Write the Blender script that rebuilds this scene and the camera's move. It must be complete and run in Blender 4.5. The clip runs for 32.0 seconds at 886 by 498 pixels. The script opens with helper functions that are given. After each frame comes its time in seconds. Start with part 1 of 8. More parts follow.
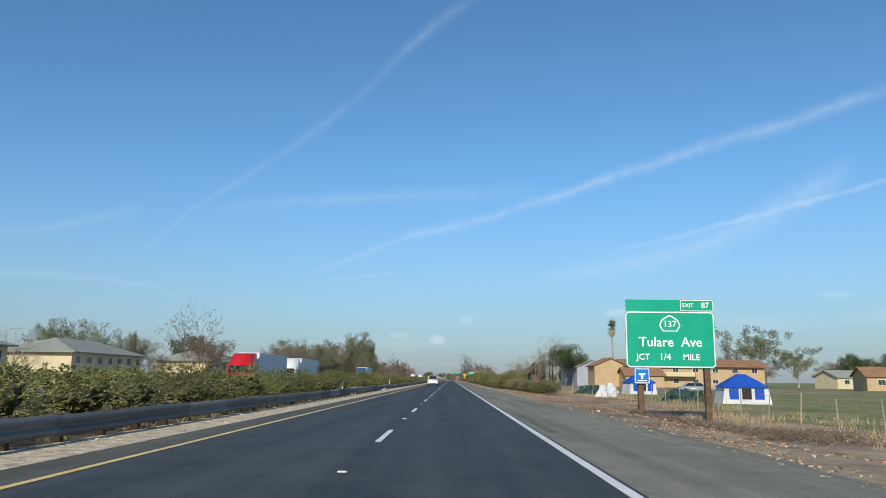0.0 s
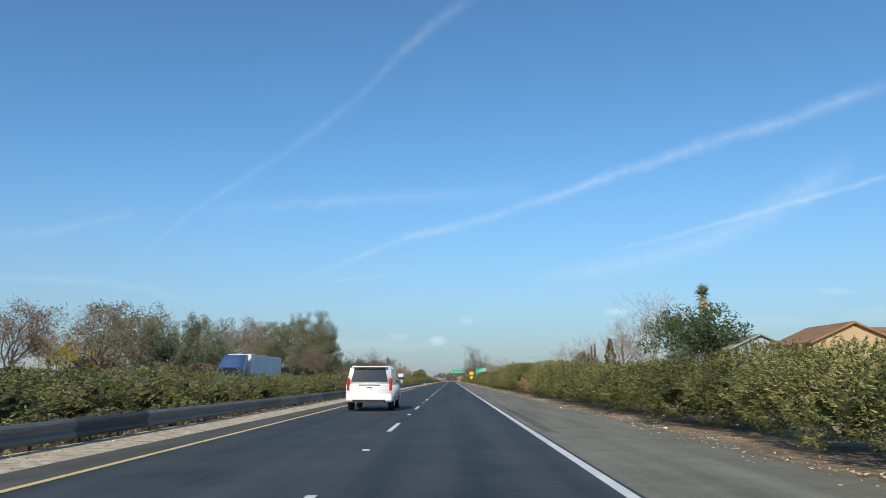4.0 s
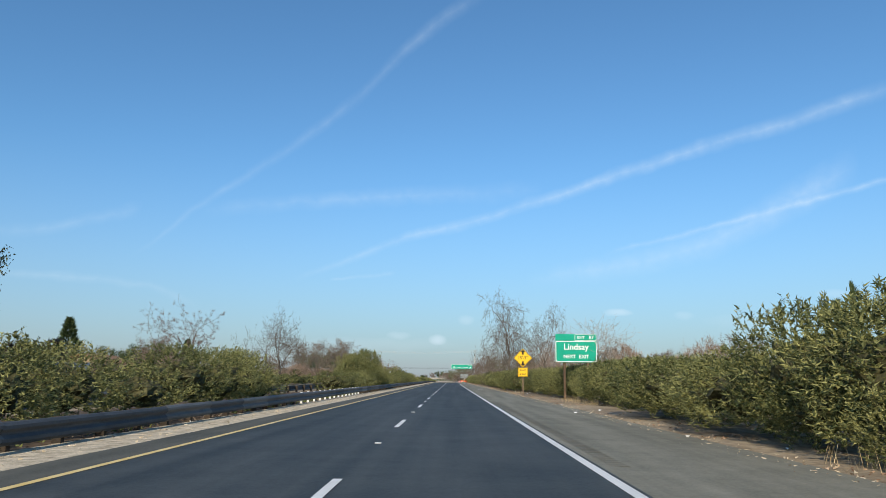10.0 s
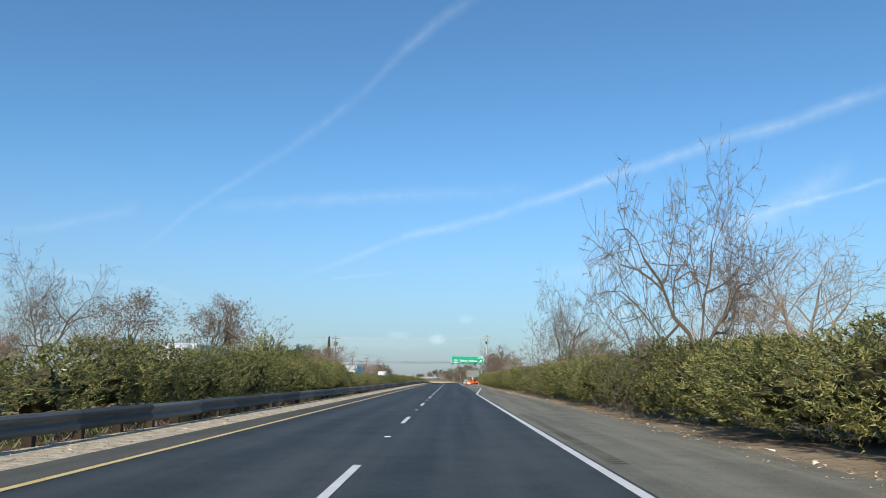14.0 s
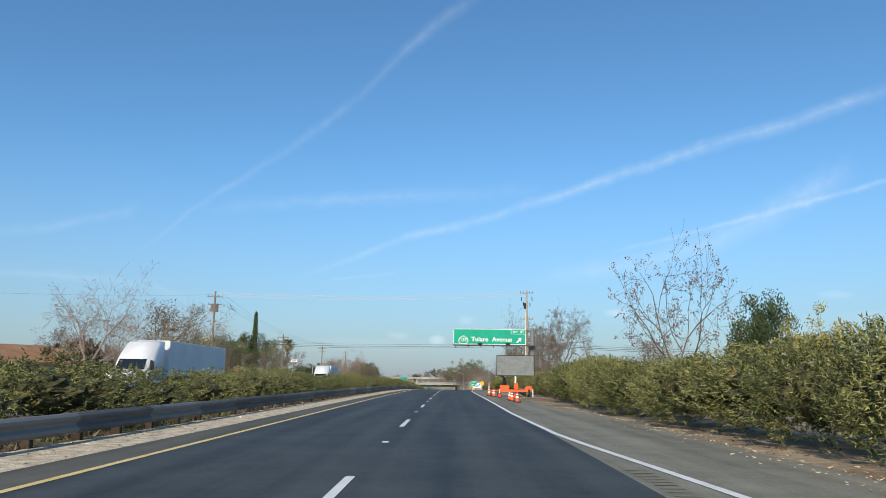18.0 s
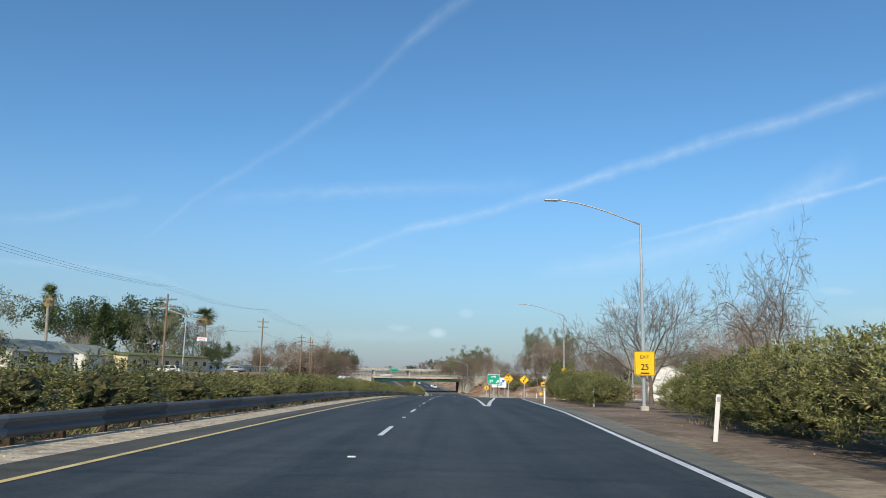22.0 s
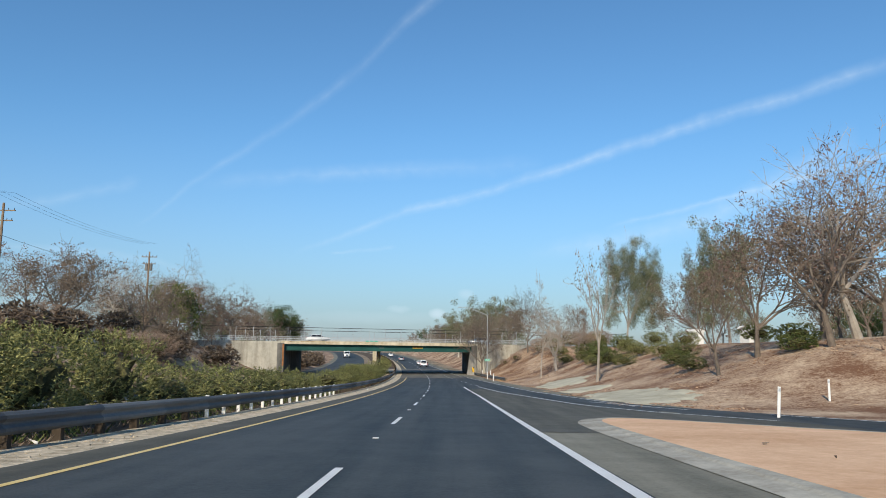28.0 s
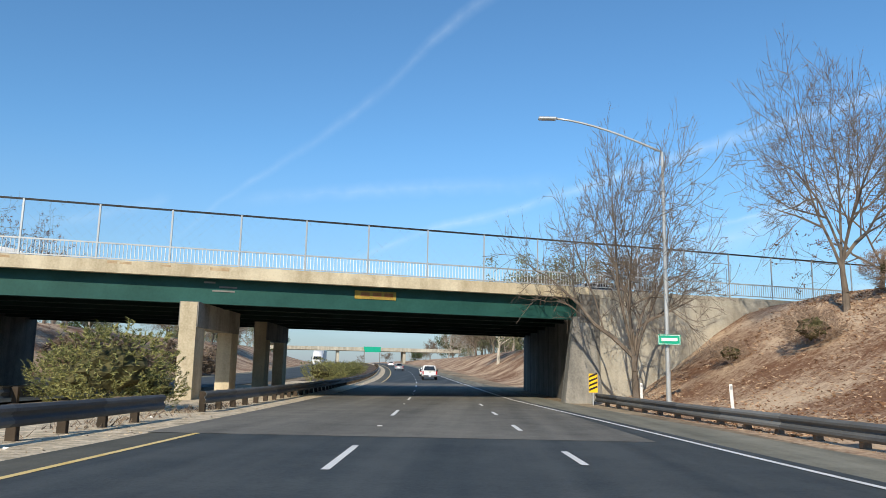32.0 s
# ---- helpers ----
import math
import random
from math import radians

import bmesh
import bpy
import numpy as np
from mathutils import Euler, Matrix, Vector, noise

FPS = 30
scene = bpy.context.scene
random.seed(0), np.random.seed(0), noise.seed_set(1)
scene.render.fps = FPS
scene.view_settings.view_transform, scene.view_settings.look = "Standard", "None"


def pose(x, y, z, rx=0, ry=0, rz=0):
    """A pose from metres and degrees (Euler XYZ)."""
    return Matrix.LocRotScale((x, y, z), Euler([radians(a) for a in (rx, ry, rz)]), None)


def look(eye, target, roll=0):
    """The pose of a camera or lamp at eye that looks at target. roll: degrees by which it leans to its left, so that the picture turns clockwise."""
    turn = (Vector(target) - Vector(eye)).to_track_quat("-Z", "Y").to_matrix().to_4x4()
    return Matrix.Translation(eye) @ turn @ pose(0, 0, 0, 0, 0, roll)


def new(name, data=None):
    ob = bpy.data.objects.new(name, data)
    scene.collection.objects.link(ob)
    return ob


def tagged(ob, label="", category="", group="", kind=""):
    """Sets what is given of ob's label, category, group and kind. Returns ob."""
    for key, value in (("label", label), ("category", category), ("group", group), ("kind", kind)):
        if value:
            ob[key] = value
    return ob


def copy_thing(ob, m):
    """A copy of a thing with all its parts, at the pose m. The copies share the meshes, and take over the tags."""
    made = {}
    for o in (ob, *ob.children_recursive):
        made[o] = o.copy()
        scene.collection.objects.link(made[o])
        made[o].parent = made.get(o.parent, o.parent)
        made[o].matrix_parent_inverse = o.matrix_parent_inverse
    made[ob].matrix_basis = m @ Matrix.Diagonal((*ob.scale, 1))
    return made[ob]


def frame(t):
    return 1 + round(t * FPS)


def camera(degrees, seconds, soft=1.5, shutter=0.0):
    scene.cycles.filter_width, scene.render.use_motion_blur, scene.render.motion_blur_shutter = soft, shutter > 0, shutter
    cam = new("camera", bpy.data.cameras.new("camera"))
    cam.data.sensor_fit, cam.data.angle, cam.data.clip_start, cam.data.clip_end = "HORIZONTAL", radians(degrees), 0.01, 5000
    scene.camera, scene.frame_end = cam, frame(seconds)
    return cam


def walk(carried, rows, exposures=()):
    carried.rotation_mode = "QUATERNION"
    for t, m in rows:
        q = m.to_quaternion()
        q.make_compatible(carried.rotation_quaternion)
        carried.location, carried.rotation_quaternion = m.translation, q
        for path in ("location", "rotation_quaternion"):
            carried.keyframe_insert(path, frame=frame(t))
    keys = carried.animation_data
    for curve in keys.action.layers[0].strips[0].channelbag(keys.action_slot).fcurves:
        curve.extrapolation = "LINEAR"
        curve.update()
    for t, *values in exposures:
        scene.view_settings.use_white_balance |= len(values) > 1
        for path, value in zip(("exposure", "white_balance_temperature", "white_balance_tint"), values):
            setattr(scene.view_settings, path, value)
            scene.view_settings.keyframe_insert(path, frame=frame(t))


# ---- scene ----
# ---- plan of the freeway: u metres to the right of the lane line, s metres along it ----
S0, S1 = -400, 4400
_s = np.arange(S0, S1 + 1.0)
_gk = ((560, 0), (612, -.3), (642, -.55), (671, -.87), (700, -1.2), (729, -1.5), (745, -1.7), (800, -2.04), (813, -2.04),
       (841, -1.85), (869, -1.55), (898, -1.15), (928, -.65), (975, 0), (1060, 1.0), (1200, 1.0), (1300, 0))
_grade = np.radians(np.interp(_s, [k[0] for k in _gk], [k[1] for k in _gk]))
_zr = np.concatenate(([0], np.cumsum((_grade[1:] + _grade[:-1]) / 2)))
_kap = np.interp(_s, [800, 930, 1280, 1330], [0, 1 / 1800, 1 / 1800, 0])
_th = np.concatenate(([0], np.cumsum((_kap[1:] + _kap[:-1]) / 2)))
_cx = np.concatenate(([0], np.cumsum(-np.sin((_th[1:] + _th[:-1]) / 2))))
_cy = np.concatenate(([0], np.cumsum(np.cos((_th[1:] + _th[:-1]) / 2)))) + S0


def zr(s):
    return float(np.interp(s, _s, _zr))


def heading(s):
    return float(np.interp(s, _s, _th))


def P(u, s, z=0.0):
    """The place u to the right of the lane line, s along it, at height z."""
    t = heading(s)
    return Vector((float(np.interp(s, _s, _cx)) + u * math.cos(t), float(np.interp(s, _s, _cy)) + u * math.sin(t), z))


def smooth(a, b, x):
    q = min(1.0, max(0.0, (x - a) / (b - a)))
    return q * q * (3 - 2 * q)


# ---- camera ----
cam = camera(61.3, 32.0, soft=.9)
EYE = 1.34
# seconds, distance along, place across, extra yaw, extra pitch, roll
DRIVE = ((0, 0, 1.48, 0.02, -0.05, -0.61), (1, 28.6, 1.53, 0.04, -0.00, -0.36), (2, 56.9, 1.62, 0.05, -0.00, -0.21), (3, 85.3, 1.62, 0.06, -0.00, -0.05),
         (3.5, 99.3, 1.60, 0.06, 0.00, -0.06), (5.5, 156.7, 1.47, 0.05, 0.01, -0.10), (6, 171.2, 1.47, 0.05, 0.01, -0.11), (7, 200.3, 1.55, 0.04, 0.00, -0.27),
         (8, 229.1, 1.65, 0.03, -0.00, -0.54), (9, 257.9, 1.66, 0.03, -0.03, -0.53), (10, 287.7, 1.44, 0.03, -0.05, -0.53), (11, 317.4, 1.47, 0.03, -0.08, -0.32),
         (12, 346.3, 1.42, 0.02, -0.09, -0.32), (13, 374.6, 1.35, 0.01, -0.11, -0.73), (14, 403.2, 1.36, -0.00, -0.09, -0.62), (15, 432.6, 1.39, -0.01, -0.07, -0.62),
         (15.5, 447.4, 1.39, -0.01, -0.07, -0.64), (17.5, 506.6, 1.31, -0.00, -0.04, -0.62), (18, 521.5, 1.30, -0.00, -0.04, -0.64), (19, 551.8, 1.25, -0.00, -0.03, -0.73),
         (20, 581.8, 1.32, -0.00, -0.03, -0.93), (21, 611.7, 1.46, -0.00, -0.03, -0.96), (22, 641.6, 1.60, -0.01, -0.03, -1.20), (23, 671.2, 1.65, -0.01, -0.03, -1.18),
         (24, 700.4, 1.59, -0.01, -0.04, -1.26), (25, 729.2, 1.56, -0.01, -0.04, -1.44), (25.5, 743.4, 1.56, -0.01, -0.03, -1.43), (27.5, 799.2, 1.60, -0.01, -0.01, -0.67),
         (28, 813.2, 1.58, -0.01, -0.00, -0.65), (29, 841.4, 1.59, 0.01, 0.04, -1.01), (30, 869.4, 1.52, 0.02, 0.06, -1.12), (31, 897.6, 1.61, 0.01, 0.05, -0.99),
         (32, 926.9, 1.68, -0.02, -0.05, -1.12))
rows = []
for t, s, u, dyaw, dpitch, roll in DRIVE:
    e = P(u, s, zr(s) + EYE)
    g = math.degrees(float(np.interp(s, _s, _grade)))
    rows.append((t, pose(e.x, e.y, e.z, 90 + 9.9 + g + dpitch, roll, math.degrees(heading(s)) + .56 + dyaw)))
walk(cam, rows, ((0, -.17), (3, -.14), (5.5, -.07), (6, -.07), (7, -.02), (10, -.06), (11, -.13), (12, -.16), (13, 0), (15.5, 0), (17.5, -.02), (19, -.09), (20, -.11), (24, -.12), (25, -.19), (28, -.05), (30, .03), (32, .09)))

# ---- sky and sun ----
SUN_EL, SUN_AZ = 30.0, 194.0          # azimuth clockwise from the road's direction
world = bpy.data.worlds.new("sky")
scene.world = world
world.use_nodes = True
wt = world.node_tree
wt.nodes.clear()


def wnode(kind, **kw):
    n = wt.nodes.new(kind)
    for k, v in kw.items():
        if k == "operation":
            n.operation = v
        elif k == "data_type":
            n.data_type = v
        elif k == "blend_type":
            n.blend_type = v
    return n


def wmath(op, a, b=None, c=None):
    n = wnode("ShaderNodeMath", operation=op)
    for i, v in enumerate((a, b, c)):
        if v is None:
            continue
        if isinstance(v, (int, float)):
            n.inputs[i].default_value = v
        else:
            wt.links.new(v, n.inputs[i])
    return n.outputs[0]


sky = wt.nodes.new("ShaderNodeTexSky")
sky.sky_type = "NISHITA"
sky.sun_disc = False
sky.sun_elevation = radians(SUN_EL)
sky.sun_rotation = radians(SUN_AZ)
sky.altitude = 90
sky.air_density, sky.dust_density, sky.ozone_density = 1.0, 0.2, 4.0
geo = wt.nodes.new("ShaderNodeTexCoord")
sep = wt.nodes.new("ShaderNodeSeparateXYZ")
wt.links.new(geo.outputs["Generated"], sep.inputs[0])
ahead = wmath("MAXIMUM", sep.outputs[1], .02)
px = wmath("DIVIDE", sep.outputs[0], ahead)
pz = wmath("DIVIDE", sep.outputs[2], ahead)
front = wmath("GREATER_THAN", sep.outputs[1], .1)
fine = wt.nodes.new("ShaderNodeTexNoise")
fine.inputs["Scale"].default_value, fine.inputs["Detail"].default_value = 26, 5
wt.links.new(geo.outputs["Generated"], fine.inputs["Vector"])
broad = wt.nodes.new("ShaderNodeTexNoise")
broad.inputs["Scale"].default_value, broad.inputs["Detail"].default_value = 7, 3
wt.links.new(geo.outputs["Generated"], broad.inputs["Vector"])
wob = wmath("MULTIPLY", wmath("SUBTRACT", fine.outputs[0], .5), .014)
streak = wt.nodes.new("ShaderNodeTexNoise")
streak.inputs["Scale"].default_value, streak.inputs["Detail"].default_value = 60, 4
wt.links.new(geo.outputs["Generated"], streak.inputs["Vector"])
patchy = wmath("MULTIPLY", wmath("MULTIPLY_ADD", broad.outputs[0], 1.8, -.3), wmath("MULTIPLY_ADD", streak.outputs[0], 1.8, .1))


def contrail(pts, w0, w1, strength):
    """A vapour trail through points of the sky straight ahead (across, up), widening from w0 to w1."""
    z = pts[0][1]
    for (x0, z0), (x1, z1) in zip(pts, pts[1:]):
        run = wmath("MINIMUM", wmath("MAXIMUM", wmath("SUBTRACT", px, x0), 0), x1 - x0)
        z = wmath("MULTIPLY_ADD", run, (z1 - z0) / (x1 - x0), z)
    q = wmath("DIVIDE", wmath("SUBTRACT", px, pts[0][0]), pts[-1][0] - pts[0][0])
    inside = wmath("MULTIPLY", wmath("MINIMUM", wmath("MAXIMUM", wmath("MULTIPLY", q, 9), 0), 1),
                   wmath("MINIMUM", wmath("MAXIMUM", wmath("MULTIPLY", wmath("SUBTRACT", 1, q), 9), 0), 1))
    w = wmath("MULTIPLY_ADD", wmath("MAXIMUM", q, 0), w1 - w0, w0)
    d = wmath("DIVIDE", wmath("ABSOLUTE", wmath("ADD", wmath("SUBTRACT", pz, z), wob)), w)
    soft = wmath("POWER", wmath("MAXIMUM", wmath("SUBTRACT", 1, d), 0), 1.3)
    return wmath("MULTIPLY", wmath("MULTIPLY", soft, inside), strength * .62)


def puff(x, z, rx, rz, strength):
    """A small far cloud."""
    a = wmath("POWER", wmath("DIVIDE", wmath("SUBTRACT", px, x), rx), 2)
    b = wmath("POWER", wmath("DIVIDE", wmath("ADD", wmath("SUBTRACT", pz, z), wob), rz), 2)
    return wmath("MULTIPLY", wmath("MAXIMUM", wmath("SUBTRACT", 1, wmath("ADD", a, b)), 0), strength)


TRAILS = (
    (((-.438, .16), (-.409, .181), (-.35, .231), (-.29, .27), (-.237, .307), (-.191, .342), (-.129, .392), (-.09, .439), (-.046, .484), (-.002, .519), (.05, .556)), .006, .021, .23),
    (((-.212, .130), (-.137, .16), (-.077, .184), (.031, .213), (.155, .253), (.233, .281), (.336, .316), (.471, .358), (.64, .417)), .007, .019, .54),
    (((.205, .168), (.346, .205), (.439, .231), (.63, .283)), .005, .007, .46),
    (((.10, .132), (.252, .157), (.352, .185), (.407, .213), (.479, .253), (.56, .298)), .016, .036, .46),
    (((-.648, .19), (-.556, .198), (-.426, .227)), .012, .014, .24),
    (((-.347, .224), (-.185, .24), (-.014, .249), (.126, .257)), .014, .018, .27),
    (((-.643, .138), (-.48, .13), (-.41, .12), (-.34, .094)), .009, .008, .26),
    (((-.166, .131), (-.12, .136), (-.074, .141)), .003, .004, .30),
)
PUFFS = ((-.018, .051, .013, .008, .45), (.223, .090, .021, .006, .38), (.020, .079, .012, .008, .22), (-.070, .057, .018, .005, .2), (.514, .117, .030, .006, .18), (.31, .085, .015, .006, .15),
         (.42, .078, .09, .012, .10), (-.1, .045, .12, .010, .10), (.60, .085, .10, .014, .12))
cover = 0.0
for pts, w0, w1, strength in TRAILS:
    cover = wmath("ADD", cover, wmath("MULTIPLY", contrail(pts, w0, w1, strength), patchy))
for row in PUFFS:
    cover = wmath("ADD", cover, puff(*row))
cloud = wmath("MULTIPLY", wmath("MINIMUM", cover, .85), front)
mixer = wt.nodes.new("ShaderNodeMix")
mixer.data_type = "RGBA"
tint = wt.nodes.new("ShaderNodeMix")
tint.data_type, tint.blend_type = "RGBA", "MULTIPLY"
tint.inputs[0].default_value = 1.0
tint.inputs["B"].default_value = (.71, 1.0, 1.09, 1)
wt.links.new(sky.outputs[0], tint.inputs["A"])
wt.links.new(cloud, mixer.inputs[0])
haze = wt.nodes.new("ShaderNodeMix")
haze.data_type = "RGBA"
haze.inputs["B"].default_value = (2.42, 2.62, 3.12, 1)
wt.links.new(wmath("MULTIPLY", wmath("POWER", wmath("MAXIMUM", wmath("SUBTRACT", 1, wmath("DIVIDE", wmath("ABSOLUTE", sep.outputs[2]), .30)), 0), 1.7), .9), haze.inputs[0])
wt.links.new(tint.outputs["Result"], haze.inputs["A"])
wt.links.new(haze.outputs["Result"], mixer.inputs["A"])
mixer.inputs["B"].default_value = (5.8, 6.9, 7.8, 1)
bg = wt.nodes.new("ShaderNodeBackground")
bg.inputs[1].default_value = .138
out = wt.nodes.new("ShaderNodeOutputWorld")
wt.links.new(mixer.outputs["Result"], bg.inputs[0])
wt.links.new(bg.outputs[0], out.inputs[0])
sun_data = bpy.data.lights.new("sun", "SUN")
sun_data.energy, sun_data.angle, sun_data.color = 4.55, radians(.5), (1.0, .885, .70)
sun = new("sun", sun_data)
_a = radians(SUN_AZ)
_to = Vector((math.sin(_a) * math.cos(radians(SUN_EL)), math.cos(_a) * math.cos(radians(SUN_EL)), math.sin(radians(SUN_EL))))
sun.matrix_world = look(_to * 50, (0, 0, 0))
scene.view_settings.exposure = 0.0
# ---- materials ----
def mat(name, c1, c2=None, rough=.8, scale=4.0, fine=40.0, bump=.15, metal=0.0, island=0.0, obj=0.0, spec=.3, leaf=0.0, detail=4, stretch=None, third=0.0, lo=.45, hi=1.0):
    """A surface that wanders between two colours at two scales, with fine relief."""
    m = bpy.data.materials.new(name)
    m.use_nodes = True
    nt = m.node_tree
    b = nt.nodes["Principled BSDF"]
    c2 = c2 or tuple(x * .7 for x in c1)
    b.inputs["Roughness"].default_value, b.inputs["Metallic"].default_value = rough, metal
    b.inputs["Specular IOR Level"].default_value = spec
    tc = nt.nodes.new("ShaderNodeTexCoord")
    n1, n2 = nt.nodes.new("ShaderNodeTexNoise"), nt.nodes.new("ShaderNodeTexNoise")
    for n, s in ((n1, scale), (n2, fine)):
        n.inputs["Scale"].default_value, n.inputs["Detail"].default_value = s, detail
        nt.links.new(tc.outputs["Object"], n.inputs["Vector"])
    if stretch:
        mp = nt.nodes.new("ShaderNodeMapping")
        mp.inputs["Scale"].default_value = stretch
        nt.links.new(tc.outputs["Object"], mp.inputs["Vector"])
        nt.links.new(mp.outputs[0], n1.inputs["Vector"])
    add = nt.nodes.new("ShaderNodeMath")
    add.operation = "MULTIPLY_ADD"
    add.inputs[1].default_value = .45
    nt.links.new(n2.outputs[0], add.inputs[0])
    nt.links.new(n1.outputs[0], add.inputs[2])
    if third:
        n3 = nt.nodes.new("ShaderNodeTexNoise")
        n3.inputs["Scale"].default_value, n3.inputs["Detail"].default_value, n3.inputs["Roughness"].default_value = third, 8, .75
        nt.links.new(tc.outputs["Object"], n3.inputs["Vector"])
        ad3 = nt.nodes.new("ShaderNodeMath")
        ad3.operation = "MULTIPLY_ADD"
        ad3.inputs[1].default_value = .9
        nt.links.new(n3.outputs[0], ad3.inputs[0])
        sb3 = nt.nodes.new("ShaderNodeMath")
        sb3.operation = "SUBTRACT"
        sb3.inputs[1].default_value = .45
        nt.links.new(add.outputs[0], sb3.inputs[0])
        nt.links.new(sb3.outputs[0], ad3.inputs[2])
        add = ad3
    rng = nt.nodes.new("ShaderNodeMapRange")
    rng.inputs["From Min"].default_value, rng.inputs["From Max"].default_value = lo, hi
    last = add.outputs[0]
    for amount, kind, socket in ((island, "ShaderNodeNewGeometry", "Random Per Island"), (obj, "ShaderNodeObjectInfo", "Random")):
        if not amount:
            continue
        g = nt.nodes.new(kind)
        r = nt.nodes.new("ShaderNodeMath")
        r.operation = "MULTIPLY_ADD"
        r.inputs[1].default_value = amount
        nt.links.new(g.outputs[socket], r.inputs[0])
        nt.links.new(last, r.inputs[2])
        sub = nt.nodes.new("ShaderNodeMath")
        sub.operation = "SUBTRACT"
        sub.inputs[1].default_value = amount / 2
        nt.links.new(r.outputs[0], sub.inputs[0])
        last = sub.outputs[0]
    nt.links.new(last, rng.inputs["Value"])
    mx = nt.nodes.new("ShaderNodeMix")
    mx.data_type = "RGBA"
    mx.inputs["A"].default_value, mx.inputs["B"].default_value = (*c1, 1), (*c2, 1)
    nt.links.new(rng.outputs[0], mx.inputs[0])
    nt.links.new(mx.outputs["Result"], b.inputs["Base Color"])
    if bump:
        bp = nt.nodes.new("ShaderNodeBump")
        bp.inputs["Strength"].default_value, bp.inputs["Distance"].default_value = bump, .03
        nt.links.new(n2.outputs[0], bp.inputs["Height"])
        nt.links.new(bp.outputs[0], b.inputs["Normal"])
    if leaf:
        tr = nt.nodes.new("ShaderNodeBsdfTranslucent")
        nt.links.new(mx.outputs["Result"], tr.inputs[0])
        ms = nt.nodes.new("ShaderNodeMixShader")
        ms.inputs[0].default_value = leaf
        nt.links.new(b.outputs[0], ms.inputs[1])
        nt.links.new(tr.outputs[0], ms.inputs[2])
        nt.links.new(ms.outputs[0], nt.nodes["Material Output"].inputs[0])
    return m


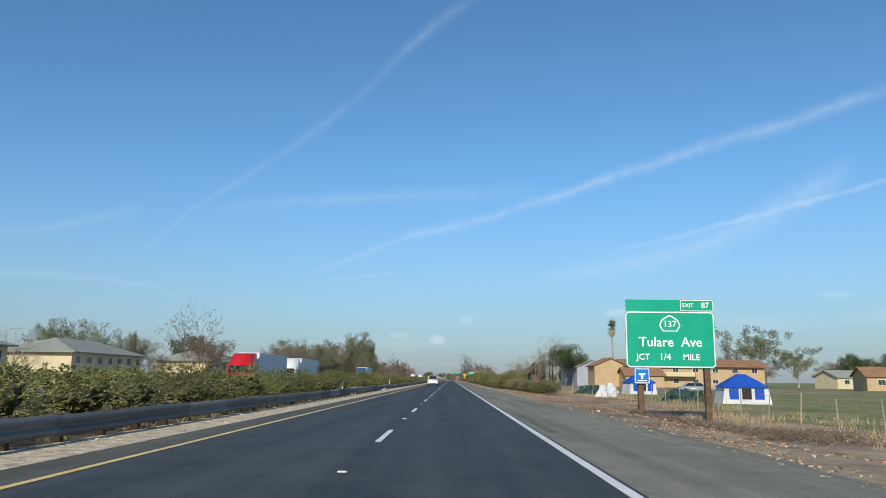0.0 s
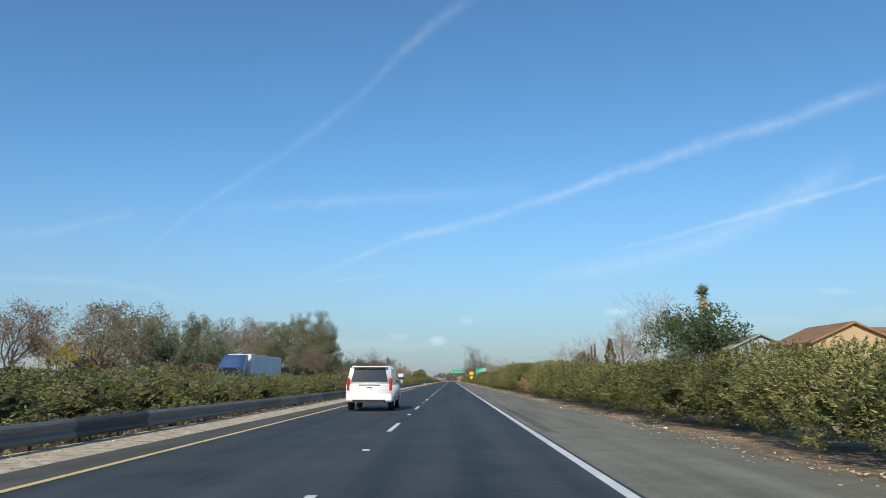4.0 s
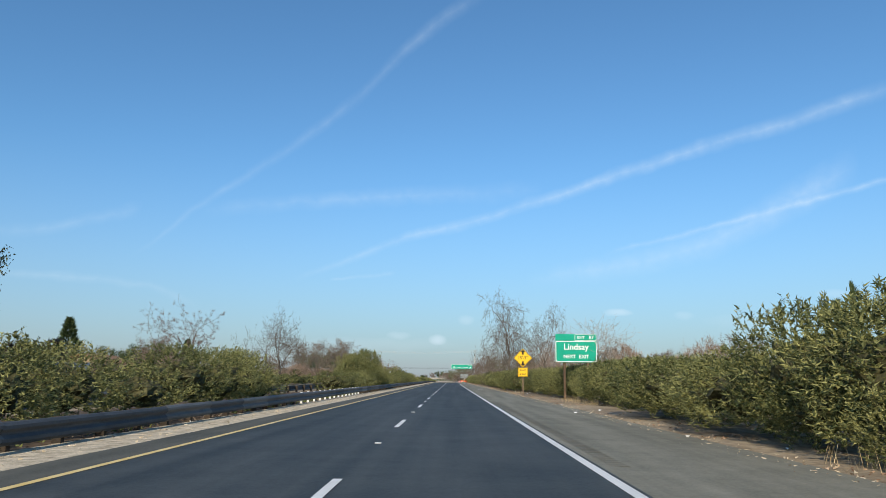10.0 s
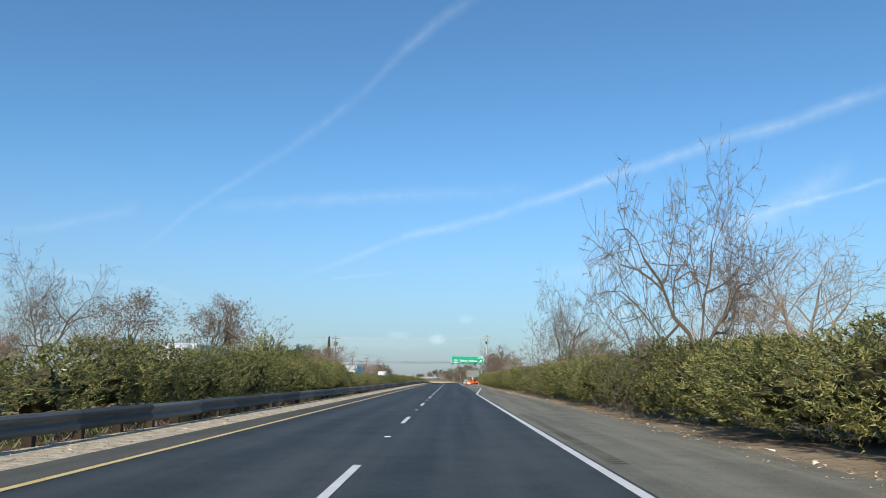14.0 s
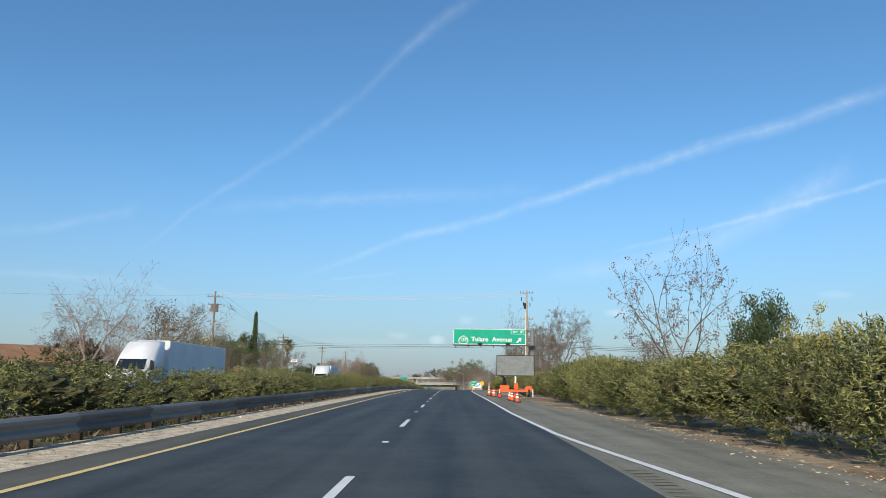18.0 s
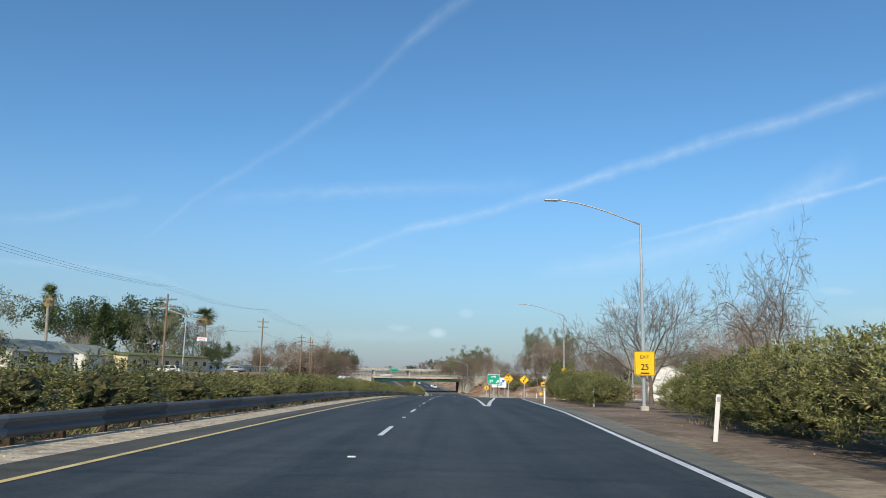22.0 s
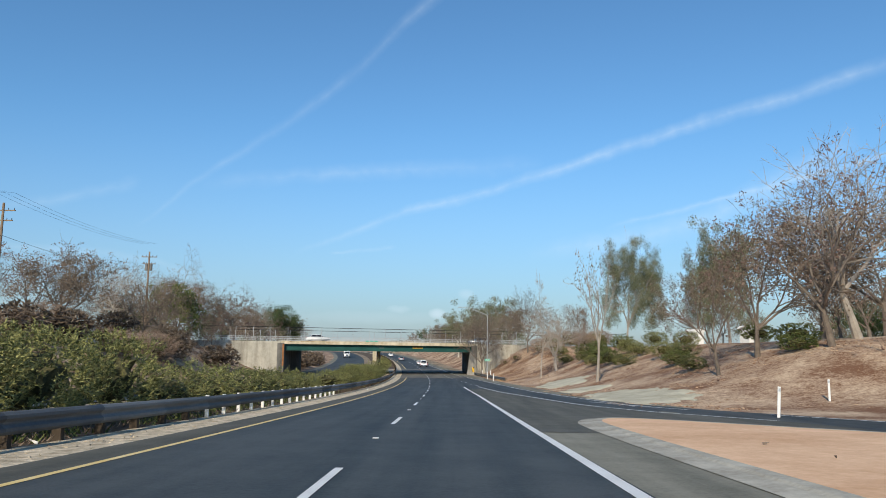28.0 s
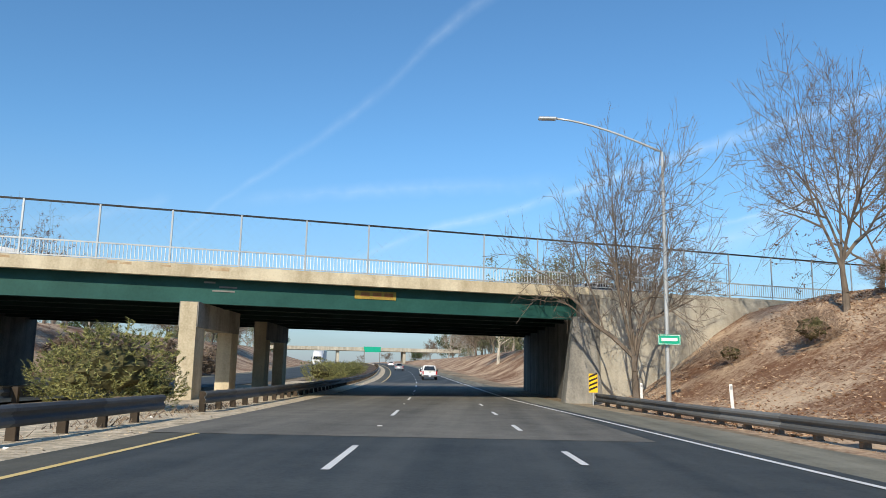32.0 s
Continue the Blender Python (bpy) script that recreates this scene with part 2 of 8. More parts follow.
M = {
    "asphalt": mat("asphalt", (.029, .036, .039), (.072, .079, .079), .72, 1.0, 18, .3, stretch=(1.3, .03, 1), third=.6, lo=.5, hi=.92),
    "old_asphalt": mat("old_asphalt", (.140, .136, .106), (.275, .262, .208), .9, 1.0, 16, .4, stretch=(1.6, .06, 1), third=.8),
    "gore_asphalt": mat("grey_gore_asphalt", (.066, .067, .056), (.135, .131, .108), .85, 1.0, 16, .35, stretch=(1.5, .08, 1), third=.8),
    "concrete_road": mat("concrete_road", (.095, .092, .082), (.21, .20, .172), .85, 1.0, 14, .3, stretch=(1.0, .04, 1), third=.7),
    "concrete": mat("concrete", (.30, .275, .225), (.52, .49, .41), .9, 1.0, 12, .25, stretch=(1.2, 1.2, .12), third=.8, lo=.5, hi=.95),
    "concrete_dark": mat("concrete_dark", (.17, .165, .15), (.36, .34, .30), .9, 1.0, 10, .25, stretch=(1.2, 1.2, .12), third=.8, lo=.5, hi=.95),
    "gravel": mat("gravel", (.32, .265, .18), (.78, .66, .49), .95, 3.0, 16, 1.0, third=5.0, lo=.48, hi=.95),
    "dirt": mat("dirt", (.165, .122, .078), (.42, .335, .23), .95, .2, 5, 1.0, third=1.4, lo=.55, hi=.95),
    "rim": mat("weathered_rim_concrete", (.42, .35, .235), (.68, .60, .44), .9, 1.0, 12, .25, stretch=(1.2, 1.2, .12), third=.8, lo=.5, hi=.95),
    # concrete darkened in colour for the shade beneath the bridge
    "concrete_shaded": mat("shaded_concrete", (.09, .088, .08), (.22, .21, .19), .9, 1.0, 10, .25, stretch=(1.2, 1.2, .12), third=.8, lo=.5, hi=.95),
    # girder green taken near black: underside shade put into the inner girders
    "girder_dark": mat("shaded_girder_paint", (.006, .020, .017), (.015, .04, .034), .7, .6, 8, .1),
    "faded_yellow": mat("faded_yellow_paint", (.20, .16, .04), (.52, .35, .07), .8, 2, 14, .1),
    "soil": mat("brown_soil", (.11, .08, .055), (.33, .25, .18), .95, .3, 7, 1.0, third=2.0),
    "mulch": mat("mulch", (.19, .095, .052), (.60, .45, .31), .95, .22, 9, 1.0, third=2.6, lo=.58, hi=.92),
    "grass": mat("grass", (.09, .13, .035), (.32, .28, .14), .95, .15, 5, .9, third=1.0),
    "pink": mat("pink_paving", (.62, .36, .20), (.86, .58, .37), .9, .3, 9, .4, third=1.5),
    "white_line": mat("white_line", (.66, .66, .64), (.84, .84, .82), .6, 1.5, 45, .1),
    "yellow_line": mat("yellow_line", (.72, .50, .15), (.84, .66, .32), .6, 1.5, 45, .1),
    "galv": mat("galvanised_steel", (.13, .13, .125), (.23, .23, .22), .7, 2, 20, .05, metal=.15, obj=.6, stretch=(1, .3, 3)),
    "galv_dark": mat("aged_galvanised_steel", (.075, .08, .083), (.15, .153, .155), .7, 2, 20, .05, metal=.15, obj=.6, stretch=(1, .3, 3)),
    # post wood darkened: the rail's shadow is put into this colour
    "rail_post": mat("rail_post", (.032, .025, .018), (.075, .056, .040), .9, 3, 40, .4, obj=.4),
    "wood_post": mat("wood_post", (.10, .065, .04), (.22, .15, .10), .9, 3, 40, .4, obj=.4),
    "pole_wood": mat("pole_wood", (.17, .12, .08), (.32, .24, .17), .9, 2, 30, .4),
    "new_pole": mat("new_pole_wood", (.30, .245, .18), (.46, .39, .30), .9, 2, 30, .4),
    "white_paint": mat("white_paint", (.78, .78, .76), (.86, .86, .85), .35, 1.5, 30, .02, spec=.5),
    "white_post": mat("white_plastic", (.72, .71, .68), (.82, .81, .78), .5, 3, 30, .05),
    "sign_green": mat("sign_green", (.0, .33, .20), (.01, .40, .26), .45, .8, 30, .02),
    "sign_white": mat("sign_white", (.86, .87, .86), (.95, .95, .94), .45, 1, 30, .02),
    "sign_yellow": mat("sign_yellow", (.93, .52, .01), (.98, .60, .03), .45, 1, 30, .02),
    "sign_blue": mat("sign_blue", (.01, .16, .55), (.02, .22, .62), .45, 1, 30, .02),
    "sign_black": mat("sign_black", (.012, .012, .012), (.02, .02, .02), .5, 1, 30, .02),
    "sign_back": mat("sign_back", (.42, .43, .44), (.55, .56, .57), .45, 1, 30, .02, metal=.4),
    "orange": mat("orange_plastic", (.80, .10, .02), (.90, .16, .04), .5, 2, 30, .05),
    "orange_red": mat("orange_reflector", (.75, .05, .03), (.85, .09, .05), .4, 2, 30, .05),
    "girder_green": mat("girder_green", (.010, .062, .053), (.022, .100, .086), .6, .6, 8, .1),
    "rust": mat("rust", (.22, .09, .03), (.38, .18, .08), .9, 2, 14, .3),
    "rust_wash": mat("rust_washed_concrete", (.34, .22, .12), (.55, .43, .28), .9, 1.5, 14, .2, third=3.0),
    "black_iron": mat("black_iron", (.012, .012, .014), (.03, .03, .032), .5, 3, 30, .1),
    "rubber": mat("rubber", (.015, .015, .015), (.03, .03, .03), .8, 4, 40, .1),
    "chrome": mat("chrome", (.55, .56, .57), (.7, .7, .7), .2, 2, 20, 0, metal=1.0),
    "car_glass": mat("car_glass", (.010, .013, .016), (.02, .024, .028), .08, 1, 10, 0, spec=.7),
    "car_white": mat("car_white", (.80, .80, .79), (.85, .85, .85), .25, 1, 20, 0, spec=.6),
    "car_silver": mat("car_silver", (.42, .44, .46), (.52, .54, .56), .25, 1, 20, 0, metal=.4, spec=.6),
    "car_red": mat("car_red", (.55, .012, .015), (.62, .02, .02), .3, 1, 20, 0, spec=.6),
    "car_blue": mat("car_blue", (.05, .10, .22), (.07, .13, .27), .25, 1, 20, 0, spec=.6),
    "tail_red": mat("tail_red", (.40, .01, .01), (.5, .02, .02), .25, 1, 20, 0, spec=.6),
    "trailer_white": mat("trailer_white", (.62, .64, .65), (.74, .75, .76), .45, .6, 12, .03),
    "trailer_blue": mat("trailer_blue", (.03, .07, .28), (.04, .09, .33), .45, 1, 12, 0),
    "dark_plastic": mat("dark_plastic", (.02, .02, .022), (.035, .035, .037), .6, 4, 30, .1),
    "grey_panel": mat("grey_panel", (.24, .265, .26), (.33, .35, .34), .25, 2, 30, .05),
    "bark": mat("bark", (.10, .078, .06), (.22, .18, .145), .95, 2, 14, .6),
    "bark_pale": mat("bark_pale", (.26, .225, .19), (.42, .375, .32), .95, 2, 14, .5),
    "bark_white": mat("bark_white", (.42, .38, .32), (.60, .56, .49), .95, 2, 10, .4),
    "oleander": mat("oleander_leaf", (.078, .096, .032), (.39, .375, .140), .65, .9, 3, 0, island=.75, obj=.30, leaf=.18, spec=.35),
    "oleander_dry": mat("dry_leaf", (.30, .17, .08), (.56, .39, .21), .8, .9, 3, 0, island=.75, leaf=.15),
    "core": mat("shaded_bush_core", (.030, .030, .014), (.125, .115, .05), .95, 6, 22, 1.0, lo=.5, hi=.9),
    "eucalyptus": mat("eucalyptus_leaf", (.10, .115, .06), (.25, .255, .15), .7, .5, 3, 0, island=.7, leaf=.15),
    "green_leaf": mat("green_leaf", (.075, .10, .03), (.23, .255, .085), .7, .5, 3, 0, island=.7, leaf=.2),
    "dark_leaf": mat("dark_leaf", (.035, .058, .022), (.10, .135, .05), .7, .5, 3, 0, island=.7, leaf=.12),
    "brown_leaf": mat("brown_leaf", (.125, .092, .068), (.30, .235, .175), .8, .6, 3, 0, island=.7, leaf=.15),
    "red_leaf": mat("red_leaf", (.14, .082, .066), (.27, .185, .15), .8, .6, 3, 0, island=.7, leaf=.15),
    "yellow_leaf": mat("yellow_leaf", (.32, .25, .03), (.50, .42, .08), .8, .6, 3, 0, island=.7, leaf=.2),
    "twig": mat("twig", (.22, .165, .135), (.36, .285, .235), .95, 2, 10, 0),
    "straw": mat("straw", (.38, .27, .13), (.60, .48, .28), .95, 1, 5, 0, island=.6),
    "stucco_cream": mat("stucco_cream", (.60, .52, .33), (.70, .62, .42), .9, .6, 20, .15),
    "stucco_tan": mat("stucco_tan", (.46, .33, .19), (.56, .42, .26), .9, .6, 20, .15),
    "stucco_white": mat("stucco_white", (.68, .67, .63), (.78, .77, .73), .9, .6, 20, .15),
    "stucco_grey": mat("stucco_grey", (.33, .37, .42), (.42, .46, .5), .9, .6, 20, .15),
    "roof_brown": mat("roof_brown", (.24, .13, .07), (.39, .225, .125), .9, .8, 14, .4),
    "roof_grey": mat("roof_grey", (.24, .26, .22), (.36, .38, .33), .9, .8, 14, .4),
    "roof_red": mat("roof_red", (.34, .10, .06), (.44, .16, .10), .9, .8, 14, .4),
    "roof_green": mat("roof_green", (.12, .15, .05), (.20, .23, .09), .7, .8, 14, .2),
    "house_glass": mat("house_glass", (.03, .04, .05), (.06, .07, .08), .1, 1, 10, 0, spec=.6),
    "tent_blue": mat("tent_blue", (.01, .07, .40), (.02, .10, .50), .7, 2, 10, .1),
    "tent_white": mat("tent_white", (.55, .57, .60), (.70, .71, .72), .8, 2, 10, .1),
    "tarp_green": mat("tarp_green", (.02, .05, .045), (.04, .08, .07), .7, 2, 10, .2),
    "wire": mat("wire", (.05, .05, .055), (.08, .08, .085), .5, 1, 10, 0),
    "wire_bright": mat("wire_bright", (.42, .44, .45), (.52, .54, .55), .6, 1, 10, 0, metal=.1),
    "mesh_grey": mat("fence_wire", (.30, .30, .30), (.42, .42, .42), .5, 1, 10, 0, metal=.5),
    "lamp_steel": mat("lamp_steel", (.45, .47, .48), (.58, .60, .60), .45, 1, 10, 0, metal=.5),
    "stain": mat("wet_patch", (.022, .024, .027), (.034, .036, .040), .35, .5, 12, .1),
    "tar": mat("tar_seam", (.018, .018, .018), (.03, .03, .03), .6, 2, 20, .1),
    "track": mat("oil_stained_asphalt", (.028, .031, .032), (.056, .058, .055), .6, 1.0, 18, .25, stretch=(2.2, .03, 1), third=.6),
    "groove": mat("worn_groove", (.155, .148, .116), (.28, .265, .21), .9, .5, 12, .3),
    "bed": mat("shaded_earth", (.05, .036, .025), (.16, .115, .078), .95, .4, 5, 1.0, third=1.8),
    "pale_twig": mat("dry_twig_leaf", (.24, .165, .115), (.44, .33, .25), .9, .6, 3, 0, island=.7, leaf=.1),
    "litter_leaf": mat("fallen_leaf", (.19, .10, .055), (.52, .37, .25), .95, .6, 3, 0, island=.9),
    "rock": mat("sprayed_concrete", (.36, .325, .235), (.60, .565, .43), .95, .5, 7, .5, third=1.6, lo=.45, hi=.95),
}


# ---- mesh building ----
class Geo:
    """Points and faces that grow into one mesh."""

    def __init__(self):
        self.v, self.f = [], []

    def add(self, verts, faces):
        n = len(self.v)
        self.v.extend(tuple(p) for p in verts)
        self.f.extend(tuple(i + n for i in f) for f in faces)
        return self

    def box(self, c, d, rz=0.0, bev=0.0):
        x, y, z = d[0] / 2, d[1] / 2, d[2] / 2
        co, si = math.cos(radians(rz)), math.sin(radians(rz))
        if bev <= 0:
            pts = [(sx * x, sy * y, sz * z) for sz in (-1, 1) for sx, sy in ((-1, -1), (1, -1), (1, 1), (-1, 1))]
            fs = [(3, 2, 1, 0), (4, 5, 6, 7), (0, 1, 5, 4), (1, 2, 6, 5), (2, 3, 7, 6), (3, 0, 4, 7)]
        else:
            b = min(bev, x * .9, y * .9, z * .9)
            ring = [(-x + b, -y), (x - b, -y), (x, -y + b), (x, y - b), (x - b, y), (-x + b, y), (-x, y - b), (-x, -y + b)]
            small = [(-x + b, -y + b), (x - b, -y + b), (x - b, -y + b), (x - b, y - b), (x - b, y - b), (-x + b, y - b), (-x + b, y - b), (-x + b, -y + b)]
            pts = [(p[0], p[1], -z) for p in small] + [(p[0], p[1], -z + b) for p in ring] + [(p[0], p[1], z - b) for p in ring] + [(p[0], p[1], z) for p in small]
            fs = [tuple(reversed(range(8))), tuple(range(24, 32))]
            for k in range(3):
                for i in range(8):
                    j = (i + 1) % 8
                    fs.append((k * 8 + i, k * 8 + j, k * 8 + 8 + j, k * 8 + 8 + i))
        return self.add([(c[0] + p[0] * co - p[1] * si, c[1] + p[0] * si + p[1] * co, c[2] + p[2]) for p in pts], fs)

    def tube(self, a, b, r0, r1=None, n=8, cap=True):
        a, b = Vector(a), Vector(b)
        r1 = r0 if r1 is None else r1
        d = (b - a)
        if d.length < 1e-6:
            return self
        d.normalize()
        e = d.orthogonal().normalized()
        g = d.cross(e)
        pts = []
        for p, r in ((a, r0), (b, r1)):
            for i in range(n):
                w = 2 * math.pi * i / n
                pts.append(p + (e * math.cos(w) + g * math.sin(w)) * r)
        fs = [(i, (i + 1) % n, n + (i + 1) % n, n + i) for i in range(n)]
        if cap:
            fs += [tuple(reversed(range(n))), tuple(range(n, 2 * n))]
        return self.add(pts, fs)

    def path(self, pts, r, n=6):
        """One unbroken pipe along points."""
        pts = [Vector(p) for p in pts]
        out, e = [], None
        for i, p in enumerate(pts):
            d = (pts[min(i + 1, len(pts) - 1)] - pts[max(i - 1, 0)]).normalized()
            e = d.orthogonal().normalized() if e is None else (e - d * e.dot(d)).normalized()
            g = d.cross(e)
            out += [p + (e * math.cos(2 * math.pi * k / n) + g * math.sin(2 * math.pi * k / n)) * r for k in range(n)]
        m = len(pts) - 1
        fs = [(j * n + k, j * n + (k + 1) % n, (j + 1) * n + (k + 1) % n, (j + 1) * n + k) for j in range(m) for k in range(n)]
        return self.add(out, fs + [tuple(reversed(range(n))), tuple(range(m * n, m * n + n))])

    def prism(self, poly, y0, y1):
        """A profile of (x, z) points run from y0 to y1."""
        n = len(poly)
        pts = [(p[0], y0, p[1]) for p in poly] + [(p[0], y1, p[1]) for p in poly]
        return self.add(pts, [(i, (i + 1) % n, n + (i + 1) % n, n + i) for i in range(n)] + [tuple(reversed(range(n))), tuple(range(n, 2 * n))])

    def side(self, poly, x0, x1):
        """A profile of (y, z) points run from x0 to x1."""
        n = len(poly)
        pts = [(x0, p[0], p[1]) for p in poly] + [(x1, p[0], p[1]) for p in poly]
        return self.add(pts, [(i, n + i, n + (i + 1) % n, (i + 1) % n) for i in range(n)] + [tuple(range(n)), tuple(reversed(range(n, 2 * n)))])

    def plate(self, poly, y, thick):
        """An upright plate of (x, z) points, its face at y towards the reader."""
        return self.prism(poly, y, y + thick)

    def mesh(self, name):
        me = bpy.data.meshes.new(name)
        me.from_pydata(self.v, [], self.f)
        me.update()
        return me


def fixed(me):
    bm = bmesh.new()
    bm.from_mesh(me)
    bmesh.ops.recalc_face_normals(bm, faces=bm.faces)
    bm.to_mesh(me)
    bm.free()
    return me


def part(name, g, material, parent=None, label="", smoothed=False):
    me = g if isinstance(g, bpy.types.Mesh) else (fixed(g.mesh(name)) if len(g.f) < 20000 else g.mesh(name))
    if not me.materials:
        me.materials.append(M[material] if isinstance(material, str) else material)
    if smoothed:
        me.polygons.foreach_set("use_smooth", [True] * len(me.polygons))
    ob = new(name, me)
    if parent is not None:
        ob.parent = parent
    if label:
        tagged(ob, label)
    return ob


def thing(name, label, category, group="", kind="", at=None):
    ob = tagged(new(name), label, category, group, kind)
    ob.empty_display_size = .3
    if at is not None:
        ob.matrix_basis = at
    return ob


PROTO = {}


def place(key, build, m, scale=(1, 1, 1)):
    """Build a thing once, then copy it. m has no scale."""
    if key not in PROTO:
        ob = build()
        ob.matrix_basis = m @ Matrix.Diagonal((*scale, 1))
        PROTO[key] = ob
        return ob
    first = PROTO[key]
    return copy_thing(first, m @ Matrix.Diagonal((*(a / b for a, b in zip(scale, first.scale)), 1)))


def lettering(text, size):
    """The built-in font's letters as a flat mesh in x and z, facing -y, centred."""
    cu = bpy.data.curves.new("letters", "FONT")
    cu.body, cu.size, cu.align_x, cu.align_y = text, size, "CENTER", "CENTER"
    cu.extrude = .004
    cu.resolution_u = 3
    cu.offset = size * .012
    tmp = bpy.data.objects.new("letters", cu)
    me = bpy.data.meshes.new_from_object(tmp)
    bpy.data.objects.remove(tmp)
    me.transform(Matrix.Rotation(radians(90), 4, "X"))
    return me


# ---- lie of the land ----
def edge_right(s):
    """Right edge line of the through lanes and, past it, of the exit and entrance lanes."""
    return float(np.interp(s, (-400, 470, 500, 514, 520, 525, 531, 540, 552, 590, 600, 612, 621, 627, 635, 640, 649, 661, 679, 699, 713, 724, 735, 748, 757),
                           (3.66, 3.66, 5.2, 5.75, 5.4, 5.2, 4.75, 4.0, 3.78, 3.82, 3.84, 3.97, 4.05, 4.32, 4.62, 4.88, 5.27, 6.0, 7.2, 8.1, 8.95, 9.6, 10.4, 12.2, 13.9)))


def toe_right(s):
    return float(np.interp(s, (-400, 620, 700, 780, 830, 860, 920, 965, 1000, 1400), (8, 9, 24, 40, 30, 11.5, 10.2, 10.4, 10.8, 9)))


def run_right(s):
    return float(np.interp(s, (-400, 560, 620, 700, 830, 862, 930, 965, 1400), (5, 5, 16, 60, 60, 22, 20, 12, 14)))


def nat(u, s):
    return float(np.interp(s, (40, 110, 780, 840, 930, 968), (-.75, -.15, -.15, -1.6, -2.2, -1.9))) if u > 0 else float(np.interp(s, (840, 900, 1060, 1150), (-.15, -1.4, -1.4, -.15)))


def ground(u, s):
    z = zr(s) - .03
    if u > 0:
        t = toe_right(s)
        z = z + (nat(u, s) - z) * smooth(t, t + run_right(s), u)
    else:
        z = z + (nat(u, s) - z) * smooth(27.5, 47, -u)
    if abs(u) > 9:
        z += .10 * noise.noise((u * .13, s * .13, 3)) * min(1, (abs(u) - 9) / 5)
    return z


def at(u, s, yaw=0.0, dz=0.0, z=None):
    """A pose on the ground at (u, s), facing along the road, turned left by yaw degrees."""
    p = P(u, s, (ground(u, s) if z is None else z) + dz)
    return pose(p.x, p.y, p.z, 0, 0, math.degrees(heading(s)) + yaw)


def strip(name, ss, left, right, lift, material, parent=None, cols=1, label=""):
    """A paved strip that follows the road between two edges (functions of s or numbers)."""
    g = Geo()
    for s in ss:
        a = left(s) if callable(left) else left
        b = right(s) if callable(right) else right
        for i in range(cols + 1):
            g.v.append(tuple(P(a + (b - a) * i / cols, s, zr(s) + lift)))
    for k in range(len(ss) - 1):
        for i in range(cols):
            n = k * (cols + 1) + i
            g.f.append((n, n + 1, n + cols + 2, n + cols + 1))
    me = g.mesh(name)
    me.materials.append(M[material])
    ob = new(name, me)
    if parent is not None:
        ob.parent = parent
    if label:
        tagged(ob, label)
    return ob


def steps(a, b, d):
    n = max(1, int(math.ceil((b - a) / d)))
    return [a + (b - a) * i / n for i in range(n + 1)]
# ---- ground, road, lines ----
def build_ground():
    us = [-1500, -700, -350, -200, -130, -90, -70, -58, -50, -46, -43, -40, -37, -34, -31, -28, -25, -16, -12, -8, -5, 3, 6.5, 8, 9, 10, 11, 12, 13, 14.5, 16, 18, 20,
          22, 24, 26, 29, 33, 38, 44, 52, 65, 85, 120, 180, 300, 600, 1300, 2400]
    ss = steps(-400, 0, 40)[:-1] + steps(0, 600, 6)[:-1] + steps(600, 1100, 4)[:-1] + steps(1100, 1500, 20)[:-1] + steps(1500, 4400, 290)
    g = Geo()
    for s in ss:
        for u in us:
            g.v.append(tuple(P(u, s, ground(u, s) - (.05 if -26 < u < 6.6 else 0))))
    w = len(us)
    mats = []
    for k in range(len(ss) - 1):
        for i in range(w - 1):
            n = k * w + i
            g.f.append((n, n + 1, n + w + 1, n + w))
            s, u = (ss[k] + ss[k + 1]) / 2, (us[i] + us[i + 1]) / 2
            bank = (s > 800 and 10 < u < 60) or (s > 780 and -60 < u < -26)
            field = u > 20 and s < 105
            mats.append(3 if 630 < s < 800 and 8 < u < 26 else 1 if bank else 2 if field or abs(u) > 60 else 0)
    me = g.mesh("ground")
    for m in ("dirt", "mulch", "grass", "soil"):
        me.materials.append(M[m])
    me.polygons.foreach_set("material_index", mats)
    me.polygons.foreach_set("use_smooth", [True] * len(me.polygons))
    return tagged(new("ground", me), "dry bare earth with leaf litter and patchy grass beside the freeway", "ground", kind="structure")


ground_ob = build_ground()
road = thing("road", "dark asphalt freeway carriageway with two lanes and a paved shoulder", "road", kind="structure")
LONG = steps(-400, 560, 40)[:-1] + steps(560, 1300, 6)[:-1] + steps(1300, 4400, 200)


def lane_right(s):
    if s < 560:
        return 3.81
    if s < 600:
        return edge_right(s) + .15
    if s < 757:
        return edge_right(s) + .2
    return float(np.interp(s, (757, 780, 835, 838, 850, 858, 883, 904, 917, 930, 940, 950, 970, 1100), (4.5, 4.2, 3.95, 9.0, 11.6, 11.4, 9.85, 9.3, 8.95, 8.3, 7.8, 7.4, 6.2, 3.9)))


strip("lanes", LONG, -3.96, lane_right, 0.0, "asphalt", road, 4)
strip("left_shoulder", LONG, -4.9, -3.96, -.004, "gore_asphalt", road, 1, "narrow grey shoulder beside the yellow line")


def shoulder_edge(s):
    if s < 560:
        return 7.35 + .22 * noise.noise((s * .21, 5, 0)) + .12 * noise.noise((s * .9, 8, 0))
    return max(6.4, lane_right(s) + (.9 if s < 840 else 2.0)) if s < 757 or s > 838 else 6.2


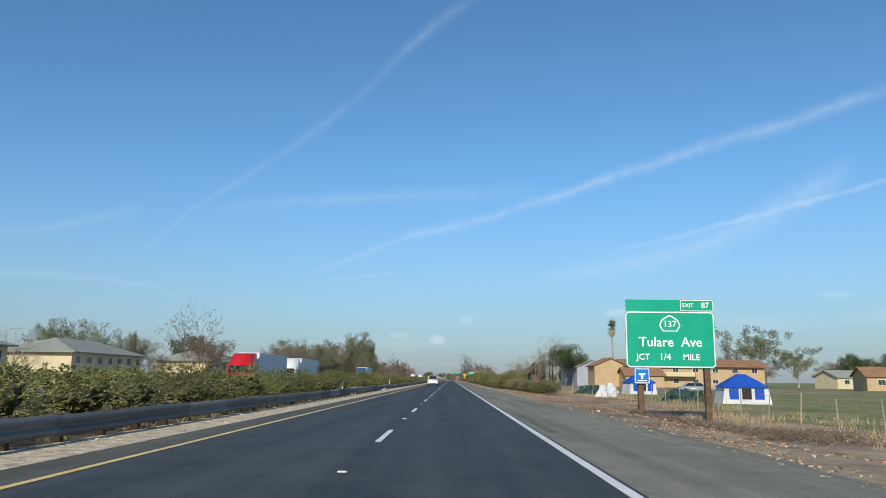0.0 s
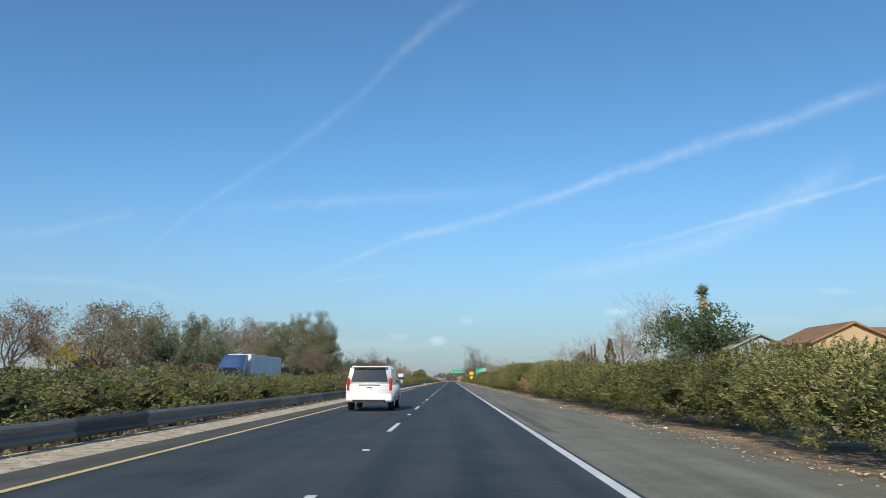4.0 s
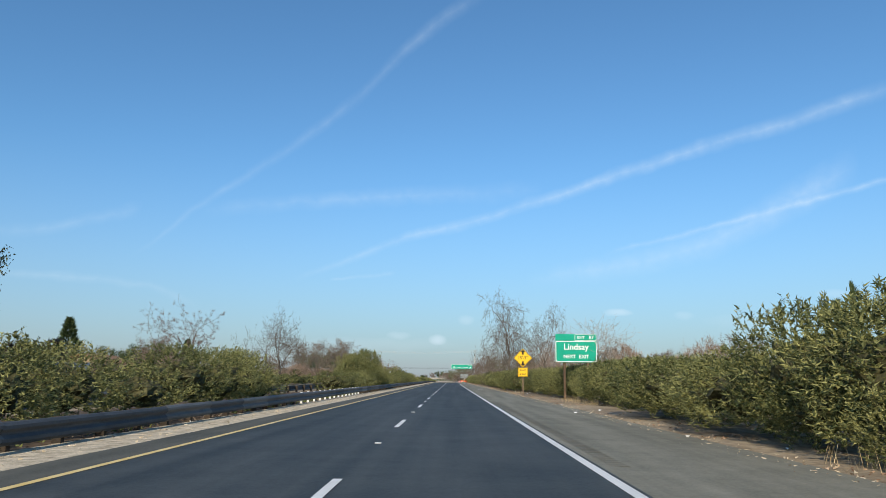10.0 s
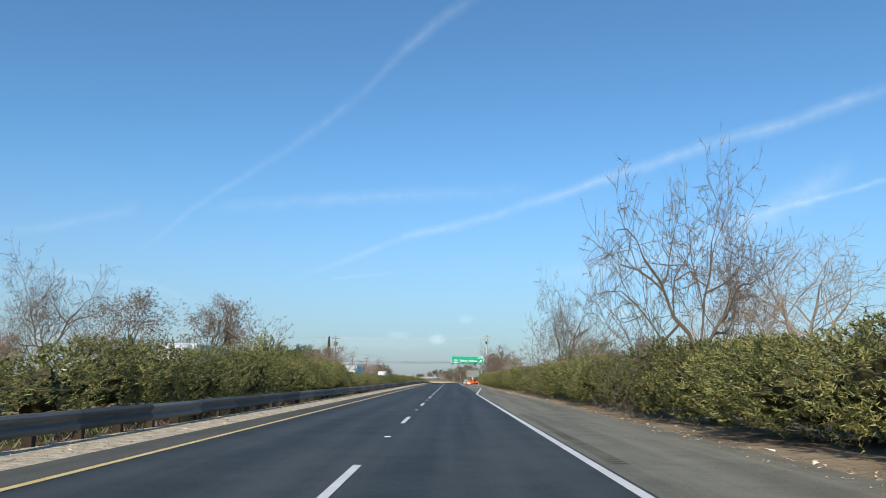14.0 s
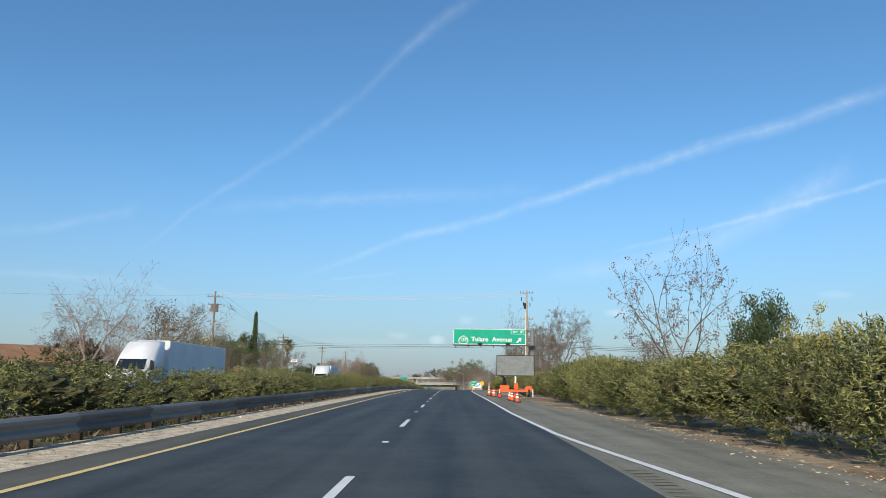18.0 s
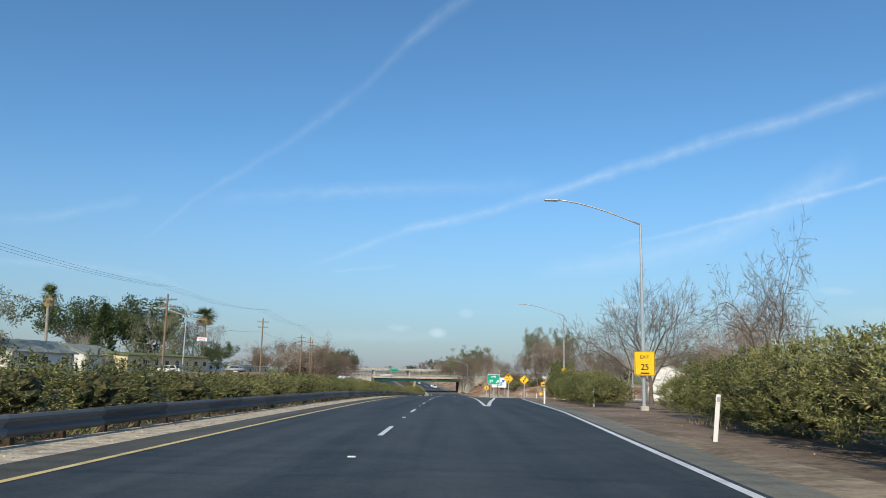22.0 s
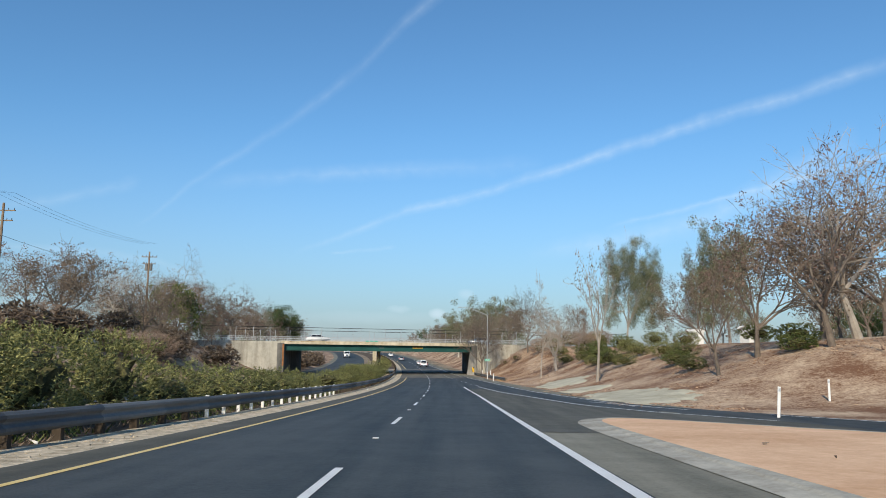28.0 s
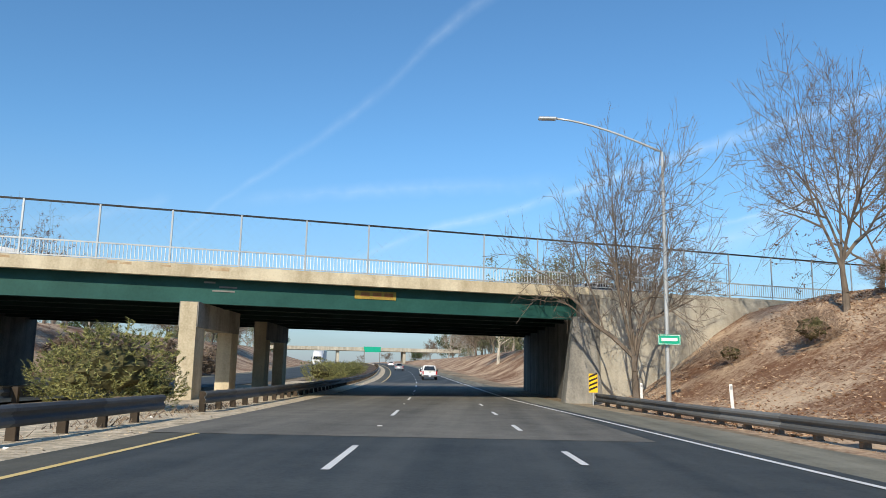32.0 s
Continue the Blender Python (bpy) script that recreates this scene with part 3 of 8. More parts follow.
strip("right_shoulder", [-400, -40] + steps(-20, 560, 2) + [s for s in LONG if s > 560], lane_right, shoulder_edge, -.004, "old_asphalt", road, 2, "worn pale grey asphalt shoulder")
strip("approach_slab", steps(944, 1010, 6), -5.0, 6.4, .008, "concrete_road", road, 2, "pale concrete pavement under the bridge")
far_road = thing("road", "opposite asphalt carriageway beyond the planted median", "road", kind="structure")
strip("lanes", LONG, -25.5, -15.5, -.01, "asphalt", far_road, 2)
strip("shoulder", LONG, -27.3, -25.5, -.014, "old_asphalt", far_road)
median = thing("median", "pale gravel strip under the guardrail", "ground", kind="structure")
strip("gravel", LONG, -6.45, -4.9, -.006, "gravel", median, 3)
strip("gravel", steps(926, 1010, 6), -13.2, -6.45, -.004, "gravel", median, 3, "pale gravelly earth under the bridge")
# bed earth coloured darker for the hedge shade behind the rail
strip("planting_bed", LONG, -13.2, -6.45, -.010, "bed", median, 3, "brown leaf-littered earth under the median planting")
for u, m in ((-3.85, "yellow_line"),):
    strip("edge_line", LONG, u - .07, u + .07, .007, m, road, 1, "yellow painted edge line")
SIDE = steps(-400, 460, 20)[:-1] + steps(460, 757, 3)
strip("edge_line", SIDE, lambda s: edge_right(s) - .08, lambda s: edge_right(s) + .08, .007, "white_line", road, 1, "white painted edge line")
def thru(s):
    return float(np.interp(s, (687, 709, 722, 750, 766, 790, 822, 870, 884, 897), (3.72, 4.12, 4.28, 4.25, 4.15, 3.95, 3.86, 3.88, 3.76, 3.74)))


# through-lane edge past the exit gore, up to the entrance
strip("edge_line", steps(687, 880, 4), lambda s: thru(s) - .1, lambda s: thru(s) + .1, .007, "white_line", road, 1, "white painted edge line")
strip("edge_line", steps(881.6, 897, 4), lambda s: thru(s) - .1, lambda s: thru(s) + .1, .007, "white_line", road, 1, "white painted edge line")


def gore(s):
    return float(np.interp(s, (687, 700, 710, 719, 734, 743, 748, 755, 760, 766), (3.9, 4.7, 5.4, 6.05, 6.95, 7.7, 8.3, 9.6, 11.2, 15)))


strip("edge_line", steps(687, 766, 3), lambda s: gore(s) - .13, lambda s: gore(s) + .13, .009, "white_line", road, 1, "white gore line of the exit lane")
strip("gore_paving", steps(690, 766, 4), 3.8, lambda s: gore(s) + .1, .003, "gore_asphalt", road, 2, "grey paved gore between the lanes")


def ramp_in_left(s):
    return float(np.interp(s, (838, 846, 853, 859, 867, 879, 888, 899), (14.0, 10.4, 8.6, 8.1, 7.45, 6.3, 5.9, 5.4)))


strip("edge_line", steps(840, 899, 3), lambda s: ramp_in_left(s) - .08, lambda s: ramp_in_left(s) + .08, .010, "white_line", road, 1, "white line of the entrance lane")
strip("gore_paving", steps(833, 890, 3), 3.8, lambda s: ramp_in_left(s) - .1, .004, "gore_asphalt", road, 2, "grey paved gore before the bridge")
strip("edge_line", steps(852, 1100, 6), lambda s: lane_right(s) - .5, lambda s: lane_right(s) - .36, .011, "white_line", road, 1, "white painted edge line")
PERIOD, DASH0 = 14.63, 20.1
for n in range(-6, 90):
    s = DASH0 + PERIOD * n
    ob = strip("lane_dash", (s - 3.8, s - 1.9, s), -.125, .005, .010, "white_line", road)
for n in range(9):
    s = 901.7 + 7.5 * n
    u = float(np.interp(s, (900, 910, 918, 926, 940, 945, 965), (5.6, 5.15, 4.87, 4.55, 3.87, 3.65, 3.5)))
    strip("lane_dash", (s, s + 2.2), u - .065, u + .065, .012, "white_line", road)
dot = Geo().box((0, 0, .012), (.14, .11, .02), bev=.008)
dot_me = fixed(dot.mesh("lane_marker"))
dot_me.materials.append(M["white_post"])
for n in range(-2, 66):
    s = DASH0 + PERIOD * n + 5.6
    ob = part("lane_marker", dot_me, None, road)
    p = P(-.06, s, zr(s) + .003)
    ob.matrix_basis = pose(p.x, p.y, p.z, 0, 0, math.degrees(heading(s)))

for u0, u1, s, d in ((3.8, 5.4, 104.0, .16), (4.95, 5.55, 385.0, .9), (5.3, 5.75, 597.5, .5)):
    strip("paint_mark", (s - d / 2, s + d / 2), u0, u1, .006, "white_line", road, 1, "short faded white mark across the shoulder")

# exit ramp that bends away to the right, and the entrance that comes in from there
def ribbon(name, pts, half, lift, material, parent, label="", cols=1):
    """A strip of road along points (u, s), half wide to either side."""
    c = [P(u, s, max(ground(u, s), zr(s) - .02) + lift) for u, s in pts]
    g = Geo()
    for i, p in enumerate(c):
        d = (c[min(i + 1, len(c) - 1)] - c[max(i - 1, 0)])
        d.z = 0
        d.normalize()
        r = Vector((d.y, -d.x, 0))
        g.v += [tuple(p - r * half), tuple(p + r * half)]
    g.f = [(2 * i, 2 * i + 1, 2 * i + 3, 2 * i + 2) for i in range(len(c) - 1)]
    return part(name, g, material, parent, label)


def arc(pts, n=8):
    """A smooth run through points."""
    out = []
    for i in range(len(pts) - 1):
        p0, p1, p2, p3 = pts[max(i - 1, 0)], pts[i], pts[i + 1], pts[min(i + 2, len(pts) - 1)]
        for k in range(n):
            t = k / n
            out.append(tuple(.5 * (2 * b + (c - a) * t + (2 * a - 5 * b + 4 * c - d) * t * t + (3 * b - a - 3 * c + d) * t ** 3) for a, b, c, d in zip(p0, p1, p2, p3)))
    return out + [pts[-1]]


ramp = thing("road", "exit ramp bending away to the right", "road", kind="structure")
EXIT = arc([(10.6, 748), (12.4, 757), (16.5, 768), (24, 776), (36, 781), (60, 784), (110, 786)])
ribbon("lane", EXIT, 2.2, .015, "asphalt", ramp)
ribbon("edge_line", arc([(15, 766), (18.2, 772), (25, 778.6), (36, 783.2), (60, 786.2), (110, 788)]), .09, .03, "white_line", ramp)
ribbon("edge_line", arc([(13.9, 757), (17.5, 763.6), (24.5, 771), (36, 776.2), (60, 779.2), (110, 781)]), .09, .03, "white_line", ramp)
ramp_in = thing("road", "entrance ramp joining from the right", "road", kind="structure")
ribbon("lane", arc([(60, 806), (36, 816), (22, 828), (14.5, 839), (10.5, 850), (9, 858)]), 2.6, .02, "asphalt", ramp_in)
ribbon("edge_line", arc([(60, 808.4), (37, 818.3), (23.5, 829.6), (16.2, 840.4), (12.2, 850), (10.0, 858)]), .07, .035, "white_line", ramp_in)

# rumble grooves, tar seams and stains
g = Geo()
for s in np.arange(20, 600, .32):
    if noise.noise((s * .03, 2, 5)) < .0:
        continue
    a, b = P(lane_right(s) + .17, s, zr(s) + .004), P(lane_right(s) + .49, s, zr(s) + .004)
    n = len(g.v)
    g.v += [tuple(a), tuple(b), tuple(b + Vector((0, .09, 0))), tuple(a + Vector((0, .09, 0)))]
    g.f.append((n, n + 1, n + 2, n + 3))
tagged(part("rumble_groove", g, "groove", road, "row of short rumble grooves beside the edge line"), kind="stuff")
WR = random.Random(21)
for k in range(26):
    s0 = WR.uniform(5, 610)
    u = WR.uniform(4.2, 5.2)
    pts = [(u + i * .28 + WR.uniform(-.05, .05), s0 + i * WR.uniform(-.12, .16)) for i in range(8)]
    if edge_right(s0) > 4:
        continue
    ribbon("tar_seam", pts, .022, .006, "tar", road)
for u, a, b in ((5.35, 150, 210), (5.5, 212, 300), (6.2, 60, 120), (-2.1, 66, 112), (2.6, 76, 118), (-1.5, 430, 470)):
    ribbon("tar_seam", [(u + .08 * noise.noise((x * .2, u, 0)), x) for x in np.arange(a, b, 2.0)], .03, .008, "tar", road)
for u, s, w, d in ((2.2, 636, 1.0, 3.2), (1.9, 622, .8, 2.4), (2.0, 694, .5, 1.6), (2.2, 684, .9, 3.5)):
    ribbon("damp_patch", [(u + .1 * math.sin(i), s + d * i / 6) for i in range(7)], w * .5, .009, "stain", road)
for pts in (((-.75, 706), (-1.1, 711), (-1.6, 716)), ((1.4, 706), (1.0, 711.5), (.6, 716)), ((.3, 560), (.1, 600), (.25, 640)), ((1.9, 560), (2.0, 600), (1.9, 640))):
    ribbon("tyre_mark", arc([tuple(p) for p in pts]), .10 if pts[0][1] > 700 else .28, .007, "track", road)
ribbon("tar_seam", [(.15 + .05 * math.sin(x * 1.3), x) for x in np.arange(944, 1000, 1.0)], .05, .016, "tar", road)
ribbon("tar_seam", [(3.0 + .1 * math.sin(x * .7), x) for x in np.arange(944, 1000, 1.0)], .03, .016, "tar", road)
# ---- guardrails ----
def beam_mesh(L=3.81):
    """A steel W-beam, facing +x, its foot at z .22."""
    prof = [(0, .22), (.03, .235), (.08, .285), (.08, .35), (.02, .41), (.02, .45), (.08, .515), (.08, .575), (.03, .625), (0, .64)]
    back = [(x - .012, z) for x, z in reversed(prof)]
    return fixed(Geo().prism(prof + back, 0, L + .05).mesh("beam"))


BEAM = beam_mesh()
BEAM.materials.append(M["galv"])
BEAM2 = BEAM.copy()
BEAM2.materials[0] = M["galv_dark"]
POST = fixed(Geo().box((-.17, 0, .13), (.2, .15, 1.0), bev=.01).box((-.04, 0, .46), (.10, .14, .30)).mesh("post"))
POST.materials.append(M["rail_post"])
POSTT = fixed(Geo().box((-.17, 0, .05), (.2, .17, 1.16), bev=.015).box((-.04, 0, .46), (.12, .17, .36), bev=.01).mesh("post"))
POSTT.materials.append(M["pole_wood"])
POSTW = fixed(Geo().box((-.12, 0, .13), (.12, .08, 1.06), bev=.01).mesh("post"))
POSTW.materials.append(M["white_post"])
GR = random.Random(8)


def rail_lift(s):
    """How far the median rail has sunk into, or stands out of, the ground."""
    return float(np.interp(s, (0, 50, 200, 260, 330, 400, 500, 600, 660, 800, 890), (-.07, -.07, -.10, -.13, -.06, .0, -.03, -.05, -.05, .03, .08)))


def guardrail(label, spans, facing=1, white=()):
    """Rail panels on posts along (u, s) places; facing 1 shows its face to the right."""
    ob = thing("guardrail", label, "guardrail", "guardrails along the freeway")
    for k, ((u0, s0), (u1, s1)) in enumerate(spans):
        a, b = P(u0, s0, zr(s0) - .02 + (rail_lift(s0) if u0 < 0 else -.06)), P(u1, s1, zr(s1) - .02 + (rail_lift(s1) if u0 < 0 else -.06))
        d = b - a
        rz = math.degrees(math.atan2(-d.x, d.y))
        tilt = math.degrees(math.atan2(d.z, math.hypot(d.x, d.y)))
        m = pose(a.x, a.y, a.z, 0, 0, rz) @ pose(0, 0, 0, tilt, 0, 0)
        if facing < 0:
            m = m @ Matrix.Rotation(math.pi, 4, "Z") @ Matrix.Translation((0, -3.81, 0))
        o = part("beam", BEAM if GR.random() < .5 else BEAM2, None, ob)
        o.matrix_basis = m @ pose(0, 0, GR.uniform(-.012, .012))
        for q in ((.12, .62) if u0 > -10 else (.12,)):
            o = part("post", POSTW if any(x0 < s0 < x1 for x0, x1 in white) else POSTT if u0 > 0 else POST, None, ob)
            c = a.lerp(b, q)
            o.matrix_basis = pose(c.x, c.y, c.z, 0, 0, rz + (180 if facing < 0 else 0))
    return ob


WHITE = ((326, 352), (60, 64), (84, 92), (836, 866))
s = -23.0
while s < 1120:
    n = 31
    spans = [((-6.35, s + 3.81 * i), (-6.35, s + 3.81 * (i + 1))) for i in range(n) if not 946 < s + 3.81 * i < 950]
    guardrail("galvanised steel guardrail on short posts beside the median", spans, 1, WHITE)
    s += 3.81 * n
for a, b in ((0, 330), (330, 660), (660, 968)):
    guardrail("galvanised steel guardrail on the far side of the median", [((-13.6, x), (-13.6, x + 3.81)) for x in np.arange(a, b, 3.81)], -1)
guardrail("short steel guardrail on timber posts guarding the sign gantry", [((8.25 + .058 * (x - 596), x), (8.25 + .058 * (x + 3.81 - 596), x + 3.81)) for x in np.arange(586, 622, 3.81)], -1)
guardrail("steel guardrail leading to the bridge abutment", [((9.65 + .045 * (967 - x), x), (9.65 + .045 * (963.19 - x), x + 3.81)) for x in np.arange(928, 964, 3.81)], -1)
# ---- plants ----
def leaf_into(g, p, d, up, L, W):
    """One pointed leaf from p along d."""
    s = d.cross(up)
    if s.length < 1e-4:
        s = d.orthogonal()
    s.normalize()
    n = len(g.v)
    g.v += (tuple(p + s * W), tuple(p + d * L), tuple(p - s * W))
    g.f.append((n, n + 1, n + 2))


def rnd_dir(R):
    while True:
        v = Vector((R.uniform(-1, 1), R.uniform(-1, 1), R.uniform(-1, 1)))
        if .05 < v.length < 1:
            return v.normalized()


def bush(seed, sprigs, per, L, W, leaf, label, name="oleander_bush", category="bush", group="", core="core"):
    """A bush 2 m wide and 2 m high that reaches the ground: a closed, shade-dark core inside, sprigs of narrow leaves
    outside.
    """
    R = random.Random(seed)
    off = Vector((R.uniform(0, 50), R.uniform(0, 50), 0))

    def shape(d):
        n = abs(noise.noise(d * 2.3 + off)) * .52 + noise.noise(d * 5.0 + off) * .10
        r = .86 + n
        w = 1.0 - .25 * max(0, -d.z)
        return Vector((d.x * r * w, d.y * r * w, 1.0 + d.z * r))

    g = Geo()
    for _ in range(sprigs):
        d = rnd_dir(R)
        if d.z < -.75:
            continue
        tip = shape(d) * 1.0
        c = Vector((0, 0, .9))
        out = (tip - c).normalized()
        stem = (out * .75 + Vector((0, 0, .75)) + rnd_dir(R) * .35).normalized()
        length = R.uniform(.10, .24)
        base = tip - stem * length * R.uniform(.55, 1.0)
        if R.random() < .12:
            length *= 1.5
        for k in range(per):
            q = k / per
            p = base + stem * (length * q)
            side = rnd_dir(R)
            d2 = (stem * (.35 + .5 * q) + side * .75).normalized()
            if p.z < .03:
                p.z = .03
            leaf_into(g, p, d2, out * .8 + rnd_dir(R) * .75, L * R.uniform(.7, 1.15), W * R.uniform(.8, 1.2))
    # shorter growth deeper in, which fills the gaps between the sprigs
    for _ in range(sprigs // 2):
        d = rnd_dir(R)
        if d.z < -.7:
            continue
        p = Vector((0, 0, .95)) + (shape(d) - Vector((0, 0, .95))) * R.uniform(.70, .88)
        for _ in range(5):
            leaf_into(g, p, (d + rnd_dir(R) * .9 + Vector((0, 0, .3))).normalized(), d + rnd_dir(R), L * R.uniform(.8, 1.3), W * R.uniform(1.0, 1.5))
    ob = thing(name, label, category, group)
    part("foliage", g, leaf, ob)
    # closed blob behind the sprigs, its dark colour standing for the shaded gaps
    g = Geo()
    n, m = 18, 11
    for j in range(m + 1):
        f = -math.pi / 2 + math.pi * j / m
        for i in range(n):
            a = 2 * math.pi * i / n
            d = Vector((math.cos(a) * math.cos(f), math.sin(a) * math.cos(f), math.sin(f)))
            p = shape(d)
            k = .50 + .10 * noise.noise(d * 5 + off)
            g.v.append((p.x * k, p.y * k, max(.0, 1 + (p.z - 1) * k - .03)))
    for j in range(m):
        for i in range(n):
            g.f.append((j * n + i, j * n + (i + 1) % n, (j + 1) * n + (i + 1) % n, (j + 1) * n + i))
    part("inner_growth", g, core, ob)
    return ob


OLE = "evergreen oleander bush with narrow olive-green leaves in the roadside hedge"
OLM = "low oleander bush with narrow leaves in the planted median"
OLF = "olive-green hedge bush beyond the opposite carriageway"
DRY = "dead oleander bush with rust-brown dry leaves beside the shoulder"
HR = random.Random(5)


def hedge_bush(kind, u, s, w, h, yaw=None):
    v = HR.randrange(4)
    yaw = HR.uniform(0, 360) if yaw is None else yaw
    m = at(u, s, yaw, -.05)
    if kind == "near":
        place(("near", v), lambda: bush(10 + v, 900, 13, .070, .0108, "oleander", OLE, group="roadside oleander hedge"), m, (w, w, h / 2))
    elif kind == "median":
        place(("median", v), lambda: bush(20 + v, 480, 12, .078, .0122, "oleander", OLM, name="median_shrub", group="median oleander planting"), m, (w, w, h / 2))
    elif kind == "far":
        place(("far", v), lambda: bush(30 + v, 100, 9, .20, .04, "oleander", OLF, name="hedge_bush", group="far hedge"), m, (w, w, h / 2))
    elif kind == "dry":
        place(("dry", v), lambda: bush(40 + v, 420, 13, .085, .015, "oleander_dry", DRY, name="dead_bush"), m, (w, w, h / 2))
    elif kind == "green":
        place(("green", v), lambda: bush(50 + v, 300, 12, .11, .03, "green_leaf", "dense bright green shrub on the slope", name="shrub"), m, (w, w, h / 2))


def brush(u, s, w, h, pale=False):
    """Leafless or brown undergrowth."""
    v = HR.randrange(3)
    m = at(u, s, HR.uniform(0, 360), -.05)
    if pale:
        place(("pale", v), lambda: bush(70 + v, 520, 10, .20, .0062, "pale_twig", "tangled leafless brush of pale twigs", name="brush"), m, (w, w, h / 2))
    else:
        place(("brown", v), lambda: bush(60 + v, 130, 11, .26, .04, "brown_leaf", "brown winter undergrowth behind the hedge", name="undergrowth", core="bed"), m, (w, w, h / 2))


def hedge_top(s):
    return 2.55 + .55 * noise.noise((s * .05, 7.1, 0)) + .35 * noise.noise((s * .21, 1.3, 0))


def build_hedges():
    # right-hand hedge
    s = 87.5
    while s < 618:
        u, h = 9.6, hedge_top(s)
        w = HR.uniform(1.5, 2.25)
        if s < 112:
            u, w, h = 12.2 - (s - 87.5) * .08, w * .8, HR.uniform(1.3, 1.8)
        elif s < 150:
            h = min(h, 2.2)
        elif 176 < s < 189.5:
            hedge_bush("dry", 9.9, s, 1.7, HR.uniform(1.6, 2.3))
            s += 2.6
            continue
        elif 189.5 <= s < 216:
            h += .65
        elif 216 <= s < 262:
            h += .2
        elif 296 < s < 305:
            h += .75
        elif 262 < s < 284:
            h = min(h, 2.35)
        elif 320 < s < 372:
            u, h = 10.9, h - .1
        elif s > 505:
            u = 9.2
            if s > 574:
                u, h = 10.7, 2.2 + .3 * HR.random()
        hedge_bush("near", u + HR.uniform(-.3, .5), s, w, max(1.3, h))
        if HR.random() < .22 and 120 < s < 560:
            hedge_bush("near", u + 2.4, s + 1.2, w, max(1.3, h + HR.uniform(.1, .6)))
        s += HR.uniform(2.9, 3.6)
    for u, s, w, h in ((10.6, 641, 1.4, 2.2), (11.4, 645, 1.6, 2.4), (10.2, 638.4, .9, 1.5), (9.1, 640.5, 1.3, 1.9), (8.9, 300, 1.0, 1.4), (9.2, 303.5, 1.2, 1.7), (9.7, 645, 1.6, 2.1), (8.7, 637.5, .8, 1.2), (10.5, 654, 1.8, 2.5), (10.9, 658, 1.9, 2.8), (11.2, 662, 1.9, 2.8), (11.6, 666, 1.9, 2.6), (12.4, 670, 1.9, 2.5), (13.2, 675, 2.0, 2.6), (10.5, 646, 1.7, 2.0), (11.5, 650, 1.7, 2.3), (10.2, 653, 1.5, 1.7), (12.5, 656, 1.9, 2.4), (13.6, 661, 2.0, 2.7), (11.6, 664, 1.6, 1.7), (15, 668, 2.0, 2.6), (13.0, 672, 1.7, 1.7),
                       (15.6, 676, 2.0, 2.2), (14.2, 682, 1.7, 1.9), (16.3, 688, 2.0, 2.2), (12.0, 692, 1.8, 2.0), (12.6, 697, 1.9, 2.2), (12.2, 702, 1.8, 2.2), (15.4, 712, 2.0, 3.0), (15.8, 718, 2.1, 3.0), (13.0, 707, 1.9, 2.4), (12.9, 712, 1.9, 2.4),
                       (14.0, 717, 2.0, 2.6), (13.7, 722, 2.0, 3.3), (14.7, 726, 2.1, 3.5), (15.7, 729.5, 2.1, 3.3), (13.2, 725, 1.5, 2.4), (15.5, 727, 2.1, 2.7), (16.6, 725, 2.0, 2.8), (17.4, 731, 2.0, 2.6), (18.2, 748, 1.7, 1.7), (20.2, 752, 1.7, 1.6), (24.0, 755, 1.8, 1.7), (19, 728, 2, 2.8), (21, 745, 1.6, 1.6)):
        hedge_bush("near", u, s, w, h)
    # median
    s = -6.0
    while s < 946:
        h = 1.8 + .35 * noise.noise((s * .07, 3, 0)) + .3 * noise.noise((s * .3, 9, 0))
        w = HR.uniform(1.5, 1.9)
        u = -8.5
        if 80 < s < 108:
            h = max(h, 2.1)
        elif 330 < s < 352 or 604 < s < 616 or 870 < s < 880 or 929 < s < 946:
            s += 4.5
            continue
        elif 378 < s < 383:
            for du, ds, hh in ((-.9, 0, 4.4), (.5, .8, 4.9), (-.2, -1.2, 4.2), (.6, -1.4, 3.4)):
                hedge_bush("near", -9.7 + du, s + ds, 1.9, hh)
            h, w = 3.2, 2.2
        elif 255 < s < 330:
            h = 2.3 if 303 < s < 310 else 2.65 if 312 < s < 324 else min(h, 1.9)
        elif 352 < s < 378:
            h += .3
        elif 424 < s < 470:
            h += .75
        elif 827 < s < 839:
            h += .9
        elif 892 < s:
            h += .6
        hedge_bush("near" if h > 2.15 else "median", u + HR.uniform(-.5, .3), s, w, h)
        s += HR.uniform(3.2, 4.3)
    for u, s, w, h in ((-10.4, 449, 2.1, 3.8), (-10.0, 455, 2.1, 3.4), (-10.6, 461, 2.0, 3.0), (-10, 468, 1.9, 2.8), (-11.4, 453, 1.9, 3.6), (-9.5, 952.5, 2.2, 3.0), (-8.4, 953.5, 1.1, 1.6), (-12.0, 955, 1.6, 2.2), (-9.6, 1002, 1.9, 2.4), (-9.4, 1008, 1.9, 2.2), (-9.5, 1015, 1.8, 2.2), (-9.5, 1024, 1.8, 2.2), (-9.5, 1034, 1.8, 2.2), (-9.5, 1046, 1.8, 2.2), (-9.5, 1060, 1.8, 2.2)):
        hedge_bush("median", u, s, w, h)
    # beyond the opposite carriageway
    s = 0.0
    while s < 800:
        hedge_bush("far", -30.2 + HR.uniform(-.8, .6), s, HR.uniform(1.9, 2.6), HR.uniform(1.5, 2.3))
        s += HR.uniform(4.0, 6.2)
    for s in range(800, 868, 6):
        hedge_bush("far", -31.5 + HR.uniform(-.8, 1.0), s, HR.uniform(1.8, 2.5), HR.uniform(1.5, 2.3))
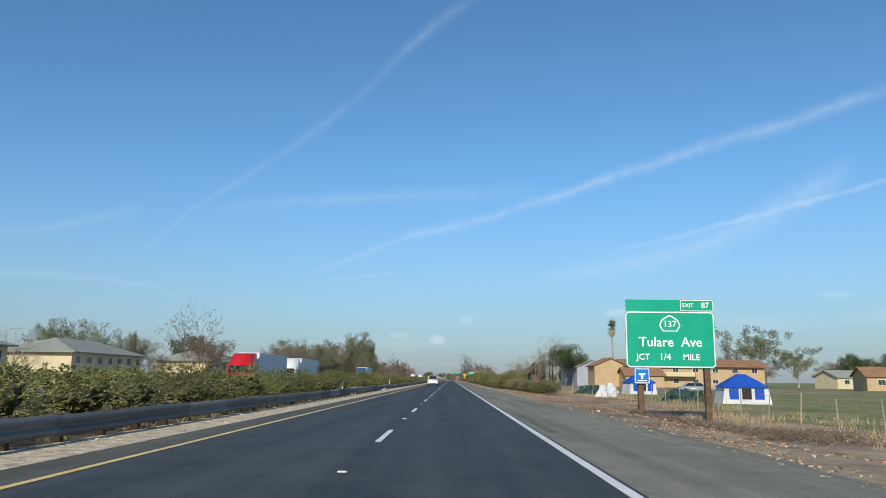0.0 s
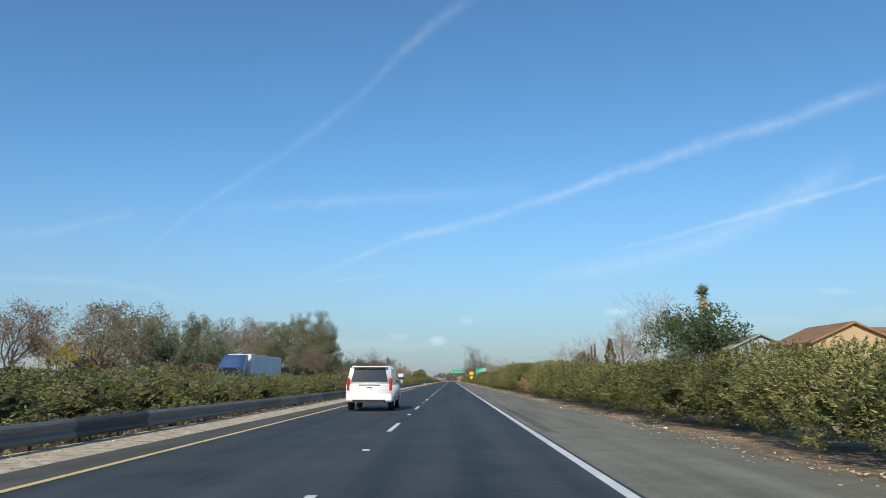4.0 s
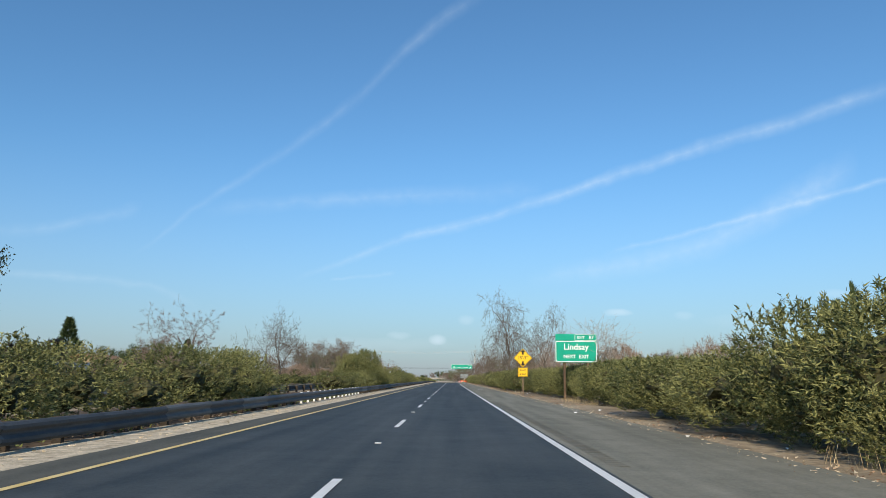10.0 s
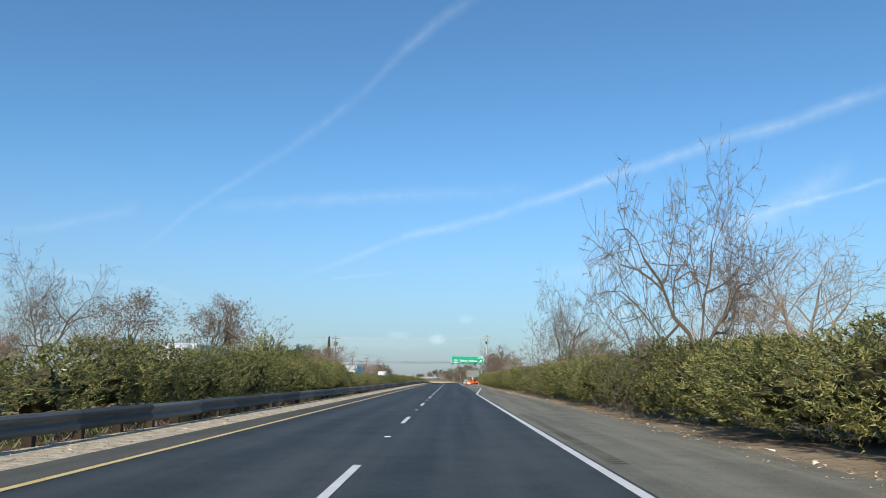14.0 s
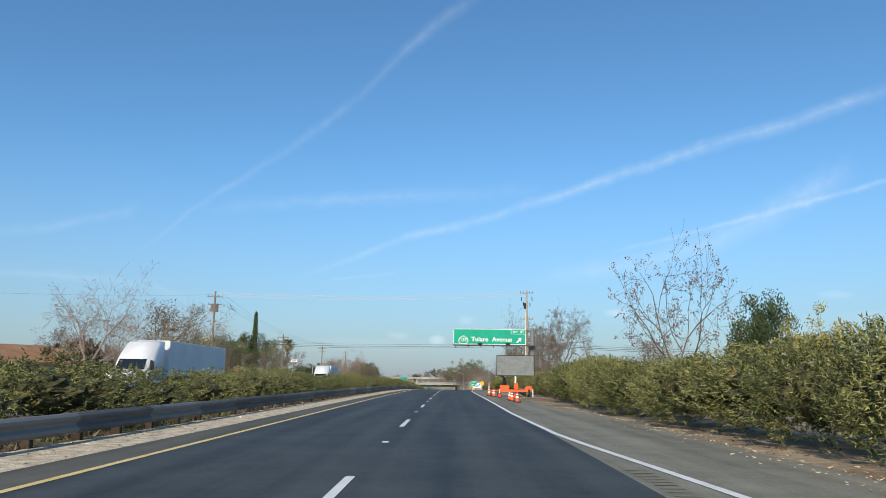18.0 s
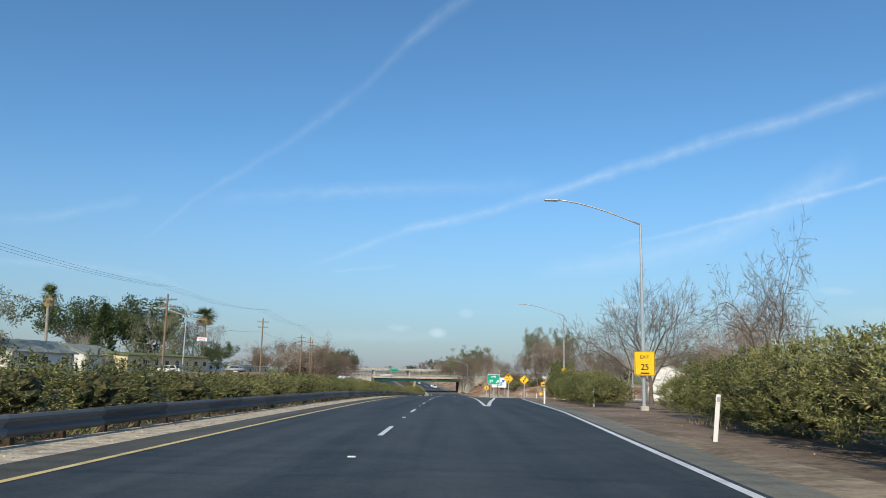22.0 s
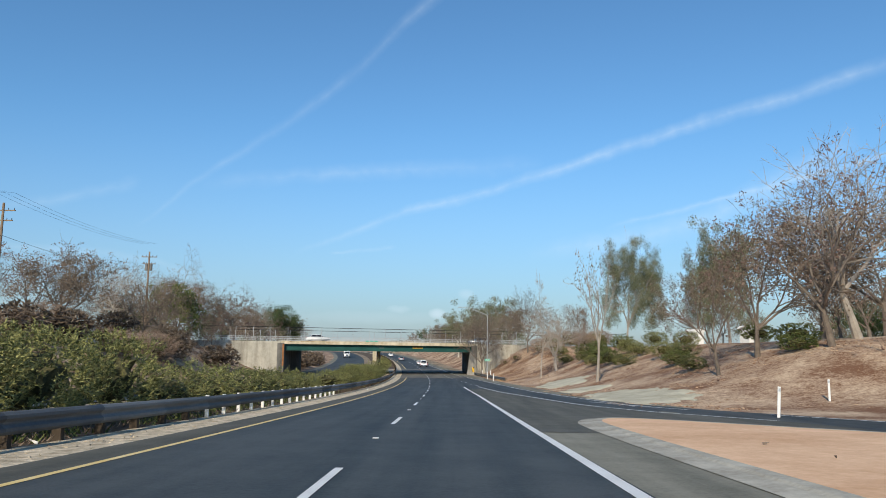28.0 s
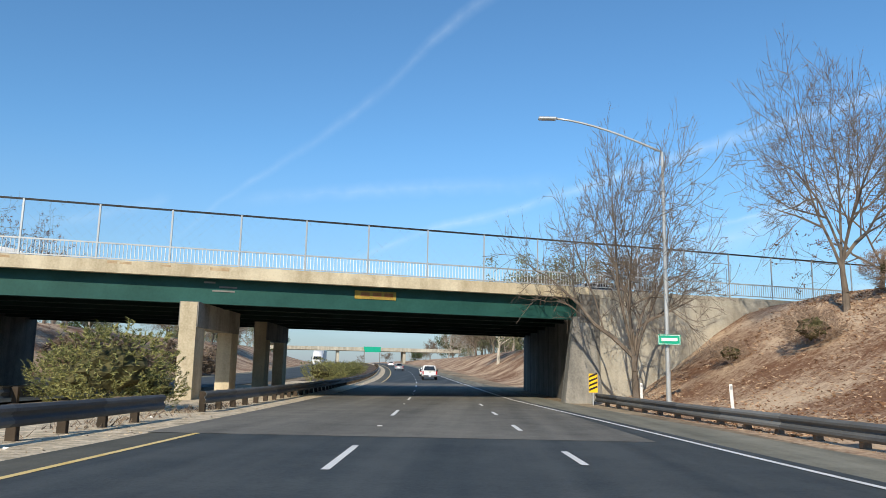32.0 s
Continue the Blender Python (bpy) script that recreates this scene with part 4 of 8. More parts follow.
    for u, s, w, h in ((26, 950, 1.7, 2.2), (29, 944, 2.0, 2.4), (24, 953, 1.4, 1.7), (31, 952, 2.0, 2.6), (22, 940, 1.4, 1.6)):
        hedge_bush("near", u, s, w, h)
    # shrubs on the cut slope by the bridge
    for u, s, w, h in ((21, 873, 1.6, 1.7), (22, 880, 1.8, 1.9), (24, 884, 2.0, 2.0), (21, 895, 1.8, 1.8), (24, 890, 2.2, 2.2), (21, 902, 2.2, 2.6), (25, 908, 2.0, 2.6), (26, 866, 1.8, 1.8), (23, 925, 2.2, 2.8),
                       (21.5, 918, 1.8, 2.0), (26, 930, 2.0, 2.2), (20.5, 908, 1.8, 1.8), (22.5, 913, 2.2, 2.6), (26.5, 917, 2.2, 2.8), (29, 910, 2.2, 2.6), (24, 900, 2.0, 2.2), (27.5, 894, 2.0, 2.4), (20.5, 928, 1.8, 2.0), (28, 870, 2.2, 2.2), (31, 884, 2.2, 2.2)):
        hedge_bush("green" if HR.random() < .5 else "near", u, s, w * .75, h * .75)


build_hedges()
# shrubs at the foot of the iron fence
for u, s, w, h in ((8.7, 635.4, 1.5, 1.7), (9.3, 638.0, 1.7, 1.9)):
    hedge_bush("near", u, s, w, h)


def tree_parts(seed, h, fork, spread, levels, droop=0.0, kids=(4, 4, 3, 3), wiggle=.22, r0=None, twig=.009, girth=0.0, spray=0):
    """Trunk, crooked limbs and twigs of one tree, and the places and ways of its twig ends. girth: the crown's reach, as a share of h."""
    R = random.Random(seed)
    tips, limbs = [], [Geo()]
    r0 = r0 or h * .020

    def grow(p, d, L, r, lev, g):
        segs = (3, 4, 3, 2, 2, 1)[min(lev, 5)]
        sides = (8, 6, 5, 4, 3, 3)[min(lev, 5)]
        pts, rs, ways = [p], [r], [d]
        for k in range(segs):
            bend = Vector((0, 0, -droop * (.4 + .25 * lev) if lev >= 2 else .07))
            d = (d + rnd_dir(R) * wiggle * (.5 if lev == 0 else 1.0) + bend * .5).normalized()
            q = p + d * (L / segs) * R.uniform(.8, 1.2)
            rk = max(twig, r * (1 - .52 * (k + 1) / segs))
            g.tube(p, q, rs[-1], rk, sides, cap=(k == segs - 1 and lev > 2))
            p = q
            pts.append(p)
            rs.append(rk)
            ways.append(d)
        if lev >= levels:
            tips.append((p, d))
            for _ in range(spray):
                leaf_into(g, pts[0].lerp(p, R.uniform(.3, 1)), (d + rnd_dir(R) * .8 + Vector((0, 0, -droop * .6))).normalized(), rnd_dir(R), h * R.uniform(.02, .05), twig * .45)
            return
        if lev == levels - 1:
            tips.append((pts[len(pts) // 2], d))
        n = kids[min(lev, len(kids) - 1)]
        turn = R.uniform(0, 6.28)
        for i in range(n):
            if lev == 0:
                limbs.append(Geo())
            a = turn + 2.4 * i + R.uniform(-.4, .4) if lev else turn + 6.283 * (i + R.uniform(-.3, .3)) / n
            x = 1.0 if i == n - 1 else (.72 + .28 * i / n if lev == 0 else .30 + .68 * (i + R.uniform(.1, .9)) / n)
            j = min(segs - 1, int(x * segs))
            start, rr, dd = pts[j].lerp(pts[j + 1], x * segs - j), rs[j] + (rs[j + 1] - rs[j]) * (x * segs - j), ways[j + 1]
            e = dd.orthogonal().normalized()
            e = e * math.cos(a) + dd.cross(e) * math.sin(a)
            op = spread * (R.uniform(.25, .6) if i == n - 1 and lev else R.uniform(.8, 1.5) if lev else R.uniform(.5, 1.5))
            nd = (dd * math.cos(op) + e * math.sin(op)).normalized()
            grow(start, nd, L * R.uniform(.50, .76) * (1.15 - .30 * x) if lev else h * R.uniform(.28, .42), rr * (R.uniform(.55, .75) if lev else R.uniform(.6, .78)), lev + 1, limbs[-1] if lev == 0 else g)

    grow(Vector((0, 0, -.1)), Vector((R.uniform(-.15, .15), R.uniform(-.15, .15), 1)).normalized(), fork, r0, 0, limbs[0])
    up = sorted(v[2] for g in limbs for v in g.v)
    k = h / up[int(len(up) * .992)]
    w = k
    if girth:
        reach = sorted(math.hypot(v[0], v[1]) for g in limbs for v in g.v if v[2] * k > h * .2)
        w = girth * h / reach[int(len(reach) * .95)]
        w = min(max(w, k * .55), k * 1.6)
    for g in limbs:
        g.v = [(v[0] * w, v[1] * w, v[2] * k) for v in g.v]
    return limbs, [(Vector((p.x * w, p.y * w, p.z * k)), d) for p, d in tips]


def tree(seed, h, fork, spread, levels, label, name, bark="bark", droop=0.0, kids=(4, 4, 3, 3), leaf=None, per=0, L=.2, W=.06, ball=.5, share=1.0, group="", wiggle=.22, hang=0.0, whole=False, girth=.6, spray=0):
    R = random.Random(seed + 999)
    limbs, tips = tree_parts(seed, h, fork, spread, levels, droop, kids, wiggle, girth=girth, spray=spray)
    ob = thing(name, label, "tree", group)
    if whole or (leaf and per > 4):
        for g in limbs[1:]:
            limbs[0].add(g.v, g.f)
        limbs = limbs[:1]
    part("trunk", limbs[0], bark, ob)
    for g in limbs[1:]:
        part("limb", g, bark, ob)
    if leaf:
        c = Geo()
        for p, d in tips:
            if R.random() > share or p.z > h * 1.02:
                continue
            for _ in range(per):
                q = p + rnd_dir(R) * ball * R.random() ** .5
                dd = (rnd_dir(R) + Vector((0, 0, -hang))).normalized()
                leaf_into(c, q, dd, rnd_dir(R), L * R.uniform(.6, 1.2), W * R.uniform(.7, 1.2))
        part("crown", c, leaf, ob)
    return ob


def palm(h):
    ob = thing("palm_tree", "tall slender fan palm with a skirt of dead fronds", "tree")
    R = random.Random(3)
    g = Geo()
    for k in range(10):
        g.tube((.12 * math.sin(k * .5), 0, h * k / 10), (.12 * math.sin(k * .5 + .5), 0, h * (k + 1) / 10), .30 - .012 * k, .29 - .012 * k, 8)
    part("trunk", g, "bark_pale", ob)
    for nm, m, lo, hi, n in (("fronds", "green_leaf", -.35, 1.3, 46), ("dead_fronds", "straw", -1.45, -.5, 34)):
        c = Geo()
        for _ in range(n):
            a, e = R.uniform(0, 6.283), R.uniform(lo, hi)
            d = Vector((math.cos(a) * math.cos(e), math.sin(a) * math.cos(e), math.sin(e)))
            b = Vector((0, 0, h))
            st = b + d * R.uniform(.5, .9)
            c.tube(b, st, .03, .02, 3)
            side = d.cross(Vector((0, 0, 1))).normalized()
            for i in range(-5, 6):
                dd = (d + side * i * .17 + Vector((0, 0, -.06 * abs(i)))).normalized()
                leaf_into(c, st, dd, side.cross(d), R.uniform(.9, 1.25), .055)
        part(nm, c, m, ob)
    return ob


def spire(h, r, label, name, seed=1, cone=.3, n=1500, leaf="dark_leaf"):
    """A narrow evergreen of many upright sprays."""
    R = random.Random(seed)
    ob = thing(name, label, "tree")
    part("trunk", Geo().tube((0, 0, -.1), (0, 0, h * .93), .02 * h, .03, 7), "bark", ob)
    c = Geo()
    for _ in range(n):
        q = R.random() ** .8
        z = h * (.06 + .92 * q)
        rr = r * min(1, 1.9 * (1 - q) ** (.9 if cone > .5 else .55)) * (.75 + .35 * noise.noise((z * .9, seed, 0)) + .2 * R.random())
        a = R.uniform(0, 6.283)
        k = R.uniform(.55, 1.0)
        p = Vector((math.cos(a) * rr * k, math.sin(a) * rr * k, z))
        d = (Vector((math.cos(a) * cone, math.sin(a) * cone, 1.0 - cone)) + rnd_dir(R) * .3).normalized()
        leaf_into(c, p, d, rnd_dir(R), R.uniform(.35, .7) * (1 + h * .02), .10 + h * .004)
    part("crown", c, leaf, ob)
    return ob


BARE = "leafless winter tree with a spreading crown of fine grey-brown twigs"
KINDS = {
    "bareA": (10, lambda: tree(101, 10, 2.2, .85, 5, BARE, "bare_tree", "twig", kids=(4, 5, 4, 4, 3), wiggle=.40, girth=.58, spray=7)),
    "bareB": (10, lambda: tree(102, 10, 2.4, .75, 5, BARE, "bare_tree", "bark_pale", kids=(5, 4, 4, 3, 3), wiggle=.36, girth=.56, spray=3)),
    "bareC": (10, lambda: tree(117, 10, 2.3, .92, 5, BARE, "bare_tree", "bark", kids=(4, 5, 5, 4, 3), wiggle=.42, girth=.56, spray=8)),
    "weep": (10, lambda: tree(104, 10, 3.0, .80, 5, "tall bare willow with dark trunk and hanging twigs", "willow_tree", "bark", droop=.22, kids=(4, 5, 5, 4, 3), wiggle=.46, girth=.56, spray=6)),
    "weepW": (10, lambda: tree(108, 10, 3.4, .45, 5, "slender pale-barked bare tree with hanging twigs", "bare_tree", "bark_pale", droop=.26, kids=(4, 4, 4, 4, 3), wiggle=.34, girth=.62, spray=5)),
    "slim": (10, lambda: tree(105, 10, 3.4, .42, 4, "slender pale-barked tree with a few dry leaves", "young_tree", "bark_pale", kids=(4, 4, 3, 3), leaf="brown_leaf", per=3, L=.22, W=.09, ball=.4, share=.5, girth=.5, wiggle=.3)),
    "elm": (10, lambda: tree(126, 10, 1.8, .66, 5, "leafless round-crowned tree with dense fine upright twigs", "bare_tree", "bark", droop=-.04, kids=(6, 5, 5, 4, 3), wiggle=.26, girth=.52, spray=4)),
    "far_bare": (10, lambda: tree(102, 10, 2.3, .55, 4, BARE, "bare_tree", "bark_pale", kids=(5, 4, 4, 4), wiggle=.36, whole=True, girth=.6, spray=4)),
    "podA": (10, lambda: tree(106, 10, 2.0, .80, 4, "bare tree dotted with dry reddish seed clusters", "bare_tree", "bark", kids=(4, 4, 4, 4), wiggle=.40, girth=.5, spray=4, leaf="red_leaf", per=8, L=.16, W=.05, ball=.26, share=.8)),
    "berry": (10, lambda: tree(131, 10, 2.6, .80, 5, "dark-trunked tree with drooping reddish-brown seed clusters", "bare_tree", "bark", droop=.10, kids=(4, 4, 4, 3, 3), wiggle=.42, girth=.5, spray=3, leaf="red_leaf", per=16, L=.13, W=.05, ball=.3, share=.95)),
    "brownA": (10, lambda: tree(107, 10, 1.8, .62, 4, "broad tree with thin rust-brown winter leaves", "brown_tree", "bark", kids=(5, 4, 4, 3), wiggle=.36, spray=3, leaf="brown_leaf", per=24, L=.22, W=.07, ball=.75, share=.95)),
    "brownB": (10, lambda: tree(109, 10, 2.2, .5, 4, "tree with dull brown and grey winter foliage", "brown_tree", "bark", kids=(5, 4, 3, 3), leaf="brown_leaf", per=15, L=.30, W=.07, ball=.9, share=.9)),
    "twiggy": (10, lambda: tree(110, 10, 1.0, .42, 5, "dense twiggy bare tree, pinkish tan", "bare_tree", "twig", kids=(6, 4, 3, 3, 2), wiggle=.30, spray=2, leaf="pale_twig", per=5, L=.55, W=.014, ball=.45)),
    "eucA": (10, lambda: tree(111, 10, 1.2, .80, 3, "eucalyptus with grey-green drooping foliage in clumps", "eucalyptus_tree", "bark_pale", kids=(6, 4, 4), wiggle=.32, leaf="eucalyptus", per=70, L=.34, W=.075, ball=1.0, hang=.6)),
    "eucBig": (10, lambda: tree(111, 10, 1.2, .85, 4, "large eucalyptus with dense grey-green foliage in rounded clumps", "eucalyptus_tree", "bark_pale", kids=(6, 4, 4, 2), wiggle=.34, leaf="eucalyptus", per=90, L=.25, W=.066, ball=.80, hang=.5)),
    "eucTall": (10, lambda: tree(118, 10, 1.6, .80, 4, "very tall eucalyptus with grey-green foliage in drooping clumps", "eucalyptus_tree", "bark_pale", kids=(6, 4, 4, 2), wiggle=.34, leaf="eucalyptus", per=200, L=.15, W=.036, ball=.72, hang=.7, girth=.5)),
    "eucB": (10, lambda: tree(112, 10, 2.4, .55, 3, "tall eucalyptus with open clumps of grey-green leaves", "eucalyptus_tree", "bark_white", kids=(6, 4, 3), leaf="eucalyptus", per=75, L=.36, W=.075, ball=.85, share=.9, hang=.6)),
    "greenA": (10, lambda: tree(113, 10, 1.6, .6, 3, "dense round dark green broadleaf tree", "green_tree", "bark", kids=(6, 4, 4), leaf="dark_leaf", per=85, L=.34, W=.11, ball=1.1)),
    "greenB": (10, lambda: tree(114, 10, 1.6, .55, 3, "bright green tree with soft rounded crown", "green_tree", "bark", kids=(5, 4, 4), leaf="green_leaf", per=50, L=.44, W=.15, ball=1.0)),
    "yellow": (10, lambda: tree(115, 10, 1.6, .5, 3, "tree with bright yellow autumn leaves", "yellow_tree", "bark", kids=(5, 4, 4), leaf="yellow_leaf", per=60, L=.26, W=.08, ball=.75, share=.85)),
    "palm": (10, lambda: palm(10)),
    "cypress": (10, lambda: spire(10, .75, "tall narrow dark green cypress", "cypress_tree", 3, .18)),
    "conifer": (10, lambda: spire(10, 1.9, "dark green conical conifer", "conifer_tree", 4, .62, 1700)),
}
TR = random.Random(77)


def plant(kind, u, s, h, wide=1.0, yaw=None, dz=0.0):
    base, build = KINDS[kind]
    k = h / 10
    place(("tree", kind), build, at(u, s, TR.uniform(0, 360) if yaw is None else yaw, dz - .05), (k * wide, k * wide, k))


TREES = (
    # left of the freeway
    ("eucTall", -40.5, 337, 20.5, .8), ("eucBig", -37, 330, 13, .85), ("eucBig", -44, 345, 15, .8), ("brownA", -47, 288, 15.5), ("eucBig", -37, 273, 13.5, .8), ("eucBig", -37, 230, 11.5, .9), ("eucBig", -40, 222, 10.5, .9), ("brownA", -39, 282, 12.5, .9), ("brownB", -42, 262, 11), ("brownB", -35, 308, 9.5), ("brownB", -36, 322, 9, .9), ("podA", -41, 300, 12),
    ("podA", -34, 387, 10.9, 1.1), ("bareC", -30.5, 431, 13.8), ("bareC", -34.5, 469, 11.9), ("brownA", -32, 507, 12.5, .75), ("brownB", -34, 485, 10.4), ("podA", -34, 542, 13.0, .9),
    ("bareA", -32, 589, 11.3), ("brownB", -32, 607, 9.5), ("yellow", -34, 616, 7.5), ("bareB", -33, 620, 11), ("podA", -36, 600, 9), ("cypress", -49, 714, 17.6, .5), ("brownA", -40, 664, 7.5, 1.2), ("greenA", -44, 676, 8.5, .9), ("brownB", -40, 690, 7), ("conifer", -48, 708, 11, .8),
    ("bareB", -45, 62, 10.5), ("eucBig", -66, 130, 10, .8), ("eucBig", -57, 134, 9, .7), ("podA", -37.3, 112, 12, .7), ("brownA", -46, 146, 9), ("greenA", -64, 60, 9), ("eucA", -70, 150, 12), ("brownA", -44, 190, 9.5), ("brownB", -41, 205, 10), ("eucA", -45, 216, 12),
    ("greenA", -58, 178, 10.5), ("yellow", -52, 215, 8), ("conifer", -55, 398, 10), ("conifer", -52, 440, 9), ("brownA", -44, 405, 7.5), ("greenA", -46, 452, 7),
    ("greenA", -90, 858, 20), ("eucA", -80, 850, 16.5, .9), ("greenA", -100, 845, 19), ("brownB", -72, 858, 14), ("palm", -75, 876, 17.5, 1.5), ("palm", -68, 770, 13, .8), ("conifer", -72, 800, 14), ("palm", -80, 815, 11, .8), ("eucA", -66, 745, 12), ("greenB", -62, 728, 10), ("brownB", -54, 700, 8),
    ("brownA", -46, 905, 10), ("brownB", -41, 930, 9), ("bareC", -40, 917, 11), ("podA", -37, 938, 8), ("greenB", -44, 946, 9), ("bareB", -50, 880, 9), ("podA", -56, 868, 9.5), ("brownB", -62, 890, 9), ("podA", -39, 950, 9, .9), ("brownA", -44, 990, 11), ("podA", -38, 998, 10),
    # right of the freeway
    ("palm", 68, 311, 23, .62), ("eucB", 85, 212, 16), ("eucB", 100, 216, 11), ("bareB", 76, 200, 9), ("greenA", 33.5, 213, 10.8), ("twiggy", 28, 238, 11.4), ("twiggy", 24, 246, 9), ("bareB", 35, 233, 15), ("conifer", 57, 377, 15.6, .72), ("cypress", 51, 380, 13, .4), ("cypress", 53, 384, 14, .42), ("cypress", 49, 383, 11.5, .38), ("cypress", 62, 380, 12.5, .4), ("cypress", 47.5, 377, 11, .4),
    ("weep", 11.1, 406, 14.6, .62), ("weep", 12.9, 380, 10.4, .46), ("bareC", 10.6, 430, 9.8, .76), ("bareC", 10.6, 464, 9.6, .8), ("bareC", 13, 412, 9), ("twiggy", 14, 440, 7.5), ("bareB", 24, 450, 11), ("twiggy", 22, 472, 6), ("bareB", 17, 492, 8), ("twiggy", 20, 420, 7),
    ("twiggy", 16, 396, 7.5), ("bareB", 13, 345, 6), ("podA", 12, 557, 8.2, .72), ("weep", 10.6, 584, 7.0, .62), ("yellow", 30, 581, 7.3, .85), ("greenA", 31.5, 594, 9.4, .55), ("bareB", 12.6, 532, 5.5), ("berry", 14.9, 625.5, 11.2, .76), ("bareC", 13.6, 650, 13.0, .85), ("bareC", 15.6, 675, 8.0, .8),
    ("elm", 20.2, 712, 11.2, 1.15), ("elm", 19.5, 735, 8.4, .95), ("far_bare", 40, 850, 10), ("brownB", 46, 845, 9.5), ("far_bare", 52, 857, 11), ("brownB", 58, 842, 10), ("far_bare", 64, 850, 10), ("podA", 70, 835, 9), ("far_bare", 78, 850, 11), ("brownB", 84, 838, 9), ("bareB", 24, 700, 8), ("twiggy", 22, 690, 7), ("bareB", 30, 750, 8),
    ("greenB", 34, 848, 8.5), ("podA", 20.5, 866, 9, .85), ("brownB", 24.5, 869, 9.5), ("podA", 27.5, 864, 13.5), ("bareB", 31.5, 868, 14), ("brownA", 33, 876, 12), ("brownB", 36, 872, 11.5), ("brownB", 40, 886, 8), ("eucTall", 40.5, 964, 21.5, .62), ("eucTall", 47, 930, 19.5, .7), ("bareA", -54, 968, 17), ("podA", -47, 992, 13.5, 1.2), ("brownA", -53, 986, 13), ("podA", -43, 1004, 12), ("bareB", -60, 955, 14), ("podA", -54, 923, 13.5, 1.2), ("podA", -58, 911, 13), ("bareB", -50, 938, 12), ("brownB", -49, 954, 11), ("brownB", -62, 930, 12), ("slim", 16.6, 888, 13.2, .52), ("weepW", 15.2, 917, 14, .33), ("bareB", 18, 921, 9),
    ("elm", 11.1, 963.5, 13.4, .78), ("elm", 19.6, 960, 12.4, .7), ("brownB", 27, 944, 7), ("twiggy", 24, 935, 5), ("podA", 26, 968, 9), ("brownA", 54, 905, 11), ("brownB", 42, 930, 12), ("eucA", 25, 1058, 15), ("eucA", 34, 1070, 17), ("eucB", 16, 1066, 14), ("brownA", 18, 1042, 12),
)
for row in TREES:
    plant(*row)
# the woods and gardens behind, and the far end of the view
for i in range(58):
    s = TR.uniform(-10, 1180)
    plant(TR.choice(("brownA", "brownB", "far_bare", "podA", "greenA", "far_bare", "brownB", "eucA")), -TR.uniform(52, 110), s, TR.uniform(5.5, 9.5))
for i in range(40):
    s = TR.uniform(225, 640)
    plant(TR.choice(("brownB", "far_bare", "brownB", "podA", "greenA", "brownA")), TR.uniform(26, 80), s, TR.uniform(5, 8.5))
for i in range(26):
    plant(TR.choice(("brownA", "far_bare", "brownB", "eucA", "greenA", "podA")), TR.uniform(50, 130), TR.uniform(700, 1000), TR.uniform(7, 12))
for i in range(22):
    plant(TR.choice(("brownA", "far_bare", "brownB", "eucA", "greenB")), TR.uniform(60, 190), TR.uniform(840, 990), TR.uniform(6, 9))
for i in range(14):
    plant(TR.choice(("brownA", "far_bare", "greenA")), TR.uniform(90, 150), TR.uniform(120, 280), TR.uniform(6, 11))
for i in range(34):
    s = TR.uniform(1010, 1700)
    side = TR.choice((-1, 1))
    plant(TR.choice(("brownA", "far_bare", "brownB", "eucA", "greenA")), TR.uniform(22, 70) if side > 0 else -TR.uniform(42, 90), s, TR.uniform(8, 13))

for i in range(58):
    s = TR.uniform(196, 640)
    brush(-TR.uniform(32.5, 44), s, TR.uniform(2.2, 3.6), TR.uniform(2.4, 5.0), TR.random() < .35)
for i in range(30):
    s = TR.uniform(366, 500)
    brush(TR.uniform(13, 20), s, TR.uniform(2.0, 3.0), TR.uniform(2.2, 3.5), TR.random() < .8)
for u, s, w, h in ((10.4, 102, 1.4, 1.6), (11.2, 94, 1.4, 1.4), (17, 958, 1.2, 1.7), (20.5, 953, 1.5, 2.2), (23, 955, 1.8, 2.8), (21.5, 959, 1.6, 2.0), (15.5, 963, .9, 1.2), (25.5, 950, 2, 3.0), (13.4, 97, 1.6, 1.6), (14.5, 346, 1.8, 4.2), (16, 350, 2.0, 4.0), (13, 322, 1.5, 3.2), (15.5, 640, 1.6, 2.0), (11, 645, 1.3, 1.4), (27, 950, 2.2, 2.6), (24, 957, 2.0, 2.2), (30, 945, 2.4, 3.0), (22, 945, 1.8, 2.0), (26, 938, 2.0, 2.4)):
    brush(u, s, w, h, True)

for i in range(18):
    brush(-TR.uniform(33, 45), TR.uniform(852, 955), TR.uniform(2.2, 3.4), TR.uniform(2.2, 4.0), TR.random() < .25)
for i in range(12):
    brush(-TR.uniform(28.5, 34), TR.uniform(992, 1045), TR.uniform(2.0, 3.0), TR.uniform(2.4, 4.2))
for i in range(46):
    s = TR.uniform(1012, 1230)
    side = TR.choice((-1, 1, 1))
    plant(TR.choice(("brownA", "bareB", "brownB", "eucA", "podA", "far_bare")), TR.uniform(17, 42) if side > 0 else -TR.uniform(38, 62), s, TR.uniform(8, 12))
# ---- signs ----
def rrect(w, h, r, z0=0.0, n=4):
    out = []
    for cx, cz, a0 in ((w / 2 - r, r, -90), (w / 2 - r, h - r, 0), (-w / 2 + r, h - r, 90), (-w / 2 + r, r, 180)):
        for i in range(n + 1):
            a = radians(a0 + 90 * i / n)
            out.append((cx + r * math.cos(a), z0 + cz + r * math.sin(a)))
    return out


def shifted(poly, dx, dz):
    return [(x + dx, z + dz) for x, z in poly]


